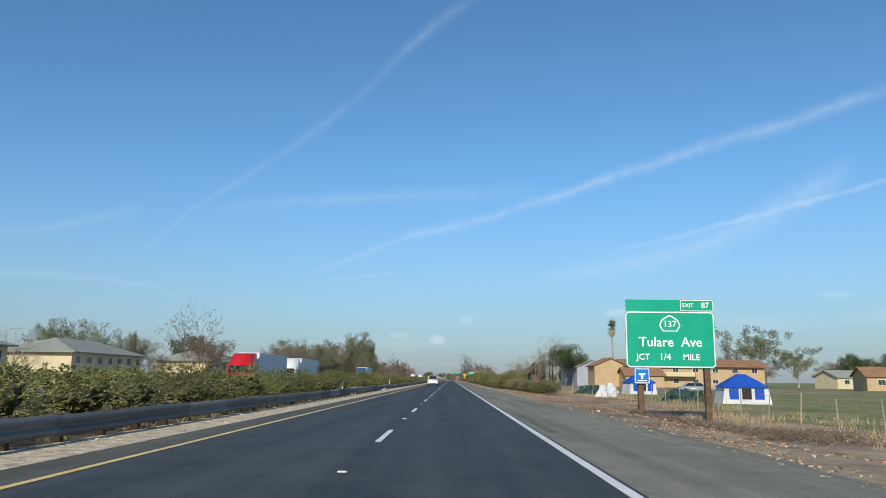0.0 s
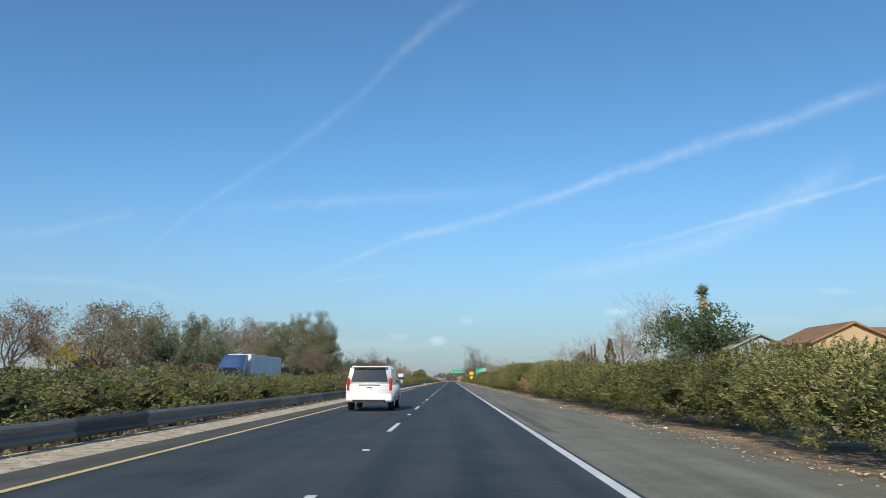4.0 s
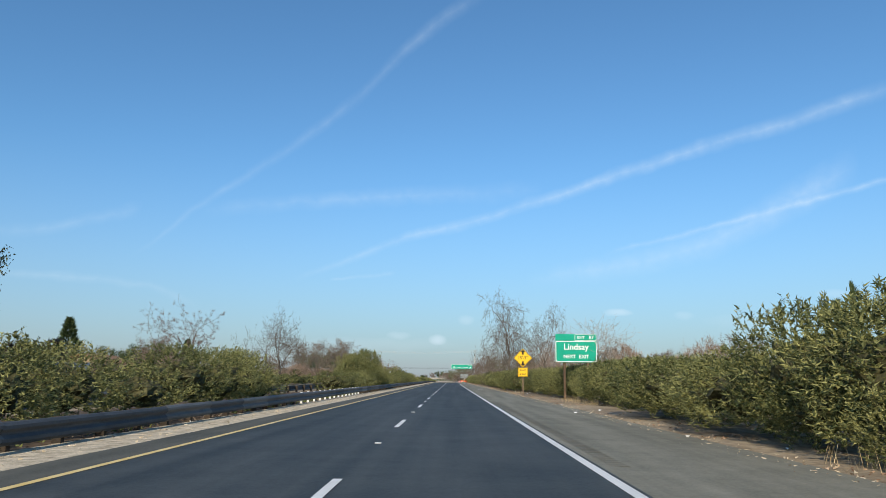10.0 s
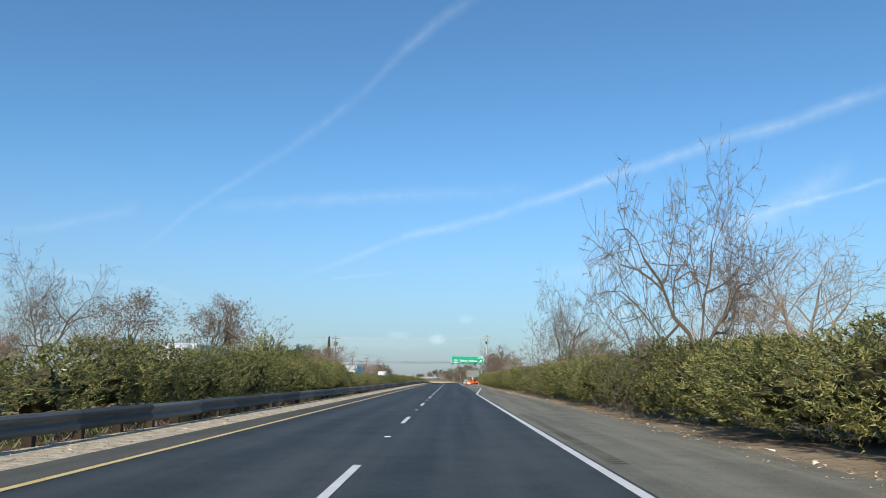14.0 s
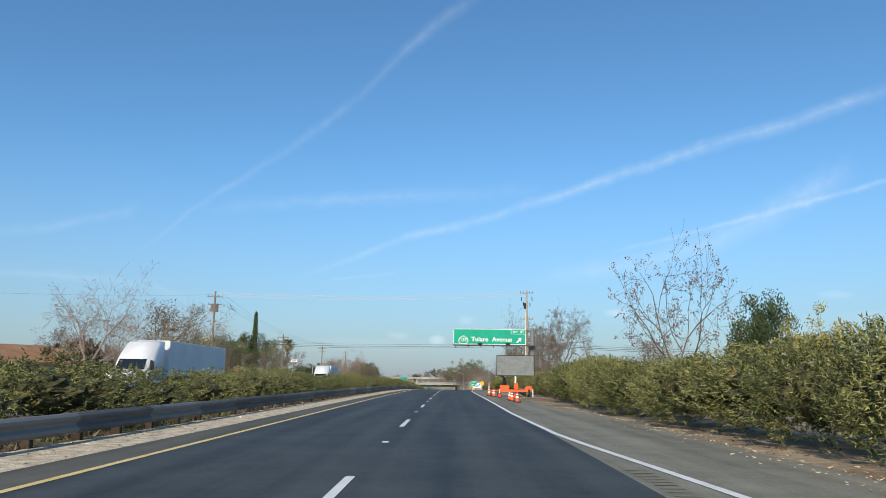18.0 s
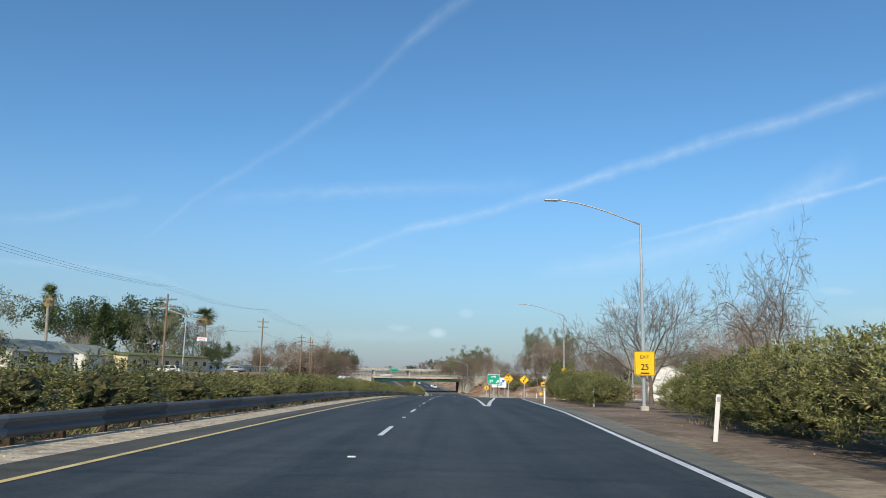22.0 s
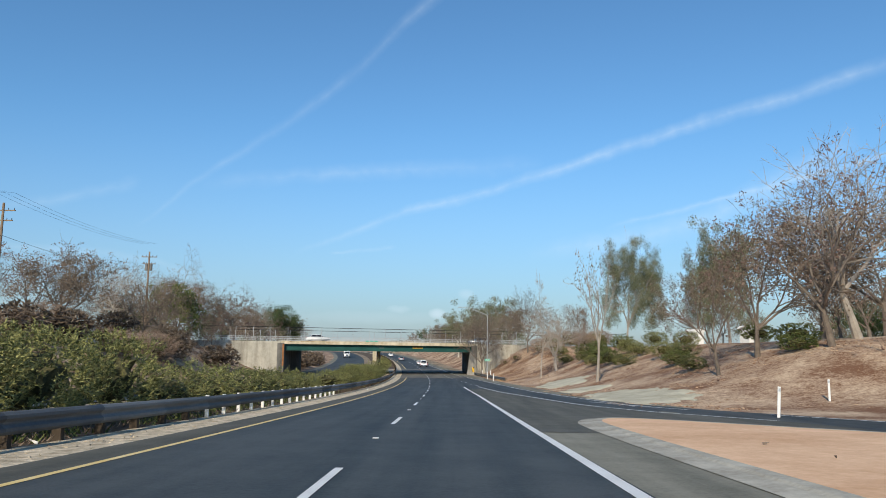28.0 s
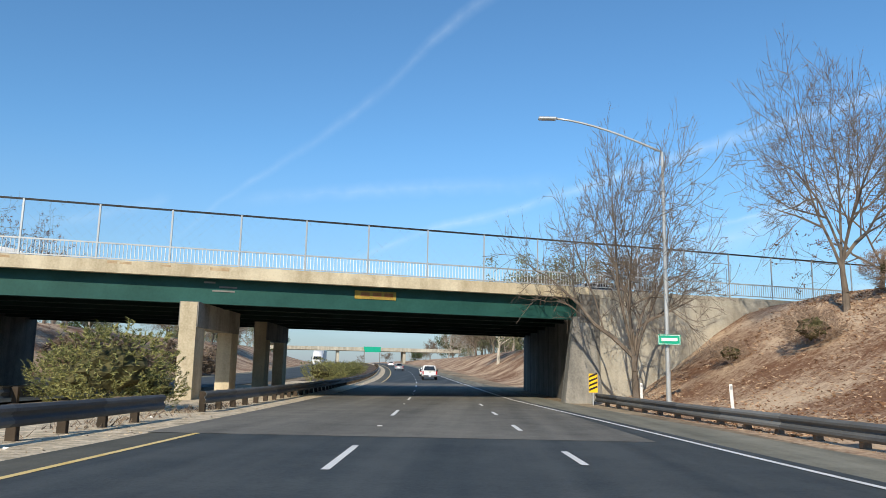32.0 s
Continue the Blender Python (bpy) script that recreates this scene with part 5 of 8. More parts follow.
def frame_plate(g, outer, inner, y, t):
    """A flat border between two outlines of as many points."""
    n = len(outer)
    g.add([(x, y, z) for x, z in outer] + [(x, y, z) for x, z in inner] + [(x, y + t, z) for x, z in outer] + [(x, y + t, z) for x, z in inner],
          [(i, (i + 1) % n, n + (i + 1) % n, n + i) for i in range(n)] + [(i, 2 * n + i, 2 * n + (i + 1) % n, (i + 1) % n) for i in range(n)])
    return g


def bordered(ob, w, h, x, z0, colour, border="sign_white", r=.12, bw=.05, inset=.02, y=0.0, name="panel"):
    """A sign panel with rounded corners and a painted border, face at y."""
    p = part(name, Geo().plate(shifted(rrect(w, h, r), x, z0), y, .03), colour, ob)
    a = shifted(rrect(w - 2 * inset, h - 2 * inset, r), x, z0 + inset)
    b = shifted(rrect(w - 2 * inset - 2 * bw, h - 2 * inset - 2 * bw, max(.02, r - bw)), x, z0 + inset + bw)
    part("border", frame_plate(Geo(), a, b, y - .006, .004), border, p)
    return p


def words(ob, text, size, x, z, colour="sign_white", y=-.008, name="lettering", squeeze=1.0):
    me = lettering(text, size)
    me.transform(Matrix.Diagonal((squeeze, 1, 1, 1)))
    me.transform(Matrix.Translation((x, y, z)))
    if size < .4:
        return part(name, me, colour, ob)
    # one part for each character: islands that overlap across the line belong together
    root = list(range(len(me.vertices)))

    def top(i):
        while root[i] != i:
            root[i] = root[root[i]]
            i = root[i]
        return i

    for e in me.edges:
        root[top(e.vertices[0])] = top(e.vertices[1])
    spans = {}
    for v in me.vertices:
        q = spans.setdefault(top(v.index), [1e9, -1e9, []])
        q[0], q[1] = min(q[0], v.co.x), max(q[1], v.co.x)
    for f in me.polygons:
        spans[top(f.vertices[0])][2].append(tuple(f.vertices))
    letters = []
    for lo, hi, fs in sorted((q for q in spans.values() if q[2]), key=lambda q: q[0]):
        if letters and lo < letters[-1][1] - size * .04:
            letters[-1][1] = max(letters[-1][1], hi)
            letters[-1][2] += fs
        else:
            letters.append([lo, hi, list(fs)])
    for lo, hi, fs in letters:
        used = sorted({i for f in fs for i in f})
        number = {i: n for n, i in enumerate(used)}
        part("letter", Geo().add([me.vertices[i].co for i in used], [tuple(number[i] for i in f) for f in fs]), colour, ob)
    bpy.data.meshes.remove(me)


def bars(ob, x, z, w, h, n, colour, y=-.008):
    """Writing too small to read: plain bars."""
    for i in range(n):
        part("bar", Geo().box((x, y, z - i * h * 1.7), (w * (1 - .13 * (i % 2)), .006, h)), colour, ob)


def arrow(w, h, ang):
    """An arrow outline pointing up, turned clockwise by ang."""
    p = [(-.14, -.5), (.14, -.5), (.14, .02), (.42, .02), (0, .5), (-.42, .02), (-.14, .02)]
    c, s = math.cos(radians(ang)), math.sin(radians(ang))
    return [((x * w) * c + (z * h) * s, -(x * w) * s + (z * h) * c) for x, z in p]


def spade(w, h):
    return [(-.34 * w, -.42 * h), (.34 * w, -.42 * h), (.50 * w, -.1 * h), (.40 * w, .22 * h), (.12 * w, .44 * h), (0, .5 * h), (-.12 * w, .44 * h), (-.40 * w, .22 * h), (-.50 * w, -.1 * h)]


def route_shield(ob, x, z, w, number):
    a, b = shifted(spade(w, w * .85), x, z), shifted(spade(w * .88, w * .73), x, z - .01)
    sh = part("route_shield", Geo().plate(b, -.006, .005), "sign_green", ob, "green route shield outlined in white")
    part("outline", frame_plate(Geo(), a, b, -.010, .004), "sign_white", sh)
    words(sh, number, w * .42, x, z - .02, y=-.012)


def square_posts(ob, xs, z0, z1, w=.15, material="wood_post"):
    y = w / 2 + .05
    for x in xs:
        part("post", Geo().box((x, y, (z0 + z1) / 2), (w, w, z1 - z0), bev=.01), material, ob)


# junction sign in the field
g0 = ground(13.4, 41)
sg = thing("exit_sign", "large green guide sign on two thick brown timber posts", "road sign", at=at(13.4, 41, 0, 0, 0))
panel = bordered(sg, 4.85, 3.05, 0, 2.05, "sign_green", r=.22, bw=.06)
tab = part("panel", Geo().plate(shifted(rrect(4.7, .62, .03), -.02, 5.12), 0, .03), "sign_green", sg, "green strip above the main panel")
bordered(sg, 1.85, .66, 1.5, 5.10, "sign_green", r=.10, bw=.04, y=-.02)
words(tab, "EXIT", .30, 1.02, 5.43, y=-.035)
words(tab, "87", .44, 1.95, 5.43, y=-.035)
route_shield(panel, 0, 4.42, 1.15, "137")
words(panel, "Tulare  Ave", .72, 0, 3.42, squeeze=1.0)
words(panel, "JCT", .46, -1.5, 2.62)
words(panel, "1/4", .50, -.32, 2.62)
words(panel, "MILE", .46, 1.10, 2.62)
square_posts(sg, (-1.65, 1.95), g0 - .3, 5.0, .30)
blue = bordered(sg, .82, .82, -1.62, 1.20, "sign_blue", r=.06, bw=.04, y=-.08)
part("symbol", Geo().box((-1.62, -.09, 1.70), (.36, .01, .10)).box((-1.62, -.09, 1.56), (.12, .01, .22)), "sign_white", blue)
bars(blue, -1.62, 1.36, .5, .06, 1, "sign_white", -.09)

# Lindsay sign
g0 = ground(10.6, 343)
sg = thing("exit_sign", "green next-exit guide sign on two brown posts in the hedge", "road sign", at=at(10.6, 343, 0, 0, 0))
panel = bordered(sg, 3.05, 1.55, 0, 2.62, "sign_green", r=.14, bw=.05)
tab = part("panel", Geo().plate(shifted(rrect(2.95, .48, .03), -.03, 4.18), 0, .03), "sign_green", sg, "green strip above the main panel")
bordered(sg, 1.62, .50, .70, 4.16, "sign_green", r=.08, bw=.03, y=-.02)
words(tab, "EXIT", .26, .36, 4.41, y=-.035)
words(tab, "87", .36, 1.12, 4.41, y=-.035)
words(panel, "Lindsay", .62, 0, 3.72)
words(panel, "NEXT  EXIT", .36, 0, 3.02)
square_posts(sg, (-.85, .85), g0 - .3, 4.1, .17)


def diamond(side):
    d = side / math.sqrt(2)
    return [(0, -d), (d, 0), (0, d), (-d, 0)]


def inset_poly(p, k):
    return [(x * k, z * k) for x, z in p]


def warning(u, s, side, zc, label, yaw=0.0, post="sign_back", tall=0.0):
    ob = thing("warning_sign", label, "road sign", at=at(u, s, yaw))
    d = diamond(side)
    p = part("panel", Geo().plate(shifted(d, 0, zc), 0, .012), "sign_yellow", ob)
    part("border", frame_plate(Geo(), shifted(inset_poly(d, .95), 0, zc), shifted(inset_poly(d, .91), 0, zc), -.006, .004), "sign_black", p)
    part("post", Geo().box((0, .06, (zc + side * .6) / 2 - .2), (.10, .08, zc + side * .6 + .4)), post, ob)
    return ob, p


def clearance(ob, p, zc, k):
    part("arrowhead", Geo().plate(shifted(arrow(.62 * k, .42 * k, 0), 0, zc + .52 * k), -.008, .006), "sign_black", p)
    part("arrowhead", Geo().plate(shifted(arrow(.62 * k, .42 * k, 180), 0, zc - .52 * k), -.008, .006), "sign_black", p)
    words(p, "15'-5\"", .40 * k, 0, zc, "sign_black")


ob, p = warning(8.12, 358, 1.22, 3.35, "yellow low-clearance diamond sign with a plaque below", 0, "wood_post")
clearance(ob, p, 3.35, 1.0)
pl = bordered(ob, .92, .84, 0, 1.62, "sign_yellow", "sign_black", r=.05, bw=.025)
words(pl, "2000 FT", .19, 0, 2.22, "sign_black")
words(pl, "AHEAD", .19, 0, 1.86, "sign_black")
ob, p = warning(11.9, 776, 1.25, 3.4, "yellow low-clearance diamond sign in the gore")
clearance(ob, p, 3.4, .95)


def curve_symbol(p, zc, k):
    g = Geo().box((-.16 * k, -.008, zc - .30 * k), (.13 * k, .006, .34 * k)).box((.0, -.008, zc - .10 * k), (.42 * k, .006, .13 * k)).box((.16 * k, -.008, zc + .08 * k), (.13 * k, .006, .30 * k))
    g.plate([(.16 * k - .2 * k, zc + .2 * k), (.16 * k + .2 * k, zc + .2 * k), (.16 * k, zc + .5 * k)], -.011, .006)
    part("symbol", g, "sign_black", p)


ob, p = warning(15.1, 780, 1.25, 3.3, "yellow winding-road diamond sign in the gore")
curve_symbol(p, 3.35, 1.0)
words(p, "25", .22, .05, 2.78, "sign_black")
ob, p = warning(10.2, 820, .95, 2.4, "yellow merging-traffic diamond sign")
part("symbol", Geo().box((0, -.008, 2.35), (.12, .006, .7)).box((.14, -.008, 2.28), (.10, .006, .34), 0), "sign_black", p)
ob, p = warning(19.2, 789, .55, .95, "small yellow diamond marker")
sg = thing("arrow_sign", "yellow rectangular sign with a black arrow", "road sign", at=at(20.2, 790))
pl = bordered(sg, 1.75, .88, 0, 2.35, "sign_yellow", "sign_black", r=.06, bw=.03)
part("symbol", Geo().plate(shifted(arrow(.75, 1.35, 90), 0, 2.79), -.008, .006), "sign_black", pl)
part("post", Geo().box((0, .07, 1.4), (.10, .08, 3.2)), "sign_back", sg)
# exit gore sign and the board behind it
sg = thing("exit_sign", "green exit sign with arrow on two brown posts", "road sign", at=at(9.1, 772))
pl = bordered(sg, 2.1, 1.72, 0, 2.25, "sign_green", r=.10, bw=.05)
words(pl, "EXIT", .40, 0, 3.55)
words(pl, "87", .62, -.42, 2.78)
part("arrow", Geo().plate(shifted(arrow(.55, .72, 42), .62, 2.75), -.008, .006), "sign_white", pl)
square_posts(sg, (-.7, .7), -.3, 3.9, .14)
sg = thing("notice_board", "white notice board with an orange corner", "road sign", at=at(10.4, 778))
pl = part("panel", Geo().plate(shifted(rrect(2.6, 1.75, .05), 0, 1.85), 0, .03), "sign_white", sg)
part("corner", Geo().box((-.8, -.006, 3.33), (.95, .008, .5)), "orange", pl)
part("emblem", Geo().tube((.75, -.006, 3.0), (.75, -.012, 3.0), .26, .26, 16), "sign_blue", pl)
bars(pl, -.2, 2.75, 1.7, .10, 4, "sign_blue")
square_posts(sg, (-1.05, 0, 1.05), -.3, 3.5, .10, "sign_back")

# cantilever gantry over the shoulder
gz = ground(11.4, 614.5)
sg = thing("sign_gantry", "cantilever gantry with a wide green exit sign and floodlights", "sign gantry", at=at(0, 614.5, 0, 0, zr(614.5)))
pl = bordered(sg, 9.0, 1.95, 6.1, 5.72, "sign_green", r=.16, bw=.06)
tab = bordered(sg, 1.85, .62, 9.65, 7.02, "sign_green", r=.08, bw=.04, y=-.02)
words(tab, "EXIT", .30, 9.28, 7.33, y=-.035)
words(tab, "87", .42, 10.12, 7.33, y=-.035)
route_shield(pl, 2.85, 6.28, 1.25, "137")
words(pl, "Tulare  Avenue", .78, 6.35, 6.36, squeeze=1.04)
part("arrow", Geo().plate(shifted(arrow(.62, .85, 45), 9.75, 6.30), -.010, .006), "sign_white", pl)
part("pole", Geo().tube((11.4, .35, gz - .3), (11.4, .35, 7.7), .33, .27, 16).tube((11.4, .35, 5.35), (11.4, .35, 5.5), .40, .40, 16), "galv", sg, smoothed=False)
part("pole_base", Geo().tube((11.4, .35, gz - .3), (11.4, .35, 1.1), .345, .345, 16), "white_post", sg, "pole foot painted white")
part("truss", Geo().box((6.5, .3, 7.45), (9.9, .18, .18)).box((6.5, .3, 5.85), (9.9, .18, .18)).box((11.9, .3, 6.6), (.1, .1, 2.0)), "galv", sg)
for x in np.arange(2.2, 11.2, 1.5):
    part("brace", Geo().tube((x, .3, 5.85), (x + .75, .3, 7.45), .04, .04, 6).tube((x + .75, .3, 7.45), (x + 1.5, .3, 5.85), .04, .04, 6), "galv", sg)
part("walkway", Geo().box((6.6, -.35, 5.60), (10.0, .75, .05)).box((6.6, -.74, 5.64), (10.0, .05, .10)), "galv_dark", sg)
for x in np.arange(1.9, 11.5, 1.55):
    part("bracket", Geo().box((x, -.25, 5.52), (.07, 1.2, .10)).box((x, -.82, 5.42), (.07, .07, .22)), "dark_plastic", sg)
for x in (4.9, 8.3):
    part("floodlight", Geo().box((x, -.75, 5.80), (.55, .35, .22), bev=.03), "dark_plastic", sg)


# ---- lamps, posts, cones ----
def street_lamp(arm, h=11.0):
    ob = thing("street_lamp", "tall galvanised street lamp with a long curved arm", "street lamp", "street lamps along the freeway")
    part("pole", Geo().tube((0, 0, -.2), (0, 0, h * .9), .115, .065, 12), "lamp_steel", ob)
    part("base", Geo().box((0, 0, .08), (.45, .45, .3), bev=.03), "concrete", ob)
    pts = [Vector((-arm * q, 0, h * .9 + (h * .1 + .2) * math.sin(q * 1.35) / math.sin(1.35))) for q in np.linspace(0, 1, 9)]
    part("arm", Geo().path(pts, .045, 8), "lamp_steel", ob, smoothed=True)
    part("lamp_head", Geo().box((-arm - .35, 0, h + .18), (.85, .28, .12), bev=.04), "lamp_steel", ob)
    return ob


for u, s, k in ((12.9, 686, 1.11), (16.2, 739, 1.08), (37, 789, 1.08), (11.7, 960.5, 1.18), (26, 294.5, .60), (-44, 770, 1.0)):
    place("lamp", lambda: street_lamp(5.0), at(u, s), (1, 1, k))
plq = thing("advisory_sign", "yellow exit speed sign hung on a lamp pole", "road sign", at=at(12.9, 685.7))
part("bracket", Geo().box((0, .12, 2.4), (.5, .22, .06)).box((0, .12, 3.0), (.5, .22, .06)), "galv", plq)
pl = bordered(plq, 1.2, 1.4, 0, 2.0, "sign_yellow", "sign_black", r=.06, bw=.03)
words(pl, "EXIT", .26, 0, 3.05, "sign_black")
words(pl, "25", .48, 0, 2.48, "sign_black")
bars(pl, 0, 2.14, .5, .07, 1, "sign_black")
plq = thing("warning_sign", "yellow curve sign and speed plaque hung on a lamp pole", "road sign", at=at(16.2, 738.7))
part("bracket", Geo().box((0, .12, 2.0), (.4, .22, .06)).box((0, .12, 3.3), (.4, .22, .06)), "galv", plq)
d = diamond(1.2)
pl = part("panel", Geo().plate(shifted(d, 0, 3.3), 0, .012), "sign_yellow", plq)
part("border", frame_plate(Geo(), shifted(inset_poly(d, .95), 0, 3.3), shifted(inset_poly(d, .91), 0, 3.3), -.006, .004), "sign_black", pl)
curve_symbol(pl, 3.3, 1.0)
pl = bordered(plq, .85, .85, 0, 1.62, "sign_yellow", "sign_black", r=.05, bw=.025, name="plaque")
words(pl, "25", .44, 0, 2.10, "sign_black")
bars(pl, 0, 1.78, .45, .06, 1, "sign_black")
plq = thing("street_sign", "small green street-name plate on the lamp pole by the bridge", "road sign", at=at(11.7, 960.2))
part("bracket", Geo().box((0, .12, 2.95), (.3, .22, .06)), "galv", plq)
pl = bordered(plq, 1.0, .45, 0, 2.75, "sign_green", r=.04, bw=.02)
bars(pl, 0, 2.98, .72, .13, 1, "sign_white")
# object marker on the abutment
om = thing("object_marker", "yellow and black striped hazard marker by the abutment", "road sign", at=at(9.4, 965.5))
pl = part("panel", Geo().plate(rrect(.45, .95, .03, .65), 0, .012), "sign_yellow", om)
for i in range(4):
    z = .72 + i * .22
    part("stripe", Geo().plate([(-.21, z), (.21, z + .18), (.21, z + .28), (-.21, z + .10)], -.006, .004), "sign_black", pl)
part("post", Geo().box((0, .05, .3), (.06, .06, .9)), "sign_back", om)


def marker_post():
    ob = thing("marker_post", "slim white roadside delineator post", "post", "white delineator posts")
    part("blade", Geo().box((0, 0, .55), (.12, .05, 1.25), bev=.02), "white_post", ob)
    part("reflector", Geo().box((0, -.03, 1.05), (.08, .01, .12)), "sign_back", ob)
    return ob


for u, s, tilt in ((8.3, 661, 6), (8.6, 698, 0), (11.3, 693, 0), (19, 795, 0), (23, 797, 2), (28, 798, 0), (34, 799, 4), (40, 799, 0), (16.2, 786, 0), (12.3, 784, 0), (14.0, 842, 4), (21.5, 853, 0), (9.6, 928, 2), (10.9, 962, 0), (9.8, 940, 0), (11.6, 953, -3),
                   (-7.2, 108, 0), (-7.1, 60, 2), (7.6, 645, 0)):
    place("marker", marker_post, at(u, s) @ pose(0, 0, 0, 0, tilt, 0))


mk = thing("marker_sign", "small white paddle marker on a thin steel post by the hedge", "road sign", at=at(8.2, 255.4))
pl = part("panel", Geo().plate(rrect(.27, .56, .03, .62), 0, .01), "sign_white", mk)
bars(pl, 0, .95, .14, .07, 2, "sign_black", -.004)
part("post", Geo().box((0, .03, .5), (.05, .04, 1.2)), "sign_back", mk)


def cone():
    ob = thing("traffic_cone", "orange traffic cone with two white reflective bands", "traffic cone", "traffic cones round the message board")
    part("base", Geo().box((0, 0, .03), (.40, .40, .06), bev=.02), "dark_plastic", ob)
    rr = lambda z: .165 - .135 * z / .72
    for nm, z0, z1, m, e in (("body", .06, .30, "orange", 0), ("band", .30, .42, "sign_white", .003), ("body", .42, .50, "orange", 0), ("band", .50, .58, "sign_white", .003), ("body", .58, .72, "orange", 0)):
        part(nm, Geo().tube((0, 0, z0), (0, 0, z1), rr(z0) + e, rr(z1) + e, 16), m, ob)
    return ob


for u, s in ((4.6, 586.2), (4.8, 583.4), (4.75, 581.6), (5.3, 567), (5.2, 569.6), (5.25, 572.2), (4.85, 590.6)):
    place("cone", cone, at(u, s, HR.uniform(0, 90), .02, zr(s)), (.86, .86, .86))
for u, s, yaw in ((5.1, 580.4, 12), (6.1, 577.6, -20)):
    place("cone", cone, at(u, s, yaw, .17, zr(s)) @ pose(0, 0, 0, -98, 0, 0), (.86, .86, .86))
for ob in [o for o in scene.objects if o.name.startswith("traffic_cone") and abs(o.matrix_basis.to_euler().x) > 1]:
    d = part("hollow", Geo().tube((0, 0, -.008), (0, 0, .006), .16, .16, 18), "orange_red", ob, "red hollow underside of the fallen cone")

# message board trailer
vms = thing("message_board", "portable message board with a dark lamp panel on an orange trailer", "message board", at=at(6.7, 584.6, -4, 0, zr(584.6)))
part("frame", Geo().box((0, 0, 2.53), (3.15, .16, 1.72), bev=.03), "dark_plastic", vms)
scr = part("screen", Geo().box((0, -.085, 2.53), (3.02, .02, 1.6)), "grey_panel", vms, "dim grey lamp panel with rows of cells")
g = Geo()
for i in range(1, 48):
    g.box((-1.51 + 3.02 * i / 48, -.098, 2.53), (.006, .006, 1.6))
for j in range(1, 27):
    g.box((0, -.098, 1.73 + 1.6 * j / 27), (3.02, .006, .006))
tagged(part("cell_grid", g, "dark_plastic", scr), kind="stuff")
part("mast", Geo().box((0, .05, 1.25), (.13, .13, 1.2)), "white_paint", vms)
part("deck", Geo().box((.1, 0, .52), (2.5, 1.5, .10), bev=.02).box((0, -.7, .46), (2.6, .08, .12)), "orange", vms)
part("battery_box", Geo().box((-.9, -.1, .72), (.75, 1.1, .38), bev=.03), "orange", vms)
part("control_box", Geo().box((.05, -.2, .85), (.34, .4, .55), bev=.03), "orange", vms)
part("fender", Geo().prism([(.75, .56), (.85, .82), (1.25, .86), (1.42, .56)], -.65, .65), "orange", vms)
for x, y in ((1.1, -.62), (1.1, .62)):
    w = part("wheel", Geo().tube((x - .09, y, .30), (x + .09, y, .30), .30, .30, 18), "rubber", vms)
    part("rim", Geo().tube((x - .1, y, .30), (x + .1, y, .30), .16, .16, 12), "white_post", w)
for x, y in ((-1.3, -.7), (1.4, -.75), (-1.3, .7), (1.4, .7)):
    part("leg", Geo().box((x, y, .3), (.07, .07, .62)), "white_post", vms)
part("hitch", Geo().tube((-1.3, 0, .5), (-2.3, 0, .45), .05, .05, 6), "orange", vms)
# ---- overpass ----
SKEW = .315
BS, BU = 968.7, 9.8          # front line of the deck at the right abutment


def front_s(u):
    return BS + SKEW * (u - BU)


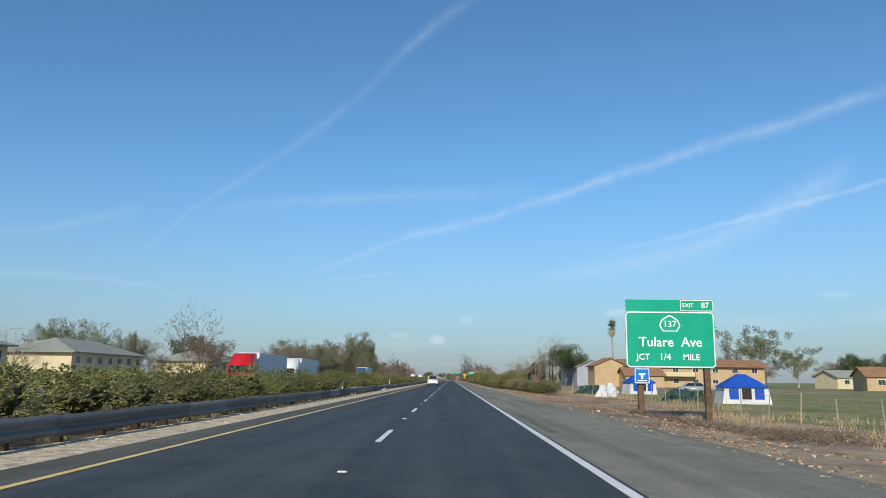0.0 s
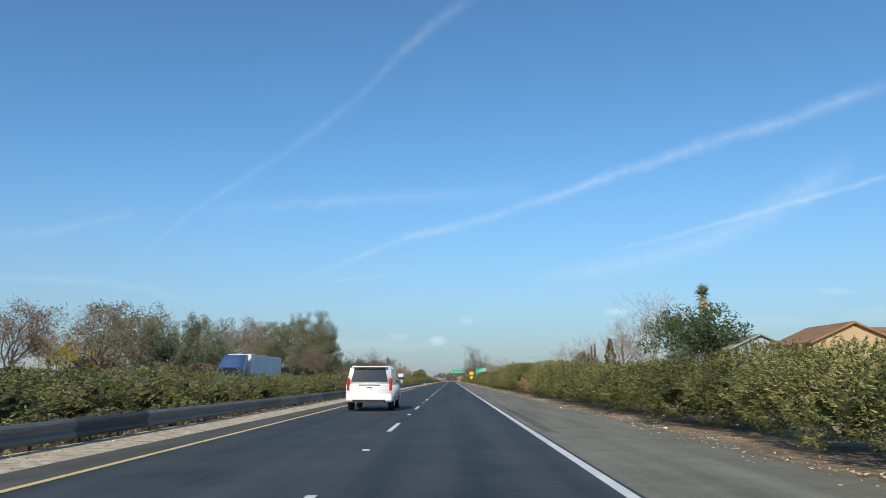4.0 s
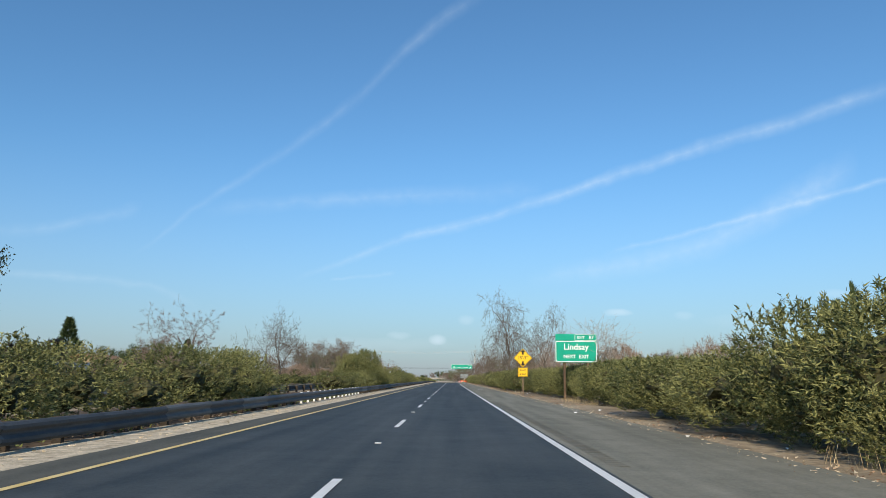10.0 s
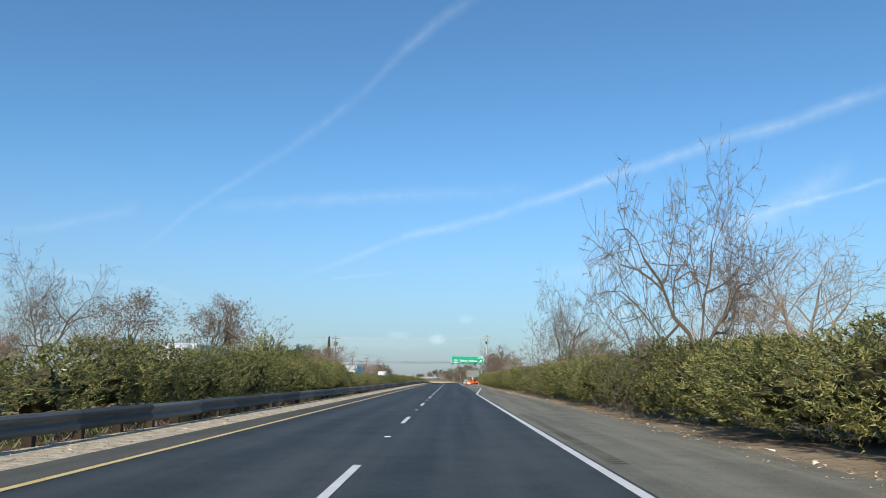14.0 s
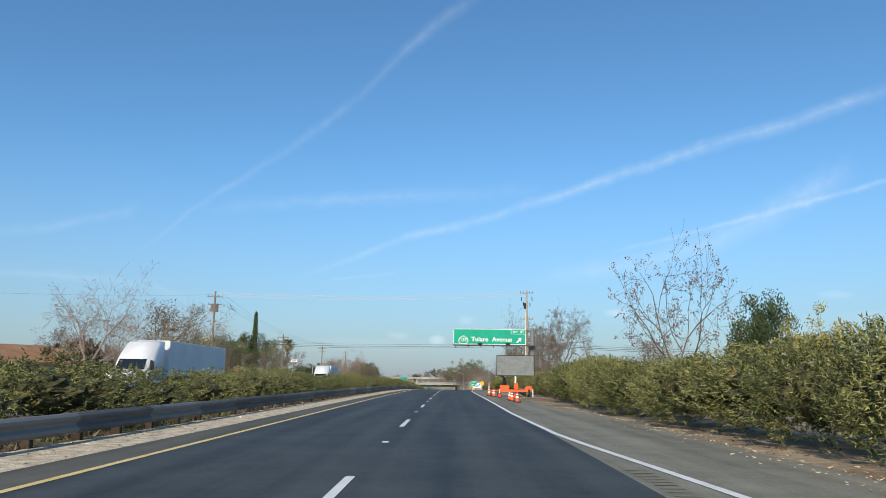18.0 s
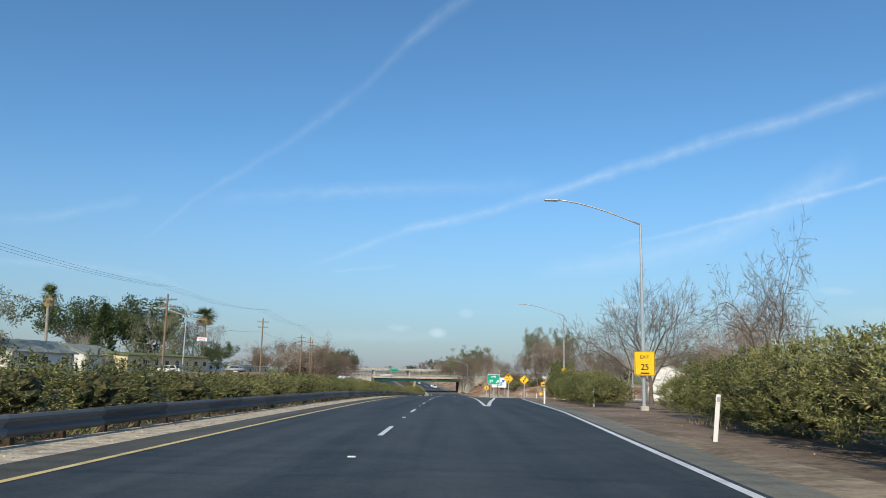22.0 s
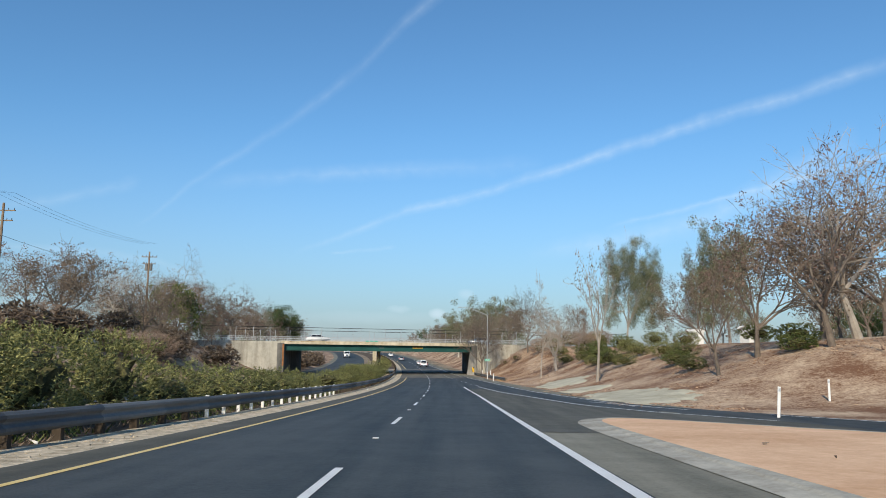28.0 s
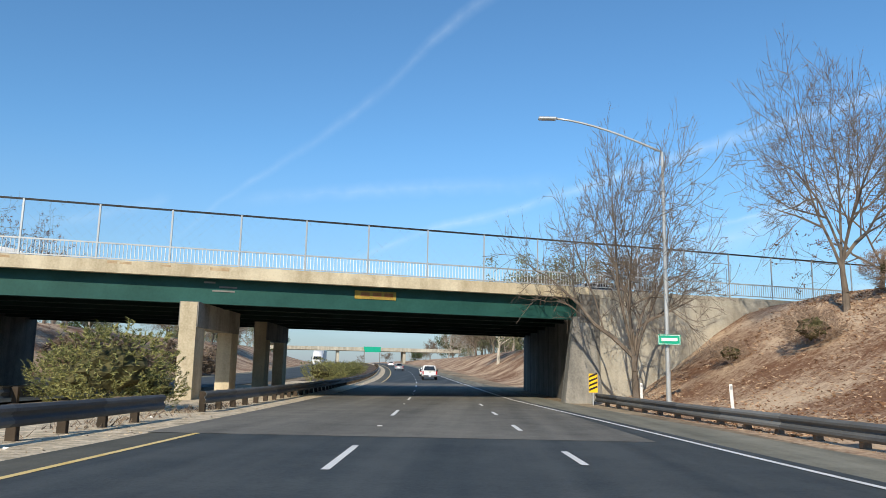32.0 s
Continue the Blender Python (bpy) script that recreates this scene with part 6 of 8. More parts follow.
def bridge():
    ob = thing("overpass", "road bridge of green steel girders on concrete piers with railings", "bridge", kind="structure")
    ZT, DEEP, W = -1.55, 1.35, 24.0
    ang = math.atan(SKEW)

    def slab(name, u0, u1, z0, z1, d0, d1, material, label="", n=8):
        """A piece that follows the skew of the bridge between u0 and u1, d0 to d1 behind its front line."""
        g = Geo()
        us = np.linspace(u0, u1, n + 1)
        for u in us:
            for d, z in ((d0, z0), (d0, z1), (d1, z1), (d1, z0)):
                g.v.append(tuple(P(u, front_s(u) + d, z)))
        for k in range(n):
            for i in range(4):
                j = (i + 1) % 4
                g.f.append((k * 4 + i, k * 4 + j, k * 4 + 4 + j, k * 4 + 4 + i))
        g.f += [(0, 1, 2, 3), (n * 4 + 3, n * 4 + 2, n * 4 + 1, n * 4)]
        return part(name, g, material, ob, label)

    L, R = -27.2, 9.3
    slab("deck", L - 40, R + 45, ZT - .30, ZT - .02, .35, W - .35, "concrete_shaded")
    rim = slab("rim", L - .6, R + .6, ZT - .52, ZT + .08, 0, .45, "rim", "rust-stained pale concrete edge beam")
    SR = random.Random(2)
    for k in range(13):
        u, w = SR.choice((-27, -24, -19, -13, -11, -4)) + SR.gauss(0, 1.0), SR.uniform(.3, 1.0)
        top = ZT + SR.uniform(-.05, .06)
        slab("stain", u, u + w, top - SR.uniform(.05, .16), top, -.004, .01, "rust_wash", "rusty streak", 1)
    slab("rim", L - .6, R + .6, ZT - .52, ZT + .08, W - .45, W, "concrete")
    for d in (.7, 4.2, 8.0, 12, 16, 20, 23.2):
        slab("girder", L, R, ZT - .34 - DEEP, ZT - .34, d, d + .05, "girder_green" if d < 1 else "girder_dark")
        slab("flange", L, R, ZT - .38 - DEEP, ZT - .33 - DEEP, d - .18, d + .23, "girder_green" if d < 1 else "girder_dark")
    # writing on the girder
    slab("clearance_plate", -2.9, -.8, ZT - 1.12, ZT - .70, .66, .70, "faded_yellow", "faded yellow clearance plate on the girder", 1)
    for u in (-2.6, -2.0, -1.4):
        slab("bar", u, u + .45, ZT - .98, ZT - .78, .645, .66, "rust", "", 1)
    for k, (u, w) in enumerate(((-10.0, .5), (-9.3, .8), (-9.6, 1.0))):
        slab("bar", u, u + w, ZT - .72 - .2 * k, ZT - .64 - .2 * k, .66, .695, "galv", "", 1)
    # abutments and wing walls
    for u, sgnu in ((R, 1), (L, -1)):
        a = slab("abutment", u, u + 1.2 * sgnu, -9.3, ZT - .34, -.2, W + .2, "concrete_shaded", "tall concrete abutment wall", 1)
    # sloping end in darker concrete, the shadow on it put into the colour
    top = [P(R + a, front_s(R + a) + d, ZT - 1.6) for a, d in ((-.35, -.15), (.75, -.15), (.75, .6), (-.35, .6))]
    foot = [P(R + a, front_s(R + a) + d, -9.0) for a, d in ((-1.15, -1.0), (1.35, -1.0), (1.35, .6), (-1.15, .6))]
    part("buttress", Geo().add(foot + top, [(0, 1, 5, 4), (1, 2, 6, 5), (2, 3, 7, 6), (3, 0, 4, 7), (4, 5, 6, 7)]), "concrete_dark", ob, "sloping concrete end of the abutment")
    slab("wing_wall", R + .6, R + 30, -8.8, ZT - .02, -.1, .45, "concrete", "pale concrete wing wall above the slope", 6)
    slab("wing_wall", L - 30, L - .6, -8.8, ZT - .02, -.1, .45, "concrete", "pale concrete wing wall above the slope", 6)
    slab("stain", L - .30, L + .02, ZT - 4.6, ZT - .5, -.225, -.19, "rust", "rusty streak down the corner of the abutment", 1)
    # piers in the median
    for d in (-.1, 15.0):
        for w in (0.0, 6.4):
            u = -10.35
            slab("pier", u - .36, u + .36, -9.3, ZT - 1.72, d + w, d + w + 1.4, "rim", "square concrete pier", 1)
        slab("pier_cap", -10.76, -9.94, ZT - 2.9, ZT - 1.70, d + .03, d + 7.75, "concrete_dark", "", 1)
    # railings: low balusters, pedestrian fence posts and top wire
    for d in (.12, W - .12):
        for z, h in ((ZT + .12, .05), (ZT + .82, .07)):
            slab("rail", L - 34, R + 34, z, z + h, d - .03, d + .03, "lamp_steel", "", 16)
        slab("fence_wire", L - 34, R + 34, ZT + 2.60, ZT + 2.69, d - .025, d + .025, "black_iron", "dark top wire of the pedestrian fence", 16)
        for u in np.arange(L - 33, R + 33, 3.05):
            slab("fence_post", u - .035, u + .035, ZT, ZT + 2.66, d - .035, d + .035, "lamp_steel", "", 1)
    g = Geo()
    for u in np.arange(L - 34, R + 34, .16):
        p = P(u, front_s(u) + .12, ZT + .48)
        g.box(p, (.028, .028, .68))
    tagged(part("balusters", g, "lamp_steel", ob, "close row of slim steel balusters"), kind="stuff")
    g = Geo()
    for u in np.arange(L - 34, R + 34, .45):
        for q in (-1.7, 1.7):
            a, b = P(u, front_s(u) + .12, ZT + .88), P(u + q, front_s(u + q) + .12, ZT + 2.62)
            g.tube(a, b, .0022, .0022, 3, cap=False)
    tagged(part("chain_link", g, "mesh_grey", ob, "fine wire mesh of the fence"), kind="stuff")
    return ob


bridge()
# second bridge far down the road
far = thing("overpass", "second overpass far down the road, pale concrete", "bridge", kind="structure")
fm = at(-8, 1262, 0, 0, zr(1262))
far.matrix_basis = fm
part("deck", Geo().box((0, 0, 5.9), (90, 11, 1.5)), "concrete", far)
for x in (-9, 20, -34):
    part("pier", Geo().box((x, 0, 2.6), (1.2, 8, 5.6)), "concrete", far)
sg = thing("exit_sign", "distant green guide sign by the second overpass", "road sign", at=at(-3.5, 1240, 0, 0, zr(1240)))
part("panel", Geo().box((0, 0, 5.6), (7, .1, 2.2)), "sign_green", sg)
part("post", Geo().box((-3.2, .1, 2.6), (.3, .3, 5.4)).box((3.2, .1, 2.6), (.3, .3, 5.4)), "galv", sg)

# pink paved island at the entrance ramp
def island():
    ob = thing("traffic_island", "salmon-pink paved island with a concrete kerb at the ramp", "traffic island", kind="structure")
    nose = arc([(6.4, 770.5), (6.1, 790), (6.3, 805), (6.2, 820), (6.1, 832), (6.4, 838), (8.0, 839.5), (12, 835), (19, 827), (27, 818), (38, 809), (50, 801)], 4)
    back = [(50, 796), (38, 796), (26, 790), (18, 780), (14, 775.5), (9.6, 772)]
    inner = nose + back
    g = Geo()
    c = (15, 800)
    pts = [P(u, s, max(zr(s), ground(u, s)) + .066) for u, s in inner]
    mid = [P(c[0] + (u - c[0]) * .5, c[1] + (s - c[1]) * .5, max(zr(c[1] + (s - c[1]) * .5), ground(c[0] + (u - c[0]) * .5, c[1] + (s - c[1]) * .5)) + .085) for u, s in inner]
    n = len(pts)
    g.add(pts + mid + [P(c[0], c[1], max(zr(c[1]), ground(*c)) + .10)], [(i, (i + 1) % n, n + (i + 1) % n, n + i) for i in range(n)] + [(n + i, n + (i + 1) % n, 2 * n) for i in range(n)])
    part("paving", g, "pink", ob)
    k = Geo()
    for (u0, s0), (u1, s1) in zip(nose + back, nose[1:] + back + nose[:1]):
        a, b = P(u0, s0, max(zr(s0), ground(u0, s0))), P(u1, s1, max(zr(s1), ground(u1, s1)))
        d = (b - a).normalized()
        r = Vector((d.y, -d.x, 0))
        row = [(-.62, .008), (-.16, .035), (-.10, .066), (.14, .070), (.15, .0)]
        n = len(row)
        k.add([p + r * x + Vector((0, 0, z)) for p in (a, b) for x, z in row], [(i, n + i, n + i + 1, i + 1) for i in range(n - 1)])
    part("kerb", k, "concrete", ob)


island()
# sprayed concrete patches at the foot of the cut
for u, s, w, d in ((14.1, 864, 2.8, 17), (14.0, 881, 1.9, 7), (14.6, 897, 2.6, 11)):
    g = Geo()
    n = 30
    for i in range(n + 1):
        for j in range(n + 1):
            x, y = u + w * (2 * i / n - 1) * 1.25, s + d / 2 * (2 * j / n - 1) * 1.25
            r = math.hypot(2 * i / n - 1, 2 * j / n - 1) * 1.25
            k = 1 - r + .55 * noise.noise((x * .45, y * .28, s)) + .30 * noise.noise((x * 1.4, y * 1.0, s))
            rough = .06 * noise.noise((x * 2.3, y * 2.3, 1)) + .03 * noise.noise((x * 6, y * 6, 1))
            g.v.append(tuple(P(x, y, ground(x, y) + max(-.4, min(.13, k * .8)) + rough * .35)))
    g.f = [(i * (n + 1) + j, (i + 1) * (n + 1) + j, (i + 1) * (n + 1) + j + 1, i * (n + 1) + j + 1) for i in range(n) for j in range(n)]
    tagged(part("slope_patch", g, "rock", smoothed=True), "pale sprayed concrete patch at the foot of the slope", "slope patch", kind="structure")


# ---- utility poles and wires ----
def utility_pole(h, material="pole_wood", arms=((0.94, 2.4), (.86, 2.0)), transformer=False):
    ob = thing("utility_pole", "weathered wooden utility pole with crossarms", "utility pole", "utility poles")
    part("pole", Geo().tube((0, 0, -.3), (0, 0, h), .18, .12, 10), material, ob)
    for q, w in arms:
        a = part("crossarm", Geo().box((0, .1, h * q), (w, .1, .12)), material, ob)
        for x in (-.45, -.2, .2, .45):
            part("insulator", Geo().tube((x * w, .1, h * q + .06), (x * w, .1, h * q + .26), .04, .03, 6), "dark_plastic", a)
    if transformer:
        part("transformer", Geo().tube((.35, 0, h * .78), (.35, 0, h * .86), .22, .22, 12), "galv", ob)
        part("transformer", Geo().tube((-.35, 0, h * .78), (-.35, 0, h * .86), .22, .22, 12), "galv", ob)
    return ob


LEFTLINE = [(-33.5, 631, 14.0), (-35, 684, 11.2), (-36, 740, 11.8), (-36.5, 793, 13.2), (-37, 836, 12.6), (-40, 869, 12), (-44, 889, 13), (-44, 930, 13.5)]
for k, (u, s, h) in enumerate(LEFTLINE):
    ob = utility_pole(h, "pole_wood", transformer=k in (0, 7))
    ob.matrix_basis = at(u, s)
rp = utility_pole(14.6, "new_pole", ((.975, 2.0), (.71, 1.9)), False)
rp.matrix_basis = at(12.4, 631.2)
part("transformer", Geo().tube((-.3, -.1, 11.9), (-.3, -.1, 12.7), .17, .17, 12), "dark_plastic", rp)
for x, z in ((-.75, 13.6), (.75, 13.6), (-.5, 12.9), (.45, 12.7)):
    part("cutout", Geo().tube((x, -.12, z), (x * 1.05, -.2, z - .55), .06, .05, 8), "dark_plastic", rp, "dark fuse cutout hung from the crossarm")
tagged(rp, "tall pale timber utility pole carrying wires across the freeway")
part("conduit", Geo().tube((-.22, -.05, 0), (-.22, -.05, 11.5), .07, .06, 8), "white_post", rp, "white riser pipe strapped to the pole")
part("bracket", Geo().box((.35, -.1, 7.1), (.9, .1, .1)).box((.3, -.1, 6.5), (.7, .1, .1)), "dark_plastic", rp)


def wires(a, b, sag, r, material, label, n=20, ext=0):
    pts = [a.lerp(b, i / n) - Vector((0, 0, sag * 4 * (i / n) * (1 - i / n))) for i in range(n + 1)]
    ob = thing("overhead_wire", label, "wire", "overhead wires", "structure")
    part("wire", Geo().path(pts, r, 4), material, ob)


for dx in (-.9, -.35, .35, .9):
    wires(P(-33.5 + dx * .3, 631 + dx, 13.3 + dx * .42), P(12.4 + dx * .3, 631.2 + dx, 13.75 + dx * .42), .55, .022, "wire_bright", "bright power line strung across the freeway")
for dz, sag, r in ((6.65, .40, .02), (6.42, .45, .035), (6.22, .5, .03), (6.32, .35, .015)):
    wires(P(-33.5, 631, dz - .1), P(12.4, 631.2, dz), sag, r, "wire", "black telephone cable strung across the freeway")
    wires(P(12.4, 631.2, dz), P(62, 640, dz - .3), sag, r, "wire", "black telephone cable beyond the pole")
for (u0, s0, h0), (u1, s1, h1) in zip(LEFTLINE, LEFTLINE[1:]):
    for dx in (-1.0, 0, 1.0):
        wires(P(u0 + dx, s0, h0 * .96), P(u1 + dx, s1, h1 * .96), .7, .012, "wire", "power line along the frontage", 10)
    wires(P(u0, s0, h0 * .62), P(u1, s1, h1 * .62), .6, .02, "wire", "telephone cable along the frontage", 10)
wires(P(-33.5, 631, 13.2), P(-85, 622, 13.2), .6, .014, "wire", "power line away from the road", 10)


# ---- iron fence with cabinets ----
def iron_fence():
    ob = thing("iron_fence", "black iron picket fence with a slanting solid flank", "fence", at=at(0, 623, 0, 0, 0))
    z0 = ground(10, 623)
    for a, b in (((8.85, 3), (13.3, 3.4)), ((13.3, 3.4), (13.6, 10.5)), ((8.85, 3), (9.0, 10.5))):
        a, b = Vector((*a, z0)), Vector((*b, z0))
        n = int((b - a).length / .125)
        for i in range(n + 1):
            p = a.lerp(b, i / n)
            part("picket", fence_me, None, ob).matrix_basis = pose(p.x, p.y, p.z)
        for h in (.25, 1.75):
            q = b - a
            part("rail", Geo().tube(a + Vector((0, 0, h)), b + Vector((0, 0, h)), .028, .028, 4), "black_iron", ob)
    part("panel", Geo().tube((8.95, 3.1, z0 + .95), (9.1, 10.4, z0 + .95), .02, .02, 4).add([(8.94, 3.1, z0 + .08), (9.09, 10.4, z0 + .08), (9.09, 10.4, z0 + 1.75), (8.94, 3.1, z0 + 1.75), (8.97, 3.1, z0 + .08), (9.12, 10.4, z0 + .08), (9.12, 10.4, z0 + 1.75), (8.97, 3.1, z0 + 1.75)], [(0, 3, 2, 1), (4, 5, 6, 7), (0, 1, 5, 4), (2, 3, 7, 6), (0, 4, 7, 3), (1, 2, 6, 5)]), "black_iron", ob, "solid black screen behind the flank pickets")
    # slanting wire top of the flank
    a, b = Vector((8.85, 3, z0 + 1.9)), Vector((9.0, 10.5, z0 + 1.9))
    for i in range(44):
        p = a.lerp(b, i / 43)
        part("top_bar", Geo().tube(p, p + Vector((-.42, -.05, .20)), .011, .011, 4), "black_iron", ob)
    for q in (0, .33, .66, 1):
        o = Vector((-.42 * q, 0, .20 * q))
        part("top_wire", Geo().tube(a + o, b + o, .014, .014, 4), "galv_dark", ob)


fence_me = fixed(Geo().tube((0, 0, 0), (0, 0, 1.9), .02, .02, 4).tube((0, 0, 1.9), (0, 0, 2.0), .018, .002, 4).mesh("picket"))
fence_me.materials.append(M["black_iron"])
iron_fence()
for u, s, w, h in ((10.6, 628.5, .7, 1.25), (11.4, 629.5, .5, 1.7), (11.6, 634, .6, 1.4)):
    cb = thing("utility_cabinet", "white metal utility cabinet behind the iron fence", "cabinet", at=at(u, s))
    part("body", Geo().box((0, 0, h / 2), (w, .5, h), bev=.03), "white_paint", cb)
    part("door", Geo().box((0, -.26, h / 2), (w * .85, .02, h * .85)), "white_post", cb)
lt = thing("litter", "red and white litter strewn at the kerb", "litter", kind="stuff")
lt.matrix_basis = at(8.3, 626.3, 0, 0)
part("scraps", Geo().box((0, 0, .04), (.6, .25, .08), 20, .02).box((-.5, .3, .03), (.4, .2, .06), -15, .02), "orange_red", lt)


# ---- houses ----
def gable_house(w, d, h, rise, wall, roof, label, windows=3, storeys=1, name="house", hip=False, over=.5, garage=False):
    """A house w along x, d along y, its front at y = 0 facing -y; the ridge runs along x."""
    ob = thing(name, label, "house")
    body = part("wall", Geo().side([(0, -.3), (d, -.3), (d, h), (d / 2, h + (0 if hip else rise)), (0, h)], -w / 2, w / 2), wall, ob)
    o = over
    if hip:
        k = d / 2
        v = [(-w / 2 - o, -o, h - .05), (w / 2 + o, -o, h - .05), (w / 2 + o, d + o, h - .05), (-w / 2 - o, d + o, h - .05), (-w / 2 + k, d / 2, h + rise), (w / 2 - k, d / 2, h + rise)]
        v += [(x, y, z + .14) for x, y, z in v[:4]]
        part("roof", Geo().add(v, [(6, 7, 5, 4), (7, 8, 5), (8, 9, 4, 5), (9, 6, 4), (0, 1, 7, 6), (1, 2, 8, 7), (2, 3, 9, 8), (3, 0, 6, 9), (3, 2, 1, 0)]), roof, ob)
    else:
        sl = rise / (d / 2)
        prof = [(-o, h - sl * o), (d / 2, h + rise), (d + o, h - sl * o), (d + o, h - sl * o + .18), (d / 2, h + rise + .2), (-o, h - sl * o + .18)]
        part("roof", Geo().side(prof, -w / 2 - o, w / 2 + o), roof, ob)
    sh = h / storeys
    for st in range(storeys):
        for i in range(windows):
            x = -w / 2 + w * (i + .5) / windows
            wd = part("window", Geo().box((x, -.03, sh * st + sh * .58), (1.5, .08, 1.15)), "stucco_white", ob)
            part("pane", Geo().box((x - .34, -.075, sh * st + sh * .58), (.62, .02, .98)), "house_glass", wd)
            part("pane", Geo().box((x + .34, -.075, sh * st + sh * .58), (.62, .02, .98)), "house_glass", wd)
        for yy in (d * .3, d * .7):
            wd = part("window", Geo().box((w / 2 + .03, yy, sh * st + sh * .58), (.08, 1.4, 1.1)), "stucco_white", ob)
            part("pane", Geo().box((w / 2 + .075, yy, sh * st + sh * .58), (.02, 1.2, .92)), "house_glass", wd)
    return ob


def put_house(u, s, yaw, *a, **k):
    ob = gable_house(*a, **k)
    ob.matrix_basis = at(u, s, yaw)
    return ob


# tan apartment block beyond the field
ap = put_house(62, 188, 0, 34, 11, 5.3, 1.5, "stucco_tan", "roof_brown", "two-storey tan apartment block with a low brown roof", windows=7, storeys=2, name="apartment_building", over=1.0)
bal = part("balcony", Geo().box((-8, -1.0, 2.75), (15, 1.9, .18)).box((-8, -1.9, 3.25), (15, .08, .95)), "stucco_cream", ap, "long cream balcony")
part("post", Geo().box((-15.3, -1.9, 2.7), (.15, .15, 5.4)).box((-.7, -1.9, 2.7), (.15, .15, 5.4)), "wood_post", bal)
for x in (-13, 3, 6, 13):
    part("roof_unit", Geo().box((x, 5.5, 7.2), (1.3, 1.2, 1.1), bev=.05), "galv", ap)
put_house(47.5, 180, 0, 9, 9, 2.9, 1.6, "stucco_tan", "roof_brown", "single-storey tan wing with a brown gable roof", windows=1)
put_house(45, 192, 90, 9, 8, 5.2, 1.8, "stucco_tan", "roof_brown", "tan apartment end with a brown gable roof", windows=2, storeys=2)
put_house(44, 212, 90, 9, 8, 5.2, 1.8, "stucco_grey", "roof_grey", "grey-roofed apartment end gable", windows=2, storeys=2)
put_house(43, 226, 90, 9, 8, 5.2, 1.8, "stucco_grey", "roof_grey", "grey-roofed apartment end gable", windows=2, storeys=2)
put_house(108, 196, 10, 16, 9, 3.0, 1.6, "stucco_cream", "roof_grey", "low cream house beyond the field", windows=3)
put_house(128, 176, -6, 14, 9, 3.0, 1.6, "stucco_white", "roof_brown", "low pale house beyond the field", windows=3)
put_house(92, 150, -12, 16, 9, 3.0, 1.7, "stucco_tan", "roof_brown", "tan house with a brown roof beyond the field", windows=3)
# pale apartments on the left
for u, s, w in ((-50, 74, 26), (-52, 118, 24), (-50, 176, 34), (-66, 98, 20)):
    put_house(u, s, 90, w, 11, 4.7, 2.3, "stucco_cream", "roof_grey", "two-storey pale yellow apartment block with a grey hip roof", windows=7, storeys=2, name="apartment_building", hip=True, over=.8)
put_house(-38, 244, 90, 12, 8, 2.7, 1.3, "stucco_cream", "roof_red", "cream bungalow with a red roof", windows=3)
put_house(-44, 262, 20, 12, 8, 2.7, 1.3, "stucco_cream", "roof_red", "cream bungalow with a red roof", windows=3)
for u, s, y, wl, rf in ((-46, 352, 90, "stucco_white", "roof_brown"), (-48, 375, 80, "stucco_cream", "roof_grey"), (-47, 400, 95, "stucco_tan", "roof_brown"), (-50, 440, 85, "stucco_white", "roof_grey"), (-45, 462, 90, "stucco_cream", "roof_brown"),
                        (-48, 520, 90, "stucco_white", "roof_grey"), (-42, 596, 60, "stucco_cream", "roof_brown"), (-47, 660, 80, "stucco_tan", "roof_brown"), (-48, 690, 70, "stucco_tan", "roof_brown"), (-55, 715, 80, "stucco_tan", "roof_brown"),
                        (-58, 752, 80, "stucco_white", "roof_grey"), (-60, 775, 90, "stucco_white", "roof_grey")):
    put_house(u, s, y, 13, 8, 2.8, 1.6, wl, rf, "single-storey house with a low gable roof behind the hedge", windows=3)
put_house(-54, 792, 80, 30, 12, 2.9, .5, "stucco_cream", "roof_green", "long low building with an olive green roof", windows=8)
put_house(-74, 862, 75, 34, 14, 2.6, .4, "stucco_white", "roof_grey", "long white single-storey shop building", windows=8)
put_house(-64, 900, 80, 22, 12, 2.6, .4, "stucco_white", "roof_grey", "plain white single-storey building on the frontage", windows=5)
put_house(46, 786, 80, 7, 7, 5.0, 1.7, "stucco_white", "roof_grey", "white two-storey house whose gable faces the ramp", windows=2, storeys=2)
put_house(46, 655, 0, 14, 8, 2.9, 1.6, "stucco_tan", "roof_brown", "brown-roofed house behind the iron fence", windows=3)
put_house(150, 900, 0, 40, 12, 3.8, .4, "stucco_white", "roof_grey", "long low white building beyond the ramp", windows=9)
# block wall along the left frontage
for a, b in ((96, 200), (205, 225)):
    wl = thing("block_wall", "low white block wall behind the hedge", "wall")
    part("wall", Geo().add([P(-33.2, a, -.3), P(-33.0, a, -.3), P(-33.0, b, -.3), P(-33.2, b, -.3), P(-33.2, a, 1.7), P(-33.0, a, 1.7), P(-33.0, b, 1.7), P(-33.2, b, 1.7)], [(0, 1, 2, 3), (4, 5, 6, 7), (0, 1, 5, 4), (1, 2, 6, 5), (2, 3, 7, 6), (3, 0, 4, 7)]), "stucco_white", wl)
    part("coping", Geo().box(P(-33.1, (a + b) / 2, 1.73), (.3, b - a, .08)), "concrete", wl)
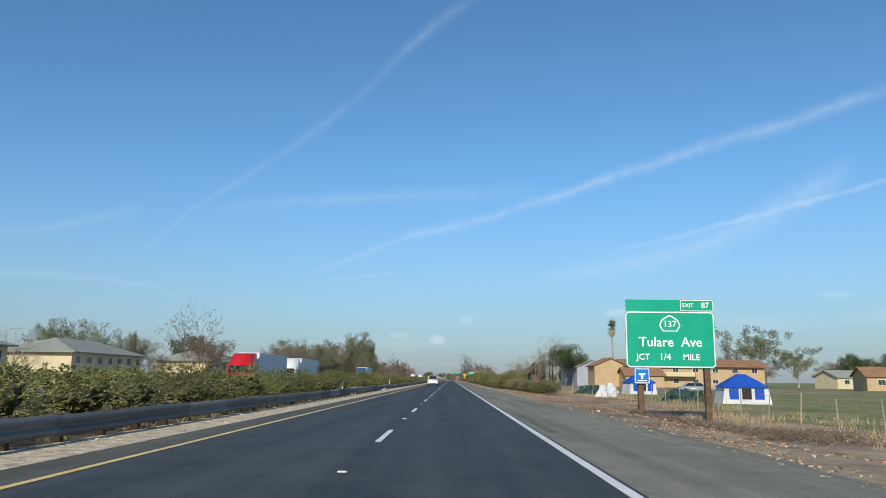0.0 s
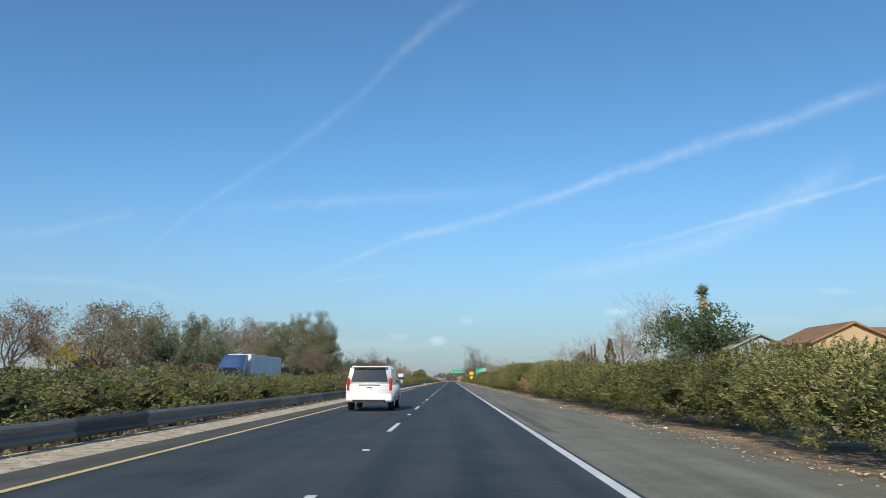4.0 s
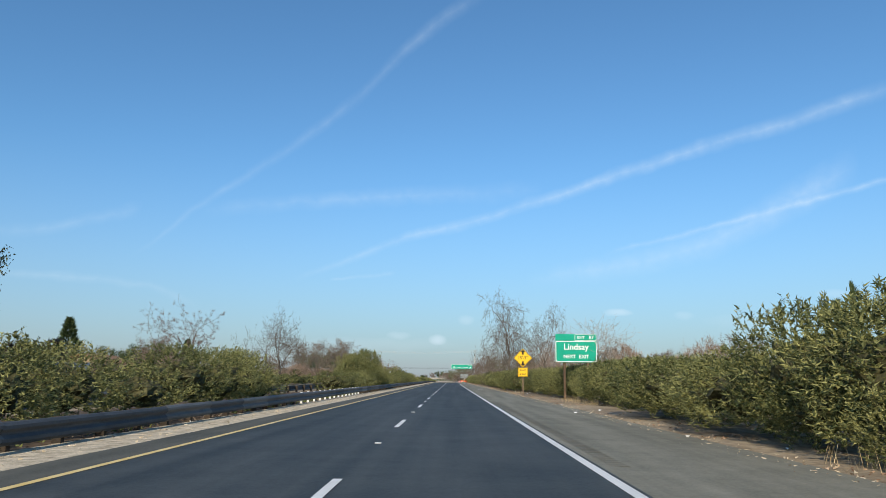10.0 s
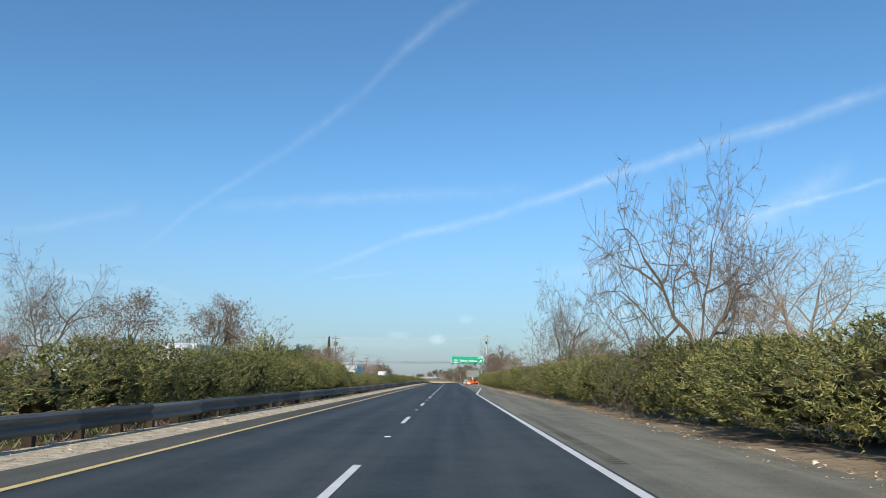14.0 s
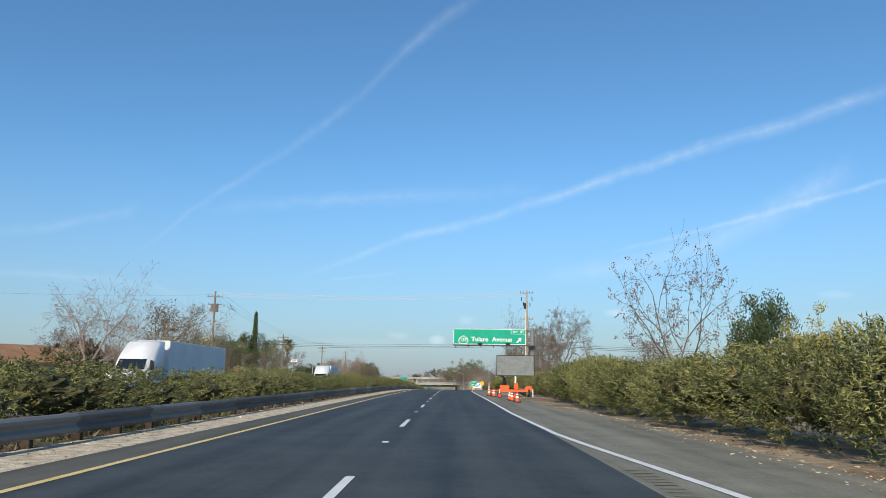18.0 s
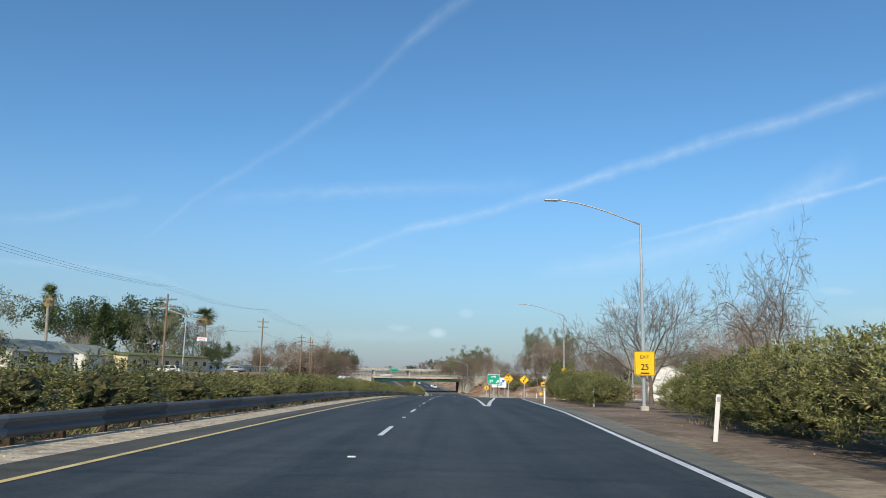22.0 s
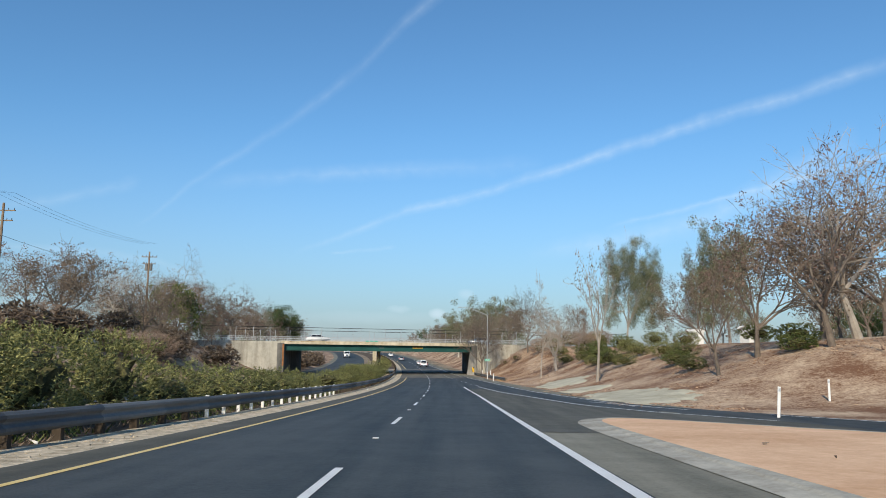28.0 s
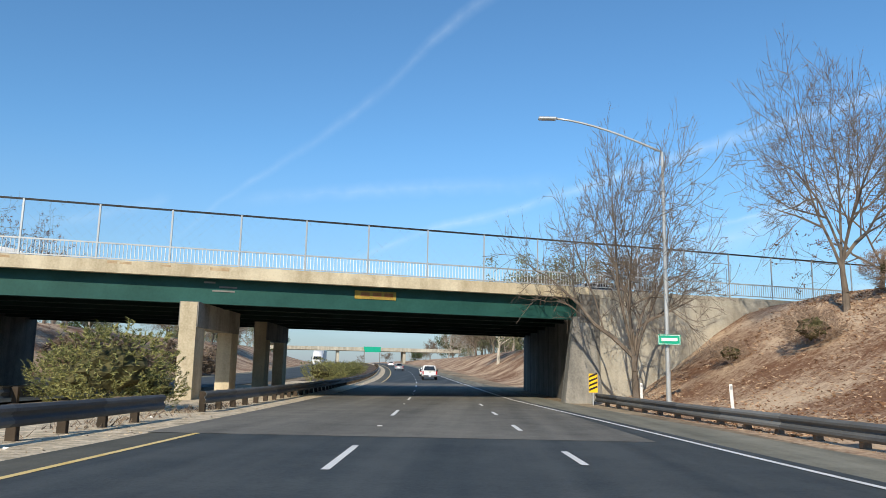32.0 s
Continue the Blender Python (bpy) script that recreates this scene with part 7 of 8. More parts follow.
# board on a pole and a shop sign on the left
bb = thing("shop_sign", "white and red shop sign on a tall pole", "sign", at=at(-66, 846))
pl = part("panel", Geo().box((0, 0, 8.6), (2.6, .3, 1.0), bev=.05), "sign_white", bb)
bars(pl, 0, 8.7, 2.0, .25, 1, "orange_red", -.17)
bars(pl, 0, 8.3, 1.7, .1, 1, "sign_blue", -.17)
part("post", Geo().tube((0, 0, 0), (0, 0, 8.2), .16, .16, 8), "galv", bb)
ws = thing("road_sign", "back of a diamond warning sign on the opposite side", "road sign", at=at(-27.2, 234))
part("panel", Geo().plate(shifted(diamond(1.15), 0, 2.6), 0, .02), "sign_white", ws)
part("post", Geo().box((0, -.05, 1.2), (.1, .08, 3.0)), "sign_back", ws)


# ---- camp in the field ----
def tent(w, d, h, label):
    ob = thing("tent", label, "tent", "tents in the field")
    part("wall", Geo().add([(-w / 2, 0, 0), (w / 2, 0, 0), (w / 2, d, 0), (-w / 2, d, 0), (-w * .42, .15, h * .62), (w * .42, .15, h * .62), (w * .42, d - .15, h * .62), (-w * .42, d - .15, h * .62)],
                           [(0, 1, 5, 4), (1, 2, 6, 5), (2, 3, 7, 6), (3, 0, 4, 7)]), "tent_white", ob)
    part("roof", Geo().add([(-w * .47, -.1, h * .56), (w * .47, -.1, h * .56), (w * .47, d + .1, h * .56), (-w * .47, d + .1, h * .56), (-w * .1, d / 2, h), (w * .1, d / 2, h)],
                           [(0, 1, 5, 4), (1, 2, 5), (2, 3, 4, 5), (3, 0, 4)]), "tent_blue", ob, "blue canopy")
    for x in (-.26, 0, .26):
        part("window", Geo().box((x * w, .04, h * .34), (w * .19, .05, h * .36)), "tent_blue" if x else "dark_plastic", ob, "netted blue opening")
    for x in (-1, 1):
        part("pole", Geo().tube((x * w * .5, 0, 0), (x * w * .43, .1, h * .6), .02, .02, 5), "white_post", ob)
    return ob


place("tent", lambda: tent(3.9, 3.2, 2.5, "blue and white cabin tent pitched in the field"), at(25, 93, 8), (.9, .9, 1.0))
place("tent", lambda: None, at(26.3, 64, -6), (1.02, 1.02, 1.0))
for u, s, w, h, m, lab in ((18.2, 81.5, 2.4, 1.25, "tent_white", "heap of white tarpaulin beside the tents"), (20.2, 89.6, 1.5, .6, "sign_yellow", "yellow sheet spread at the foot of the dark shelter"), (23.5, 72, 4.5, 1.0, "tarp_green", "low shelter under a dark green tarpaulin"), (27, 69, 1.6, .6, "sign_yellow", "yellow folded tarpaulin on the grass"),
                           (18.4, 91, 4.2, 1.0, "tarp_green", "dark tarpaulin shelter by the wire fence")):
    g = Geo()
    n = 28
    rings = [(1.0, 0), (.92, .3), (.8, .55), (.6, .8), (.35, .95), (.1, .9)]
    for k, (r, z) in enumerate(rings):
        for i in range(n):
            a = 2 * math.pi * i / n
            e = 1 + .45 * noise.noise((math.cos(a) * 2.6 + u, math.sin(a) * 2.6, z * 3)) + .2 * noise.noise((a * 5, z * 7, u))
            g.v.append((math.cos(a) * r * w / 2 * e, math.sin(a) * r * w * .35 * e, z * h * e))
    for k in range(5):
        for i in range(n):
            g.f.append((k * n + i, k * n + (i + 1) % n, k * n + n + (i + 1) % n, k * n + n + i))
    g.f.append(tuple(range(5 * n, 6 * n)))
    tagged(part("tarpaulin", g, m), lab, "tarpaulin").matrix_basis = at(u, s, 10)
# wire fence along the field
wf = thing("wire_fence", "sagging wire fence on thin metal and wooden stakes", "fence", at=Matrix.Identity(4))
FR = random.Random(4)
last = None
for k, s in enumerate(np.arange(22, 100, 3.6)):
    u = 20.5 - .045 * (s - 22)
    b = P(u, s, ground(u, s))
    lean = Vector((FR.uniform(-.18, .18), FR.uniform(-.1, .1), 0))
    top = b + Vector((0, 0, FR.uniform(1.3, 1.65))) + lean
    part("stake", Geo().tube(b - Vector((0, 0, .2)), top, .035, .03, 5), "straw" if k % 4 == 1 else "bark_pale", wf)
    if last:
        for q in (.3, .6, .95):
            part("wire", Geo().tube(last[0].lerp(last[1], q), b.lerp(top, q), .006, .006, 3), "mesh_grey", wf)
    last = (b, top)
# ---- vehicles ----
def bevelled(g, name, width=.05, segs=2):
    me = g.mesh(name)
    bm = bmesh.new()
    bm.from_mesh(me)
    bmesh.ops.recalc_face_normals(bm, faces=bm.faces)
    bmesh.ops.bevel(bm, geom=[e for e in bm.edges if e.calc_face_angle(0) > .5], offset=width, segments=segs, affect="EDGES", clamp_overlap=True)
    bm.to_mesh(me)
    bm.free()
    me.polygons.foreach_set("use_smooth", [True] * len(me.polygons))
    return me


def wheel(ob, x, y, r, w=.24):
    s = 1 if x > 0 else -1
    wh = part("wheel", Geo().tube((x - w / 2, y, r), (x + w / 2, y, r), r * .62, r * .62, 20), "dark_plastic", ob)
    ty = Geo()
    prof = [(-.5, .66), (-.5, .93), (-.36, 1.0), (.36, 1.0), (.5, .93), (.5, .66)]
    n = 24
    for i in range(n):
        a = 2 * math.pi * i / n
        for q, k in prof:
            ty.v.append((x + q * w, y + math.cos(a) * r * k, r + math.sin(a) * r * k))
    for i in range(n):
        j = (i + 1) % n
        for k in range(5):
            ty.f.append((i * 6 + k, i * 6 + k + 1, j * 6 + k + 1, j * 6 + k))
    part("tyre", ty, "rubber", wh)
    rim = Geo().tube((x + s * w * .5, y, r), (x + s * w * .54, y, r), r * .22, r * .2, 12)
    for k in range(6):
        a = math.pi * k / 3
        rim.tube((x + s * w * .5, y, r), (x + s * w * .5, y + math.cos(a) * r * .62, r + math.sin(a) * r * .62), r * .08, r * .06, 5)
    part("rim", rim, "chrome", wh)


def cabin(ob, y0, y1, t0, t1, zb, zt, wb, wt, paint, pillars=4, rear_glass=True):
    """A glasshouse between y0 and y1 at its foot, t0 and t1 at its roof: painted shell, dark panes set in it."""
    v = [(-wb / 2, y0, zb), (wb / 2, y0, zb), (wb / 2, y1, zb), (-wb / 2, y1, zb), (-wt / 2, t0, zt), (wt / 2, t0, zt), (wt / 2, t1, zt), (-wt / 2, t1, zt)]
    part("cabin", bevelled(Geo().add(v, [(0, 1, 5, 4), (1, 2, 6, 5), (2, 3, 7, 6), (3, 0, 4, 7), (4, 5, 6, 7), (3, 2, 1, 0)]), "cabin", .07), paint, ob)

    def pane(a, b, c, d, out, name):
        q = [Vector(p) for p in (a, b, c, d)]
        o = Vector(out) * .012
        part(name, Geo().add([p + o for p in q] + [p - o for p in q], [(0, 1, 2, 3), (7, 6, 5, 4), (0, 4, 5, 1), (1, 5, 6, 2), (2, 6, 7, 3), (3, 7, 4, 0)]), "car_glass", ob)

    def on(i, j, k, l, p, q):
        """A point of the face with corners v[i], v[j] below and v[k], v[l] above."""
        lo, hi = Vector(v[i]).lerp(Vector(v[j]), p), Vector(v[l]).lerp(Vector(v[k]), p)
        return lo.lerp(hi, q)

    if rear_glass:
        pane(on(0, 1, 5, 4, .09, .14), on(0, 1, 5, 4, .91, .14), on(0, 1, 5, 4, .88, .86), on(0, 1, 5, 4, .12, .86), (0, -1, .2), "rear_window")
    pane(on(3, 2, 6, 7, .07, .08), on(3, 2, 6, 7, .93, .08), on(3, 2, 6, 7, .92, .92), on(3, 2, 6, 7, .08, .92), (0, 1, .3), "windscreen")
    for i, j, k, l, sx in ((1, 2, 6, 5, 1), (0, 3, 7, 4, -1)):
        for n in range(pillars):
            a, b = .06 + .90 * n / pillars, .06 + .90 * (n + 1) / pillars - .035
            pane(on(i, j, k, l, a, .14), on(i, j, k, l, b, .14), on(i, j, k, l, b, .88), on(i, j, k, l, a, .88), (sx, 0, .1), "side_window")


def suv(paint="car_white"):
    ob = thing("suv", "large white sport-utility vehicle with dark windows on the freeway", "car")
    W, L = 2.0, 5.2
    part("body", bevelled(Geo().side([(0, .42), (0, 1.08), (.05, 1.15), (3.7, 1.15), (5.1, 1.05), (5.2, .8), (5.2, .45), (4.9, .36), (.2, .36)], -W / 2, W / 2), "body", .06), paint, ob)
    cabin(ob, .04, 4.05, .22, 3.1, 1.12, 1.90, 1.96, 1.72, paint, 4)
    part("bumper", Geo().box((0, -.02, .55), (W * .98, .22, .30), bev=.05), paint, ob)
    part("bumper_trim", Geo().box((0, -.1, .42), (W * .7, .12, .12)), "dark_plastic", ob)
    for x in (-.86, .86):
        part("tail_light", Geo().box((x * 1.06, -.005, 1.12), (.11, .06, .52), bev=.02), "tail_red", ob)
        part("mirror", Geo().box((x * 1.27, 3.6, 1.22), (.2, .14, .18), bev=.04), paint, ob)
        part("roof_rail", Geo().box((x * .86, 1.7, 1.93), (.05, 2.4, .05)), "chrome", ob)
    part("spoiler", Geo().box((0, .12, 1.87), (1.5, .32, .05), bev=.02), paint, ob)
    pt = part("number_plate", Geo().box((0, -.02, .98), (.32, .03, .16)), "sign_white", ob)
    part("bar", Geo().box((0, -.04, .98), (.24, .006, .05)), "sign_blue", pt)
    part("trim", Geo().box((0, -.012, 1.09), (.9, .03, .05)), "chrome", ob)
    for x in (-.88, .88):
        for y in (.95, 4.0):
            wheel(ob, x, y, .40)
    part("exhaust", Geo().tube((.6, -.05, .36), (.6, .4, .36), .04, .04, 8), "chrome", ob)
    return ob


def pickup(paint="car_white", label="white crew-cab pickup truck driving ahead"):
    ob = thing("pickup_truck", label, "car")
    W = 1.98
    part("body", bevelled(Geo().side([(0, .52), (0, 1.12), (4.3, 1.12), (5.7, 1.08), (5.8, .8), (5.8, .5), (5.5, .42), (.2, .42)], -W / 2, W / 2), "body", .06), paint, ob)
    part("bed", Geo().box((0, 1.0, 1.11), (1.62, 1.75, .06)), "dark_plastic", ob, "dark open cargo bed")
    cabin(ob, 1.95, 4.7, 2.2, 3.9, 1.10, 1.86, 1.90, 1.56, paint, 2)
    part("tailgate", Geo().box((0, -.015, .86), (1.5, .05, .46), bev=.02), paint, ob)
    part("handle", Geo().box((0, -.05, 1.02), (.26, .03, .08)), "dark_plastic", ob)
    part("bumper", Geo().box((0, -.10, .52), (W * .95, .22, .2), bev=.03), "chrome", ob)
    for x in (-.88, .88):
        part("tail_light", Geo().box((x, -.01, .92), (.17, .06, .44), bev=.02), "tail_red", ob)
        part("mirror", Geo().box((x * 1.28, 4.2, 1.2), (.22, .14, .26), bev=.04), "dark_plastic", ob)
        for y in (1.1, 4.7):
            wheel(ob, x, y, .40)
    pt = part("number_plate", Geo().box((0, -.22, .52), (.32, .02, .15)), "sign_white", ob)
    part("bar", Geo().box((0, -.235, .52), (.24, .006, .05)), "sign_blue", pt)
    return ob


def sedan(paint="car_silver", label="silver sedan parked on the track beyond the tents"):
    ob = thing("sedan", label, "car")
    W = 1.8
    part("body", bevelled(Geo().side([(0, .40), (-.02, .82), (.15, .96), (1.0, 1.0), (3.3, .98), (4.6, .82), (4.72, .6), (4.7, .36), (.2, .30)], -W / 2, W / 2), "body", .07), paint, ob)
    cabin(ob, .55, 3.6, 1.15, 2.75, .96, 1.45, 1.68, 1.3, paint, 2)
    for x in (-.72, .72):
        part("tail_light", Geo().box((x, -.01, .78), (.32, .05, .16), bev=.02), "tail_red", ob)
        part("headlight", Geo().box((x, 4.62, .68), (.34, .12, .14), bev=.03), "sign_white", ob)
        part("mirror", Geo().box((x * 1.33, 2.95, 1.02), (.16, .12, .12), bev=.03), paint, ob)
        for y in (.85, 3.75):
            wheel(ob, x * 1.1, y, .33, .2)
    part("bumper", Geo().box((0, -.03, .48), (W * .95, .14, .2), bev=.04), paint, ob)
    pt = part("number_plate", Geo().box((0, -.11, .6), (.32, .02, .15)), "sign_white", ob)
    part("bar", Geo().box((0, -.125, .6), (.24, .006, .05)), "sign_blue", pt)
    return ob


def semi(cab, trailer, label, mark=None, box_len=14.6):
    """A tractor and box trailer that drives towards -y, its bumper at y = 0."""
    ob = thing("semi_truck", label, "truck", "trucks on the opposite carriageway")
    part("bonnet", bevelled(Geo().side([(0.1, .55), (.05, 1.35), (.35, 1.62), (1.9, 1.75), (1.9, .55)], -1.0, 1.0), "bonnet", .08), cab, ob)
    part("cab", bevelled(Geo().side([(1.7, .6), (1.75, 1.75), (2.3, 2.55), (2.7, 2.95), (3.9, 3.85), (5.0, 3.95), (5.0, .6)], -1.2, 1.2), "cab", .10), cab, ob)
    v = [(-1.05, 1.78, 1.78), (1.05, 1.78, 1.78), (1.0, 2.30, 2.52), (-1.0, 2.30, 2.52)]
    n = Vector((0, -.82, .55)) * .03
    part("windscreen", Geo().add([Vector(p) + n for p in v] + [Vector(p) for p in v], [(0, 1, 2, 3), (0, 4, 5, 1), (1, 5, 6, 2), (2, 6, 7, 3), (3, 7, 4, 0)]), "car_glass", ob)
    part("grille", Geo().box((0, .03, 1.02), (.95, .06, .75), bev=.03), "chrome", ob)
    part("bumper", Geo().box((0, .02, .52), (2.35, .25, .38), bev=.06), "chrome", ob)
    for x in (-1, 1):
        part("headlight", Geo().box((x * .82, .10, 1.0), (.34, .14, .22), bev=.04), "sign_white", ob)
        part("side_window", Geo().box((x * 1.205, 2.75, 2.1), (.02, .8, .6)), "car_glass", ob)
        part("mirror", Geo().box((x * 1.42, 2.05, 2.1), (.16, .14, .7), bev=.03), "dark_plastic", ob)
        part("exhaust", Geo().tube((x * 1.05, 5.2, .9), (x * 1.05, 5.2, 3.9), .08, .08, 8), "chrome", ob)
        part("fuel_tank", Geo().tube((x * .95, 3.3, .75), (x * .95, 4.8, .75), .32, .32, 14), "chrome", ob)
        for y in (1.05, 5.7, 7.0, 6 + box_len - 2.4, 6 + box_len - 1.1):
            wheel(ob, x * 1.05, y, .5, .34 if y < 2 else .5)
    box = part("trailer", Geo().box((0, 5.9 + box_len / 2, 2.65), (2.55, box_len, 2.8), bev=.03), trailer, ob, "long white box trailer")
    part("frame", Geo().box((0, 5.0 + box_len / 2, 1.1), (1.0, box_len + 1.5, .3)), "dark_plastic", ob)
    for x in (-1.285, 1.285):
        part("rail", Geo().box((x, 5.9 + box_len / 2, 1.3), (.03, box_len, .12)), "galv", box)
    if mark:
        for x in (-1.28, 1.28):
            pts = [(math.sin(math.pi * k / 5) * (.85 if k % 2 == 0 else .36), math.cos(math.pi * k / 5) * (.85 if k % 2 == 0 else .36)) for k in range(10)]
            y0 = 5.9 + box_len - 1.6
            part("emblem", Geo().add([(x * 1.006, y0 + a, 2.7 + b) for a, b in pts] + [(x, y0 + a, 2.7 + b) for a, b in pts], [tuple(range(10))] + [(i, (i + 1) % 10, 10 + (i + 1) % 10, 10 + i) for i in range(10)]), mark, box, "dark blue star on the trailer side")
    return ob


def drive(ob, u, s, yaw=0.0, flat=True):
    ob.matrix_basis = at(u, s, yaw, 0, zr(s)) @ pose(0, 0, .01, math.degrees(math.atan((zr(s + 3) - zr(s)) / 3)), 0, 0)
    return ob


drive(suv(), -1.95, 146)
drive(pickup(), 1.75, 1026)
drive(sedan("car_white", "white sedan driving far ahead"), 1.8, 1046)
drive(sedan("car_silver", "silver sedan driving far ahead"), -1.9, 1090)
drive(sedan("car_white", "white hatchback driving far ahead"), -1.9, 1150)
drive(semi("car_red", "trailer_white", "red semi-truck with a white box trailer on the opposite carriageway"), -21.6, 80)
drive(semi("car_white", "trailer_white", "white semi-truck whose trailer bears a blue star", "trailer_blue"), -21.6, 104.5)
drive(semi("car_blue", "trailer_white", "blue-grey semi-truck with a pale trailer"), -21.6, 190)
drive(semi("car_white", "trailer_white", "white semi-truck passing behind the bare trees"), -21.8, 462)
drive(semi("car_white", "trailer_white", "white semi-truck with a plain white trailer"), -21.8, 574)
drive(semi("car_white", "trailer_white", "white high-roofed semi-truck with a short trailer", box_len=9.0), -21.8, 654)
drive(semi("car_white", "trailer_white", "white semi-truck coming out of the underpass", box_len=12.0), -21.8, 802)
drive(semi("car_white", "trailer_white", "white truck far down the road"), -21.8, 1120)
ob = sedan()
ob.matrix_basis = at(31, 99, -100)
ob = pickup("car_white", "white pickup parked on the frontage street")
ob.matrix_basis = at(-31.5, 352, 60)
ob = pickup("car_white", "white pickup towing a camper on the frontage street")
ob.matrix_basis = at(-34, 444, 10)
tr = thing("cargo_trailer", "silver enclosed cargo trailer parked on the frontage", "trailer", at=at(-33.5, 358, 70))
part("body", Geo().box((0, 3, 1.55), (2.3, 7, 2.1), bev=.06), "car_silver", tr)
for x in (-1, 1):
    for y in (2.5, 3.5):
        wheel(tr, x, y, .36)
for u, s, y, c in ((-43, 640, 20, "car_white"), (-44, 770, 80, "car_white"), (-50, 830, 85, "car_silver"), (-52, 838, 85, "car_white"), (-54, 846, 85, "car_blue"), (-45, 880, 90, "car_white"), (-40, 905, 90, "car_white")):
    ob = sedan(c, {"car_white": "white", "car_silver": "silver", "car_blue": "dark blue"}[c] + " sedan parked on the frontage street")
    ob.matrix_basis = at(u, s, y)
for u, d, c in ((-24, 5.0, "car_white"), (14, 9.0, "car_silver")):
    ob = sedan(c, "pale sedan crossing the bridge")
    p = P(u, front_s(u) + d, -1.56)
    ob.matrix_basis = pose(p.x, p.y, p.z, 0, 0, math.degrees(heading(980)) + (-90 if d < 6 else 90) + math.degrees(math.atan(SKEW)))
sh = thing("storage_shed", "small white shelter on the bank above the ramp", "shed")
sh.matrix_basis = at(37.5, 919, 10)
part("wall", Geo().box((0, 0, 1.0), (1.6, 1.6, 2.1)), "stucco_white", sh)
part("roof", Geo().prism([(-1, 2.05), (1, 2.05), (0.6, 2.45), (-.6, 2.45)], -1, 1), "stucco_white", sh)
sh = copy_thing(sh, at(39.5, 906, 20))
# ---- loose stuff on the ground ----
LR = random.Random(31)


def scatter(name, label, material, spots, size, lift=.01, up=.0, slim=.25):
    """Small flat bits or upright blades strewn over the ground, one mesh."""
    g = Geo()
    for u, s in spots:
        p = P(u, s, ground(u, s) + lift)
        a = LR.uniform(0, 6.283)
        d = Vector((math.cos(a), math.sin(a), LR.uniform(0, .5) + up)).normalized()
        leaf_into(g, p, d, rnd_dir(LR), size * LR.uniform(.5, 1.4), size * slim * LR.uniform(.6, 1.4))
    ob = part(name, g, material)
    return tagged(ob, label, "ground cover", kind="stuff")


def clumped(u0, u1, s0, s1, n, k=.25, cut=.0):
    out = []
    while len(out) < n:
        u, s = LR.uniform(u0, u1), LR.uniform(s0, s1)
        if noise.noise((u * k, s * k, 4.4)) > cut:
            out.append((u, s))
    return out


scatter("leaf_litter", "fallen leaves and bark on the cut slope", "litter_leaf", clumped(10.5, 30, 850, 972, 20000, .3, -.1), .13)
scatter("leaf_litter", "fallen leaves under the hedge by the exit", "litter_leaf", clumped(9, 20, 640, 748, 8000, .3, -.1), .055)
scatter("leaf_litter", "dark dry leaves and scraps on the paved island", "bark", [(LR.uniform(7, 24), LR.uniform(790, 830)) for _ in range(160)], .14, .12)
scatter("leaf_litter", "large dry leaves thick on the slope by the bridge", "litter_leaf", clumped(10.3, 24, 926, 966, 14000, .35, -.2), .15)
scatter("leaf_litter", "fallen leaves and bark on the far slope", "litter_leaf", clumped(-44, -28, 860, 972, 4000, .3, -.1), .18)
scatter("leaf_litter", "dry leaves along the foot of the hedge", "litter_leaf", clumped(6.5, 9.0, 110, 600, 11000, .4, -.05), .07)
scatter("leaf_litter", "dry leaves and straw strewn over the bare verge", "litter_leaf", clumped(7.0, 20, 12, 110, 20000, .35, -.1), .085)
scatter("leaf_litter", "dry leaves under the median guardrail", "litter_leaf", clumped(-8.0, -5.8, 0, 960, 9000, .4, .0), .08)
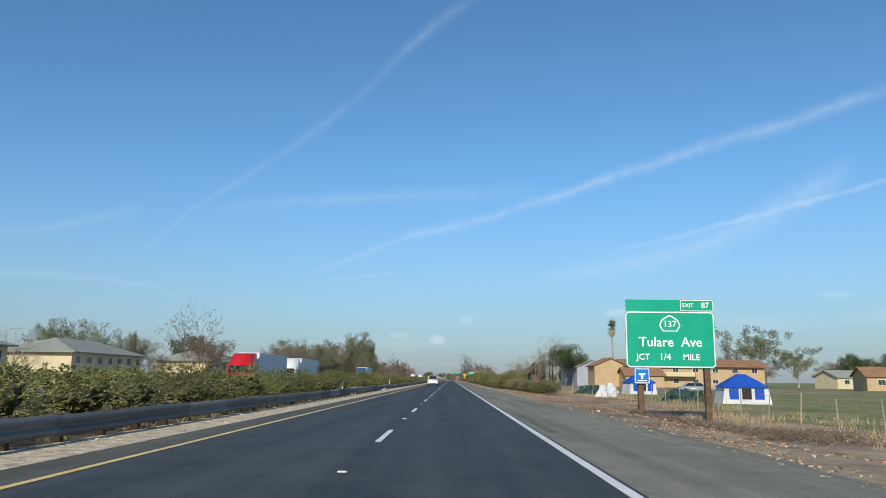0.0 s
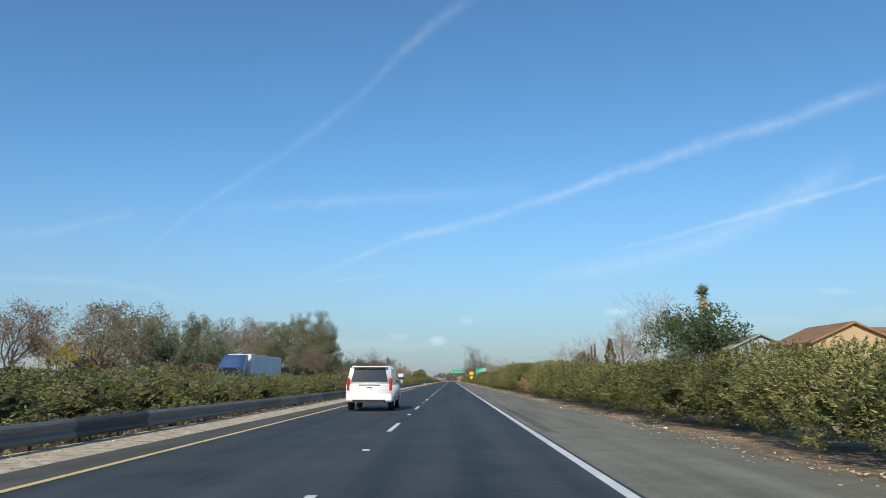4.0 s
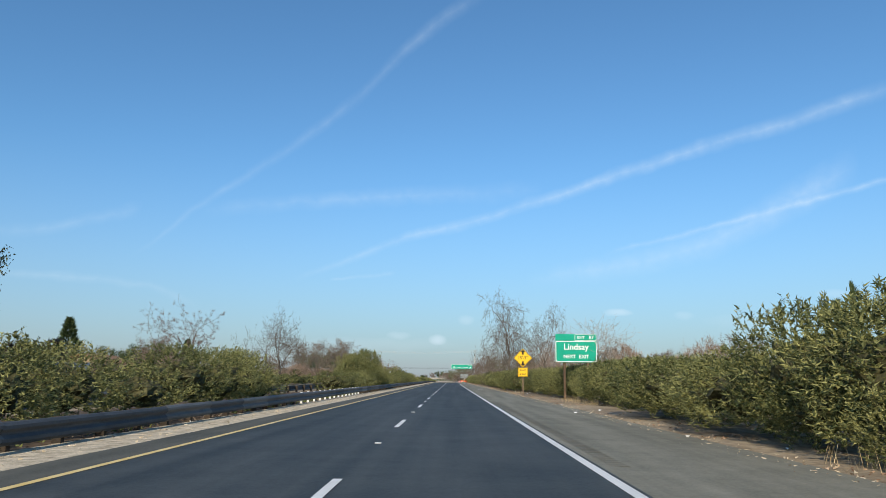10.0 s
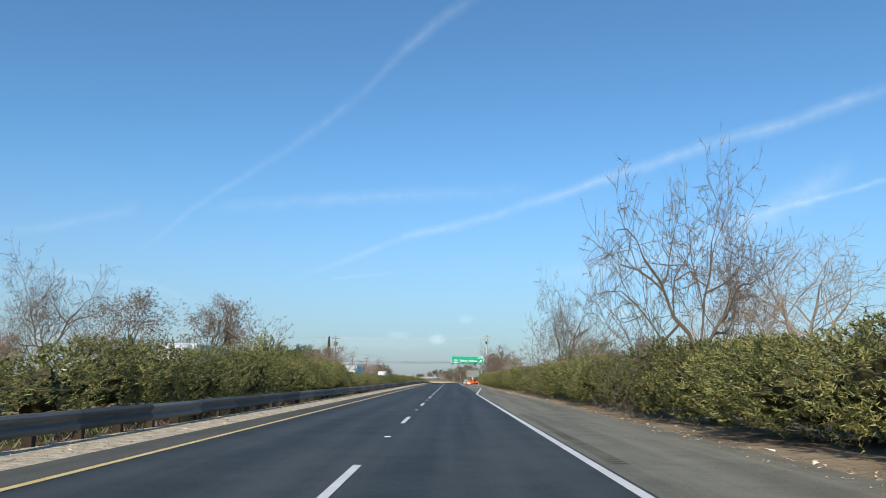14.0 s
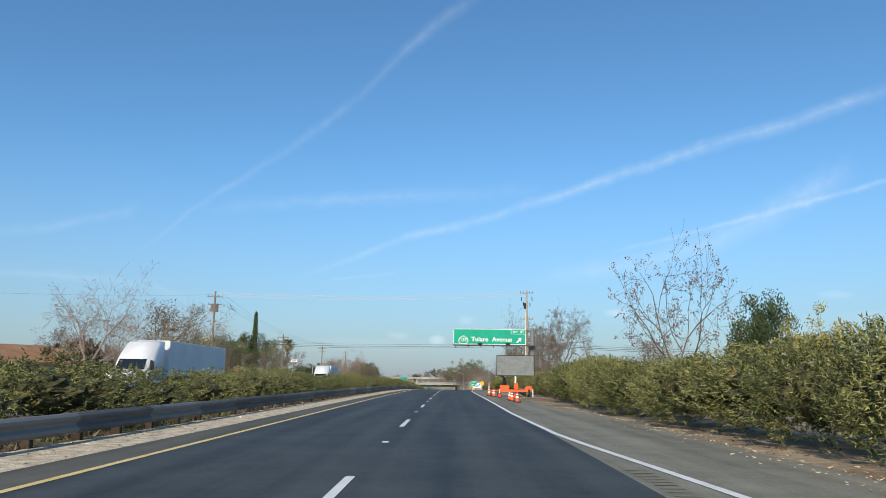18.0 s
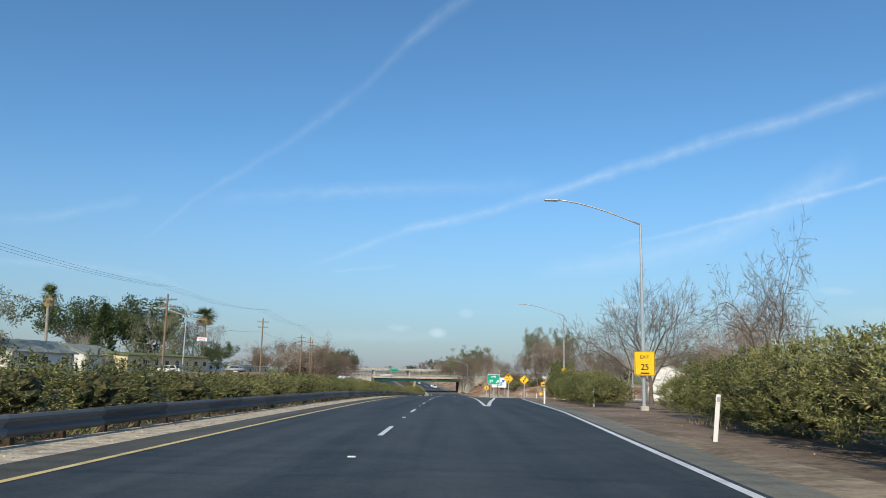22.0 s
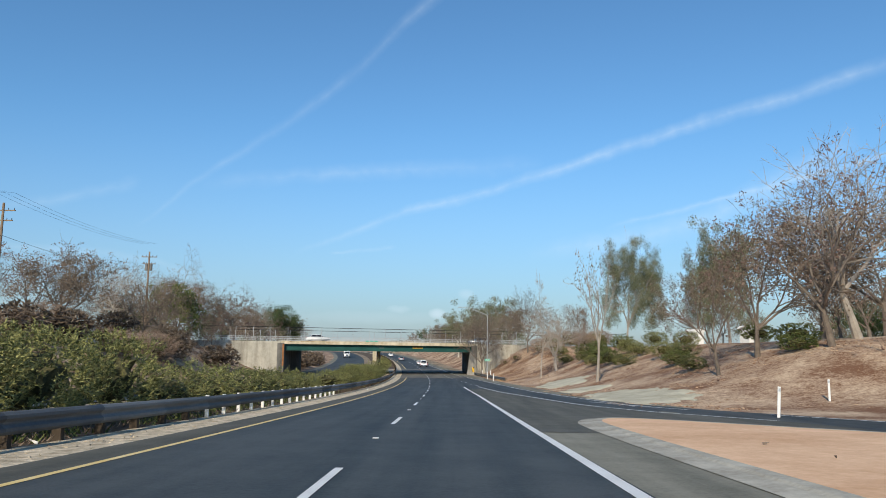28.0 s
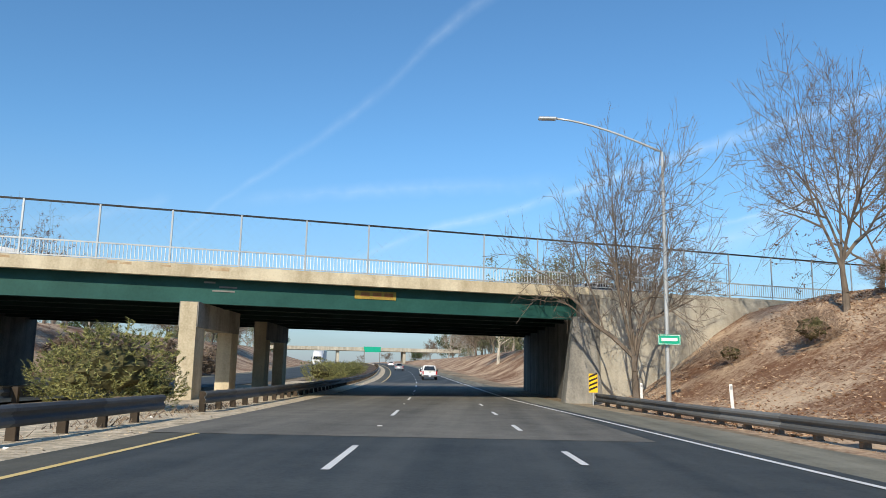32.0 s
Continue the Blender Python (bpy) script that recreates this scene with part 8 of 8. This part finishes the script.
scatter("dry_grass", "tufts of straw-coloured dry grass on the verge", "straw", clumped(15, 24, 15, 105, 5000, .5, .1), .34, up=2.5, slim=.03)
scatter("green_grass", "thin green grass in the field", "green_leaf", clumped(20, 60, 20, 130, 9000, .2, -.05), .2, up=2.0, slim=.06)
TUFTS = []
for u, s, n in ((9.6, 331, 60), (9.2, 334, 60), (9.4, 338, 50), (8.6, 297, 40), (8.4, 300, 30), (8.2, 365, 30), (-8.5, 336, 60), (-8.8, 342, 60), (-9.5, 347, 50), (-8.2, 332, 40), (8.2, 268, 25), (8.0, 480, 20), (11.5, 665, 60), (11.0, 669, 50), (10.8, 930, 50), (11.5, 936, 40)):
    TUFTS += [(u + LR.gauss(0, .35), s + LR.gauss(0, .8)) for _ in range(n * 2)]
scatter("dry_grass", "clumps of tall straw-coloured grass by the road", "straw", TUFTS, .36, up=3.0, slim=.014)
scatter("stones", "pale stones in the gravel strip", "gravel", [(LR.uniform(-6.4, -5.0), LR.uniform(0, 960)) for _ in range(7000)], .09, .02)
scatter("litter", "small scraps of pale rubbish along the verge", "white_post", [(LR.uniform(6.6, 12), LR.uniform(10, 600)) for _ in range(170)] + [(LR.uniform(-8, -5.2), LR.uniform(0, 950)) for _ in range(90)], .16, .03)
scatter("weeds", "low dark weeds crowding the foot of the median guardrail", "green_leaf", clumped(-7.9, -6.55, 0, 925, 26000, .5, -.15), .24, up=1.0, slim=.10)
scatter("weeds", "dead brown weeds under the median guardrail", "brown_leaf", clumped(-7.6, -6.5, 0, 960, 16000, .6, -.1), .22, up=.8, slim=.10)
BRANCHES = [(12.2 + LR.gauss(0, 1.3), 32.5 + LR.gauss(0, 2.2)) for _ in range(1500)] + [(14.8 + LR.gauss(0, 1.2), 29 + LR.gauss(0, 1.6)) for _ in range(800)]
scatter("cut_branches", "low heap of dead brown branches raked together on the verge", "brown_leaf", BRANCHES, .55, .06, up=.25, slim=.03)
scatter("stones", "grey gravel spilled along the edge of the shoulder", "gravel", [(7.25 + LR.gauss(0, .28), LR.uniform(5, 560)) for _ in range(6000)], .07, .02)
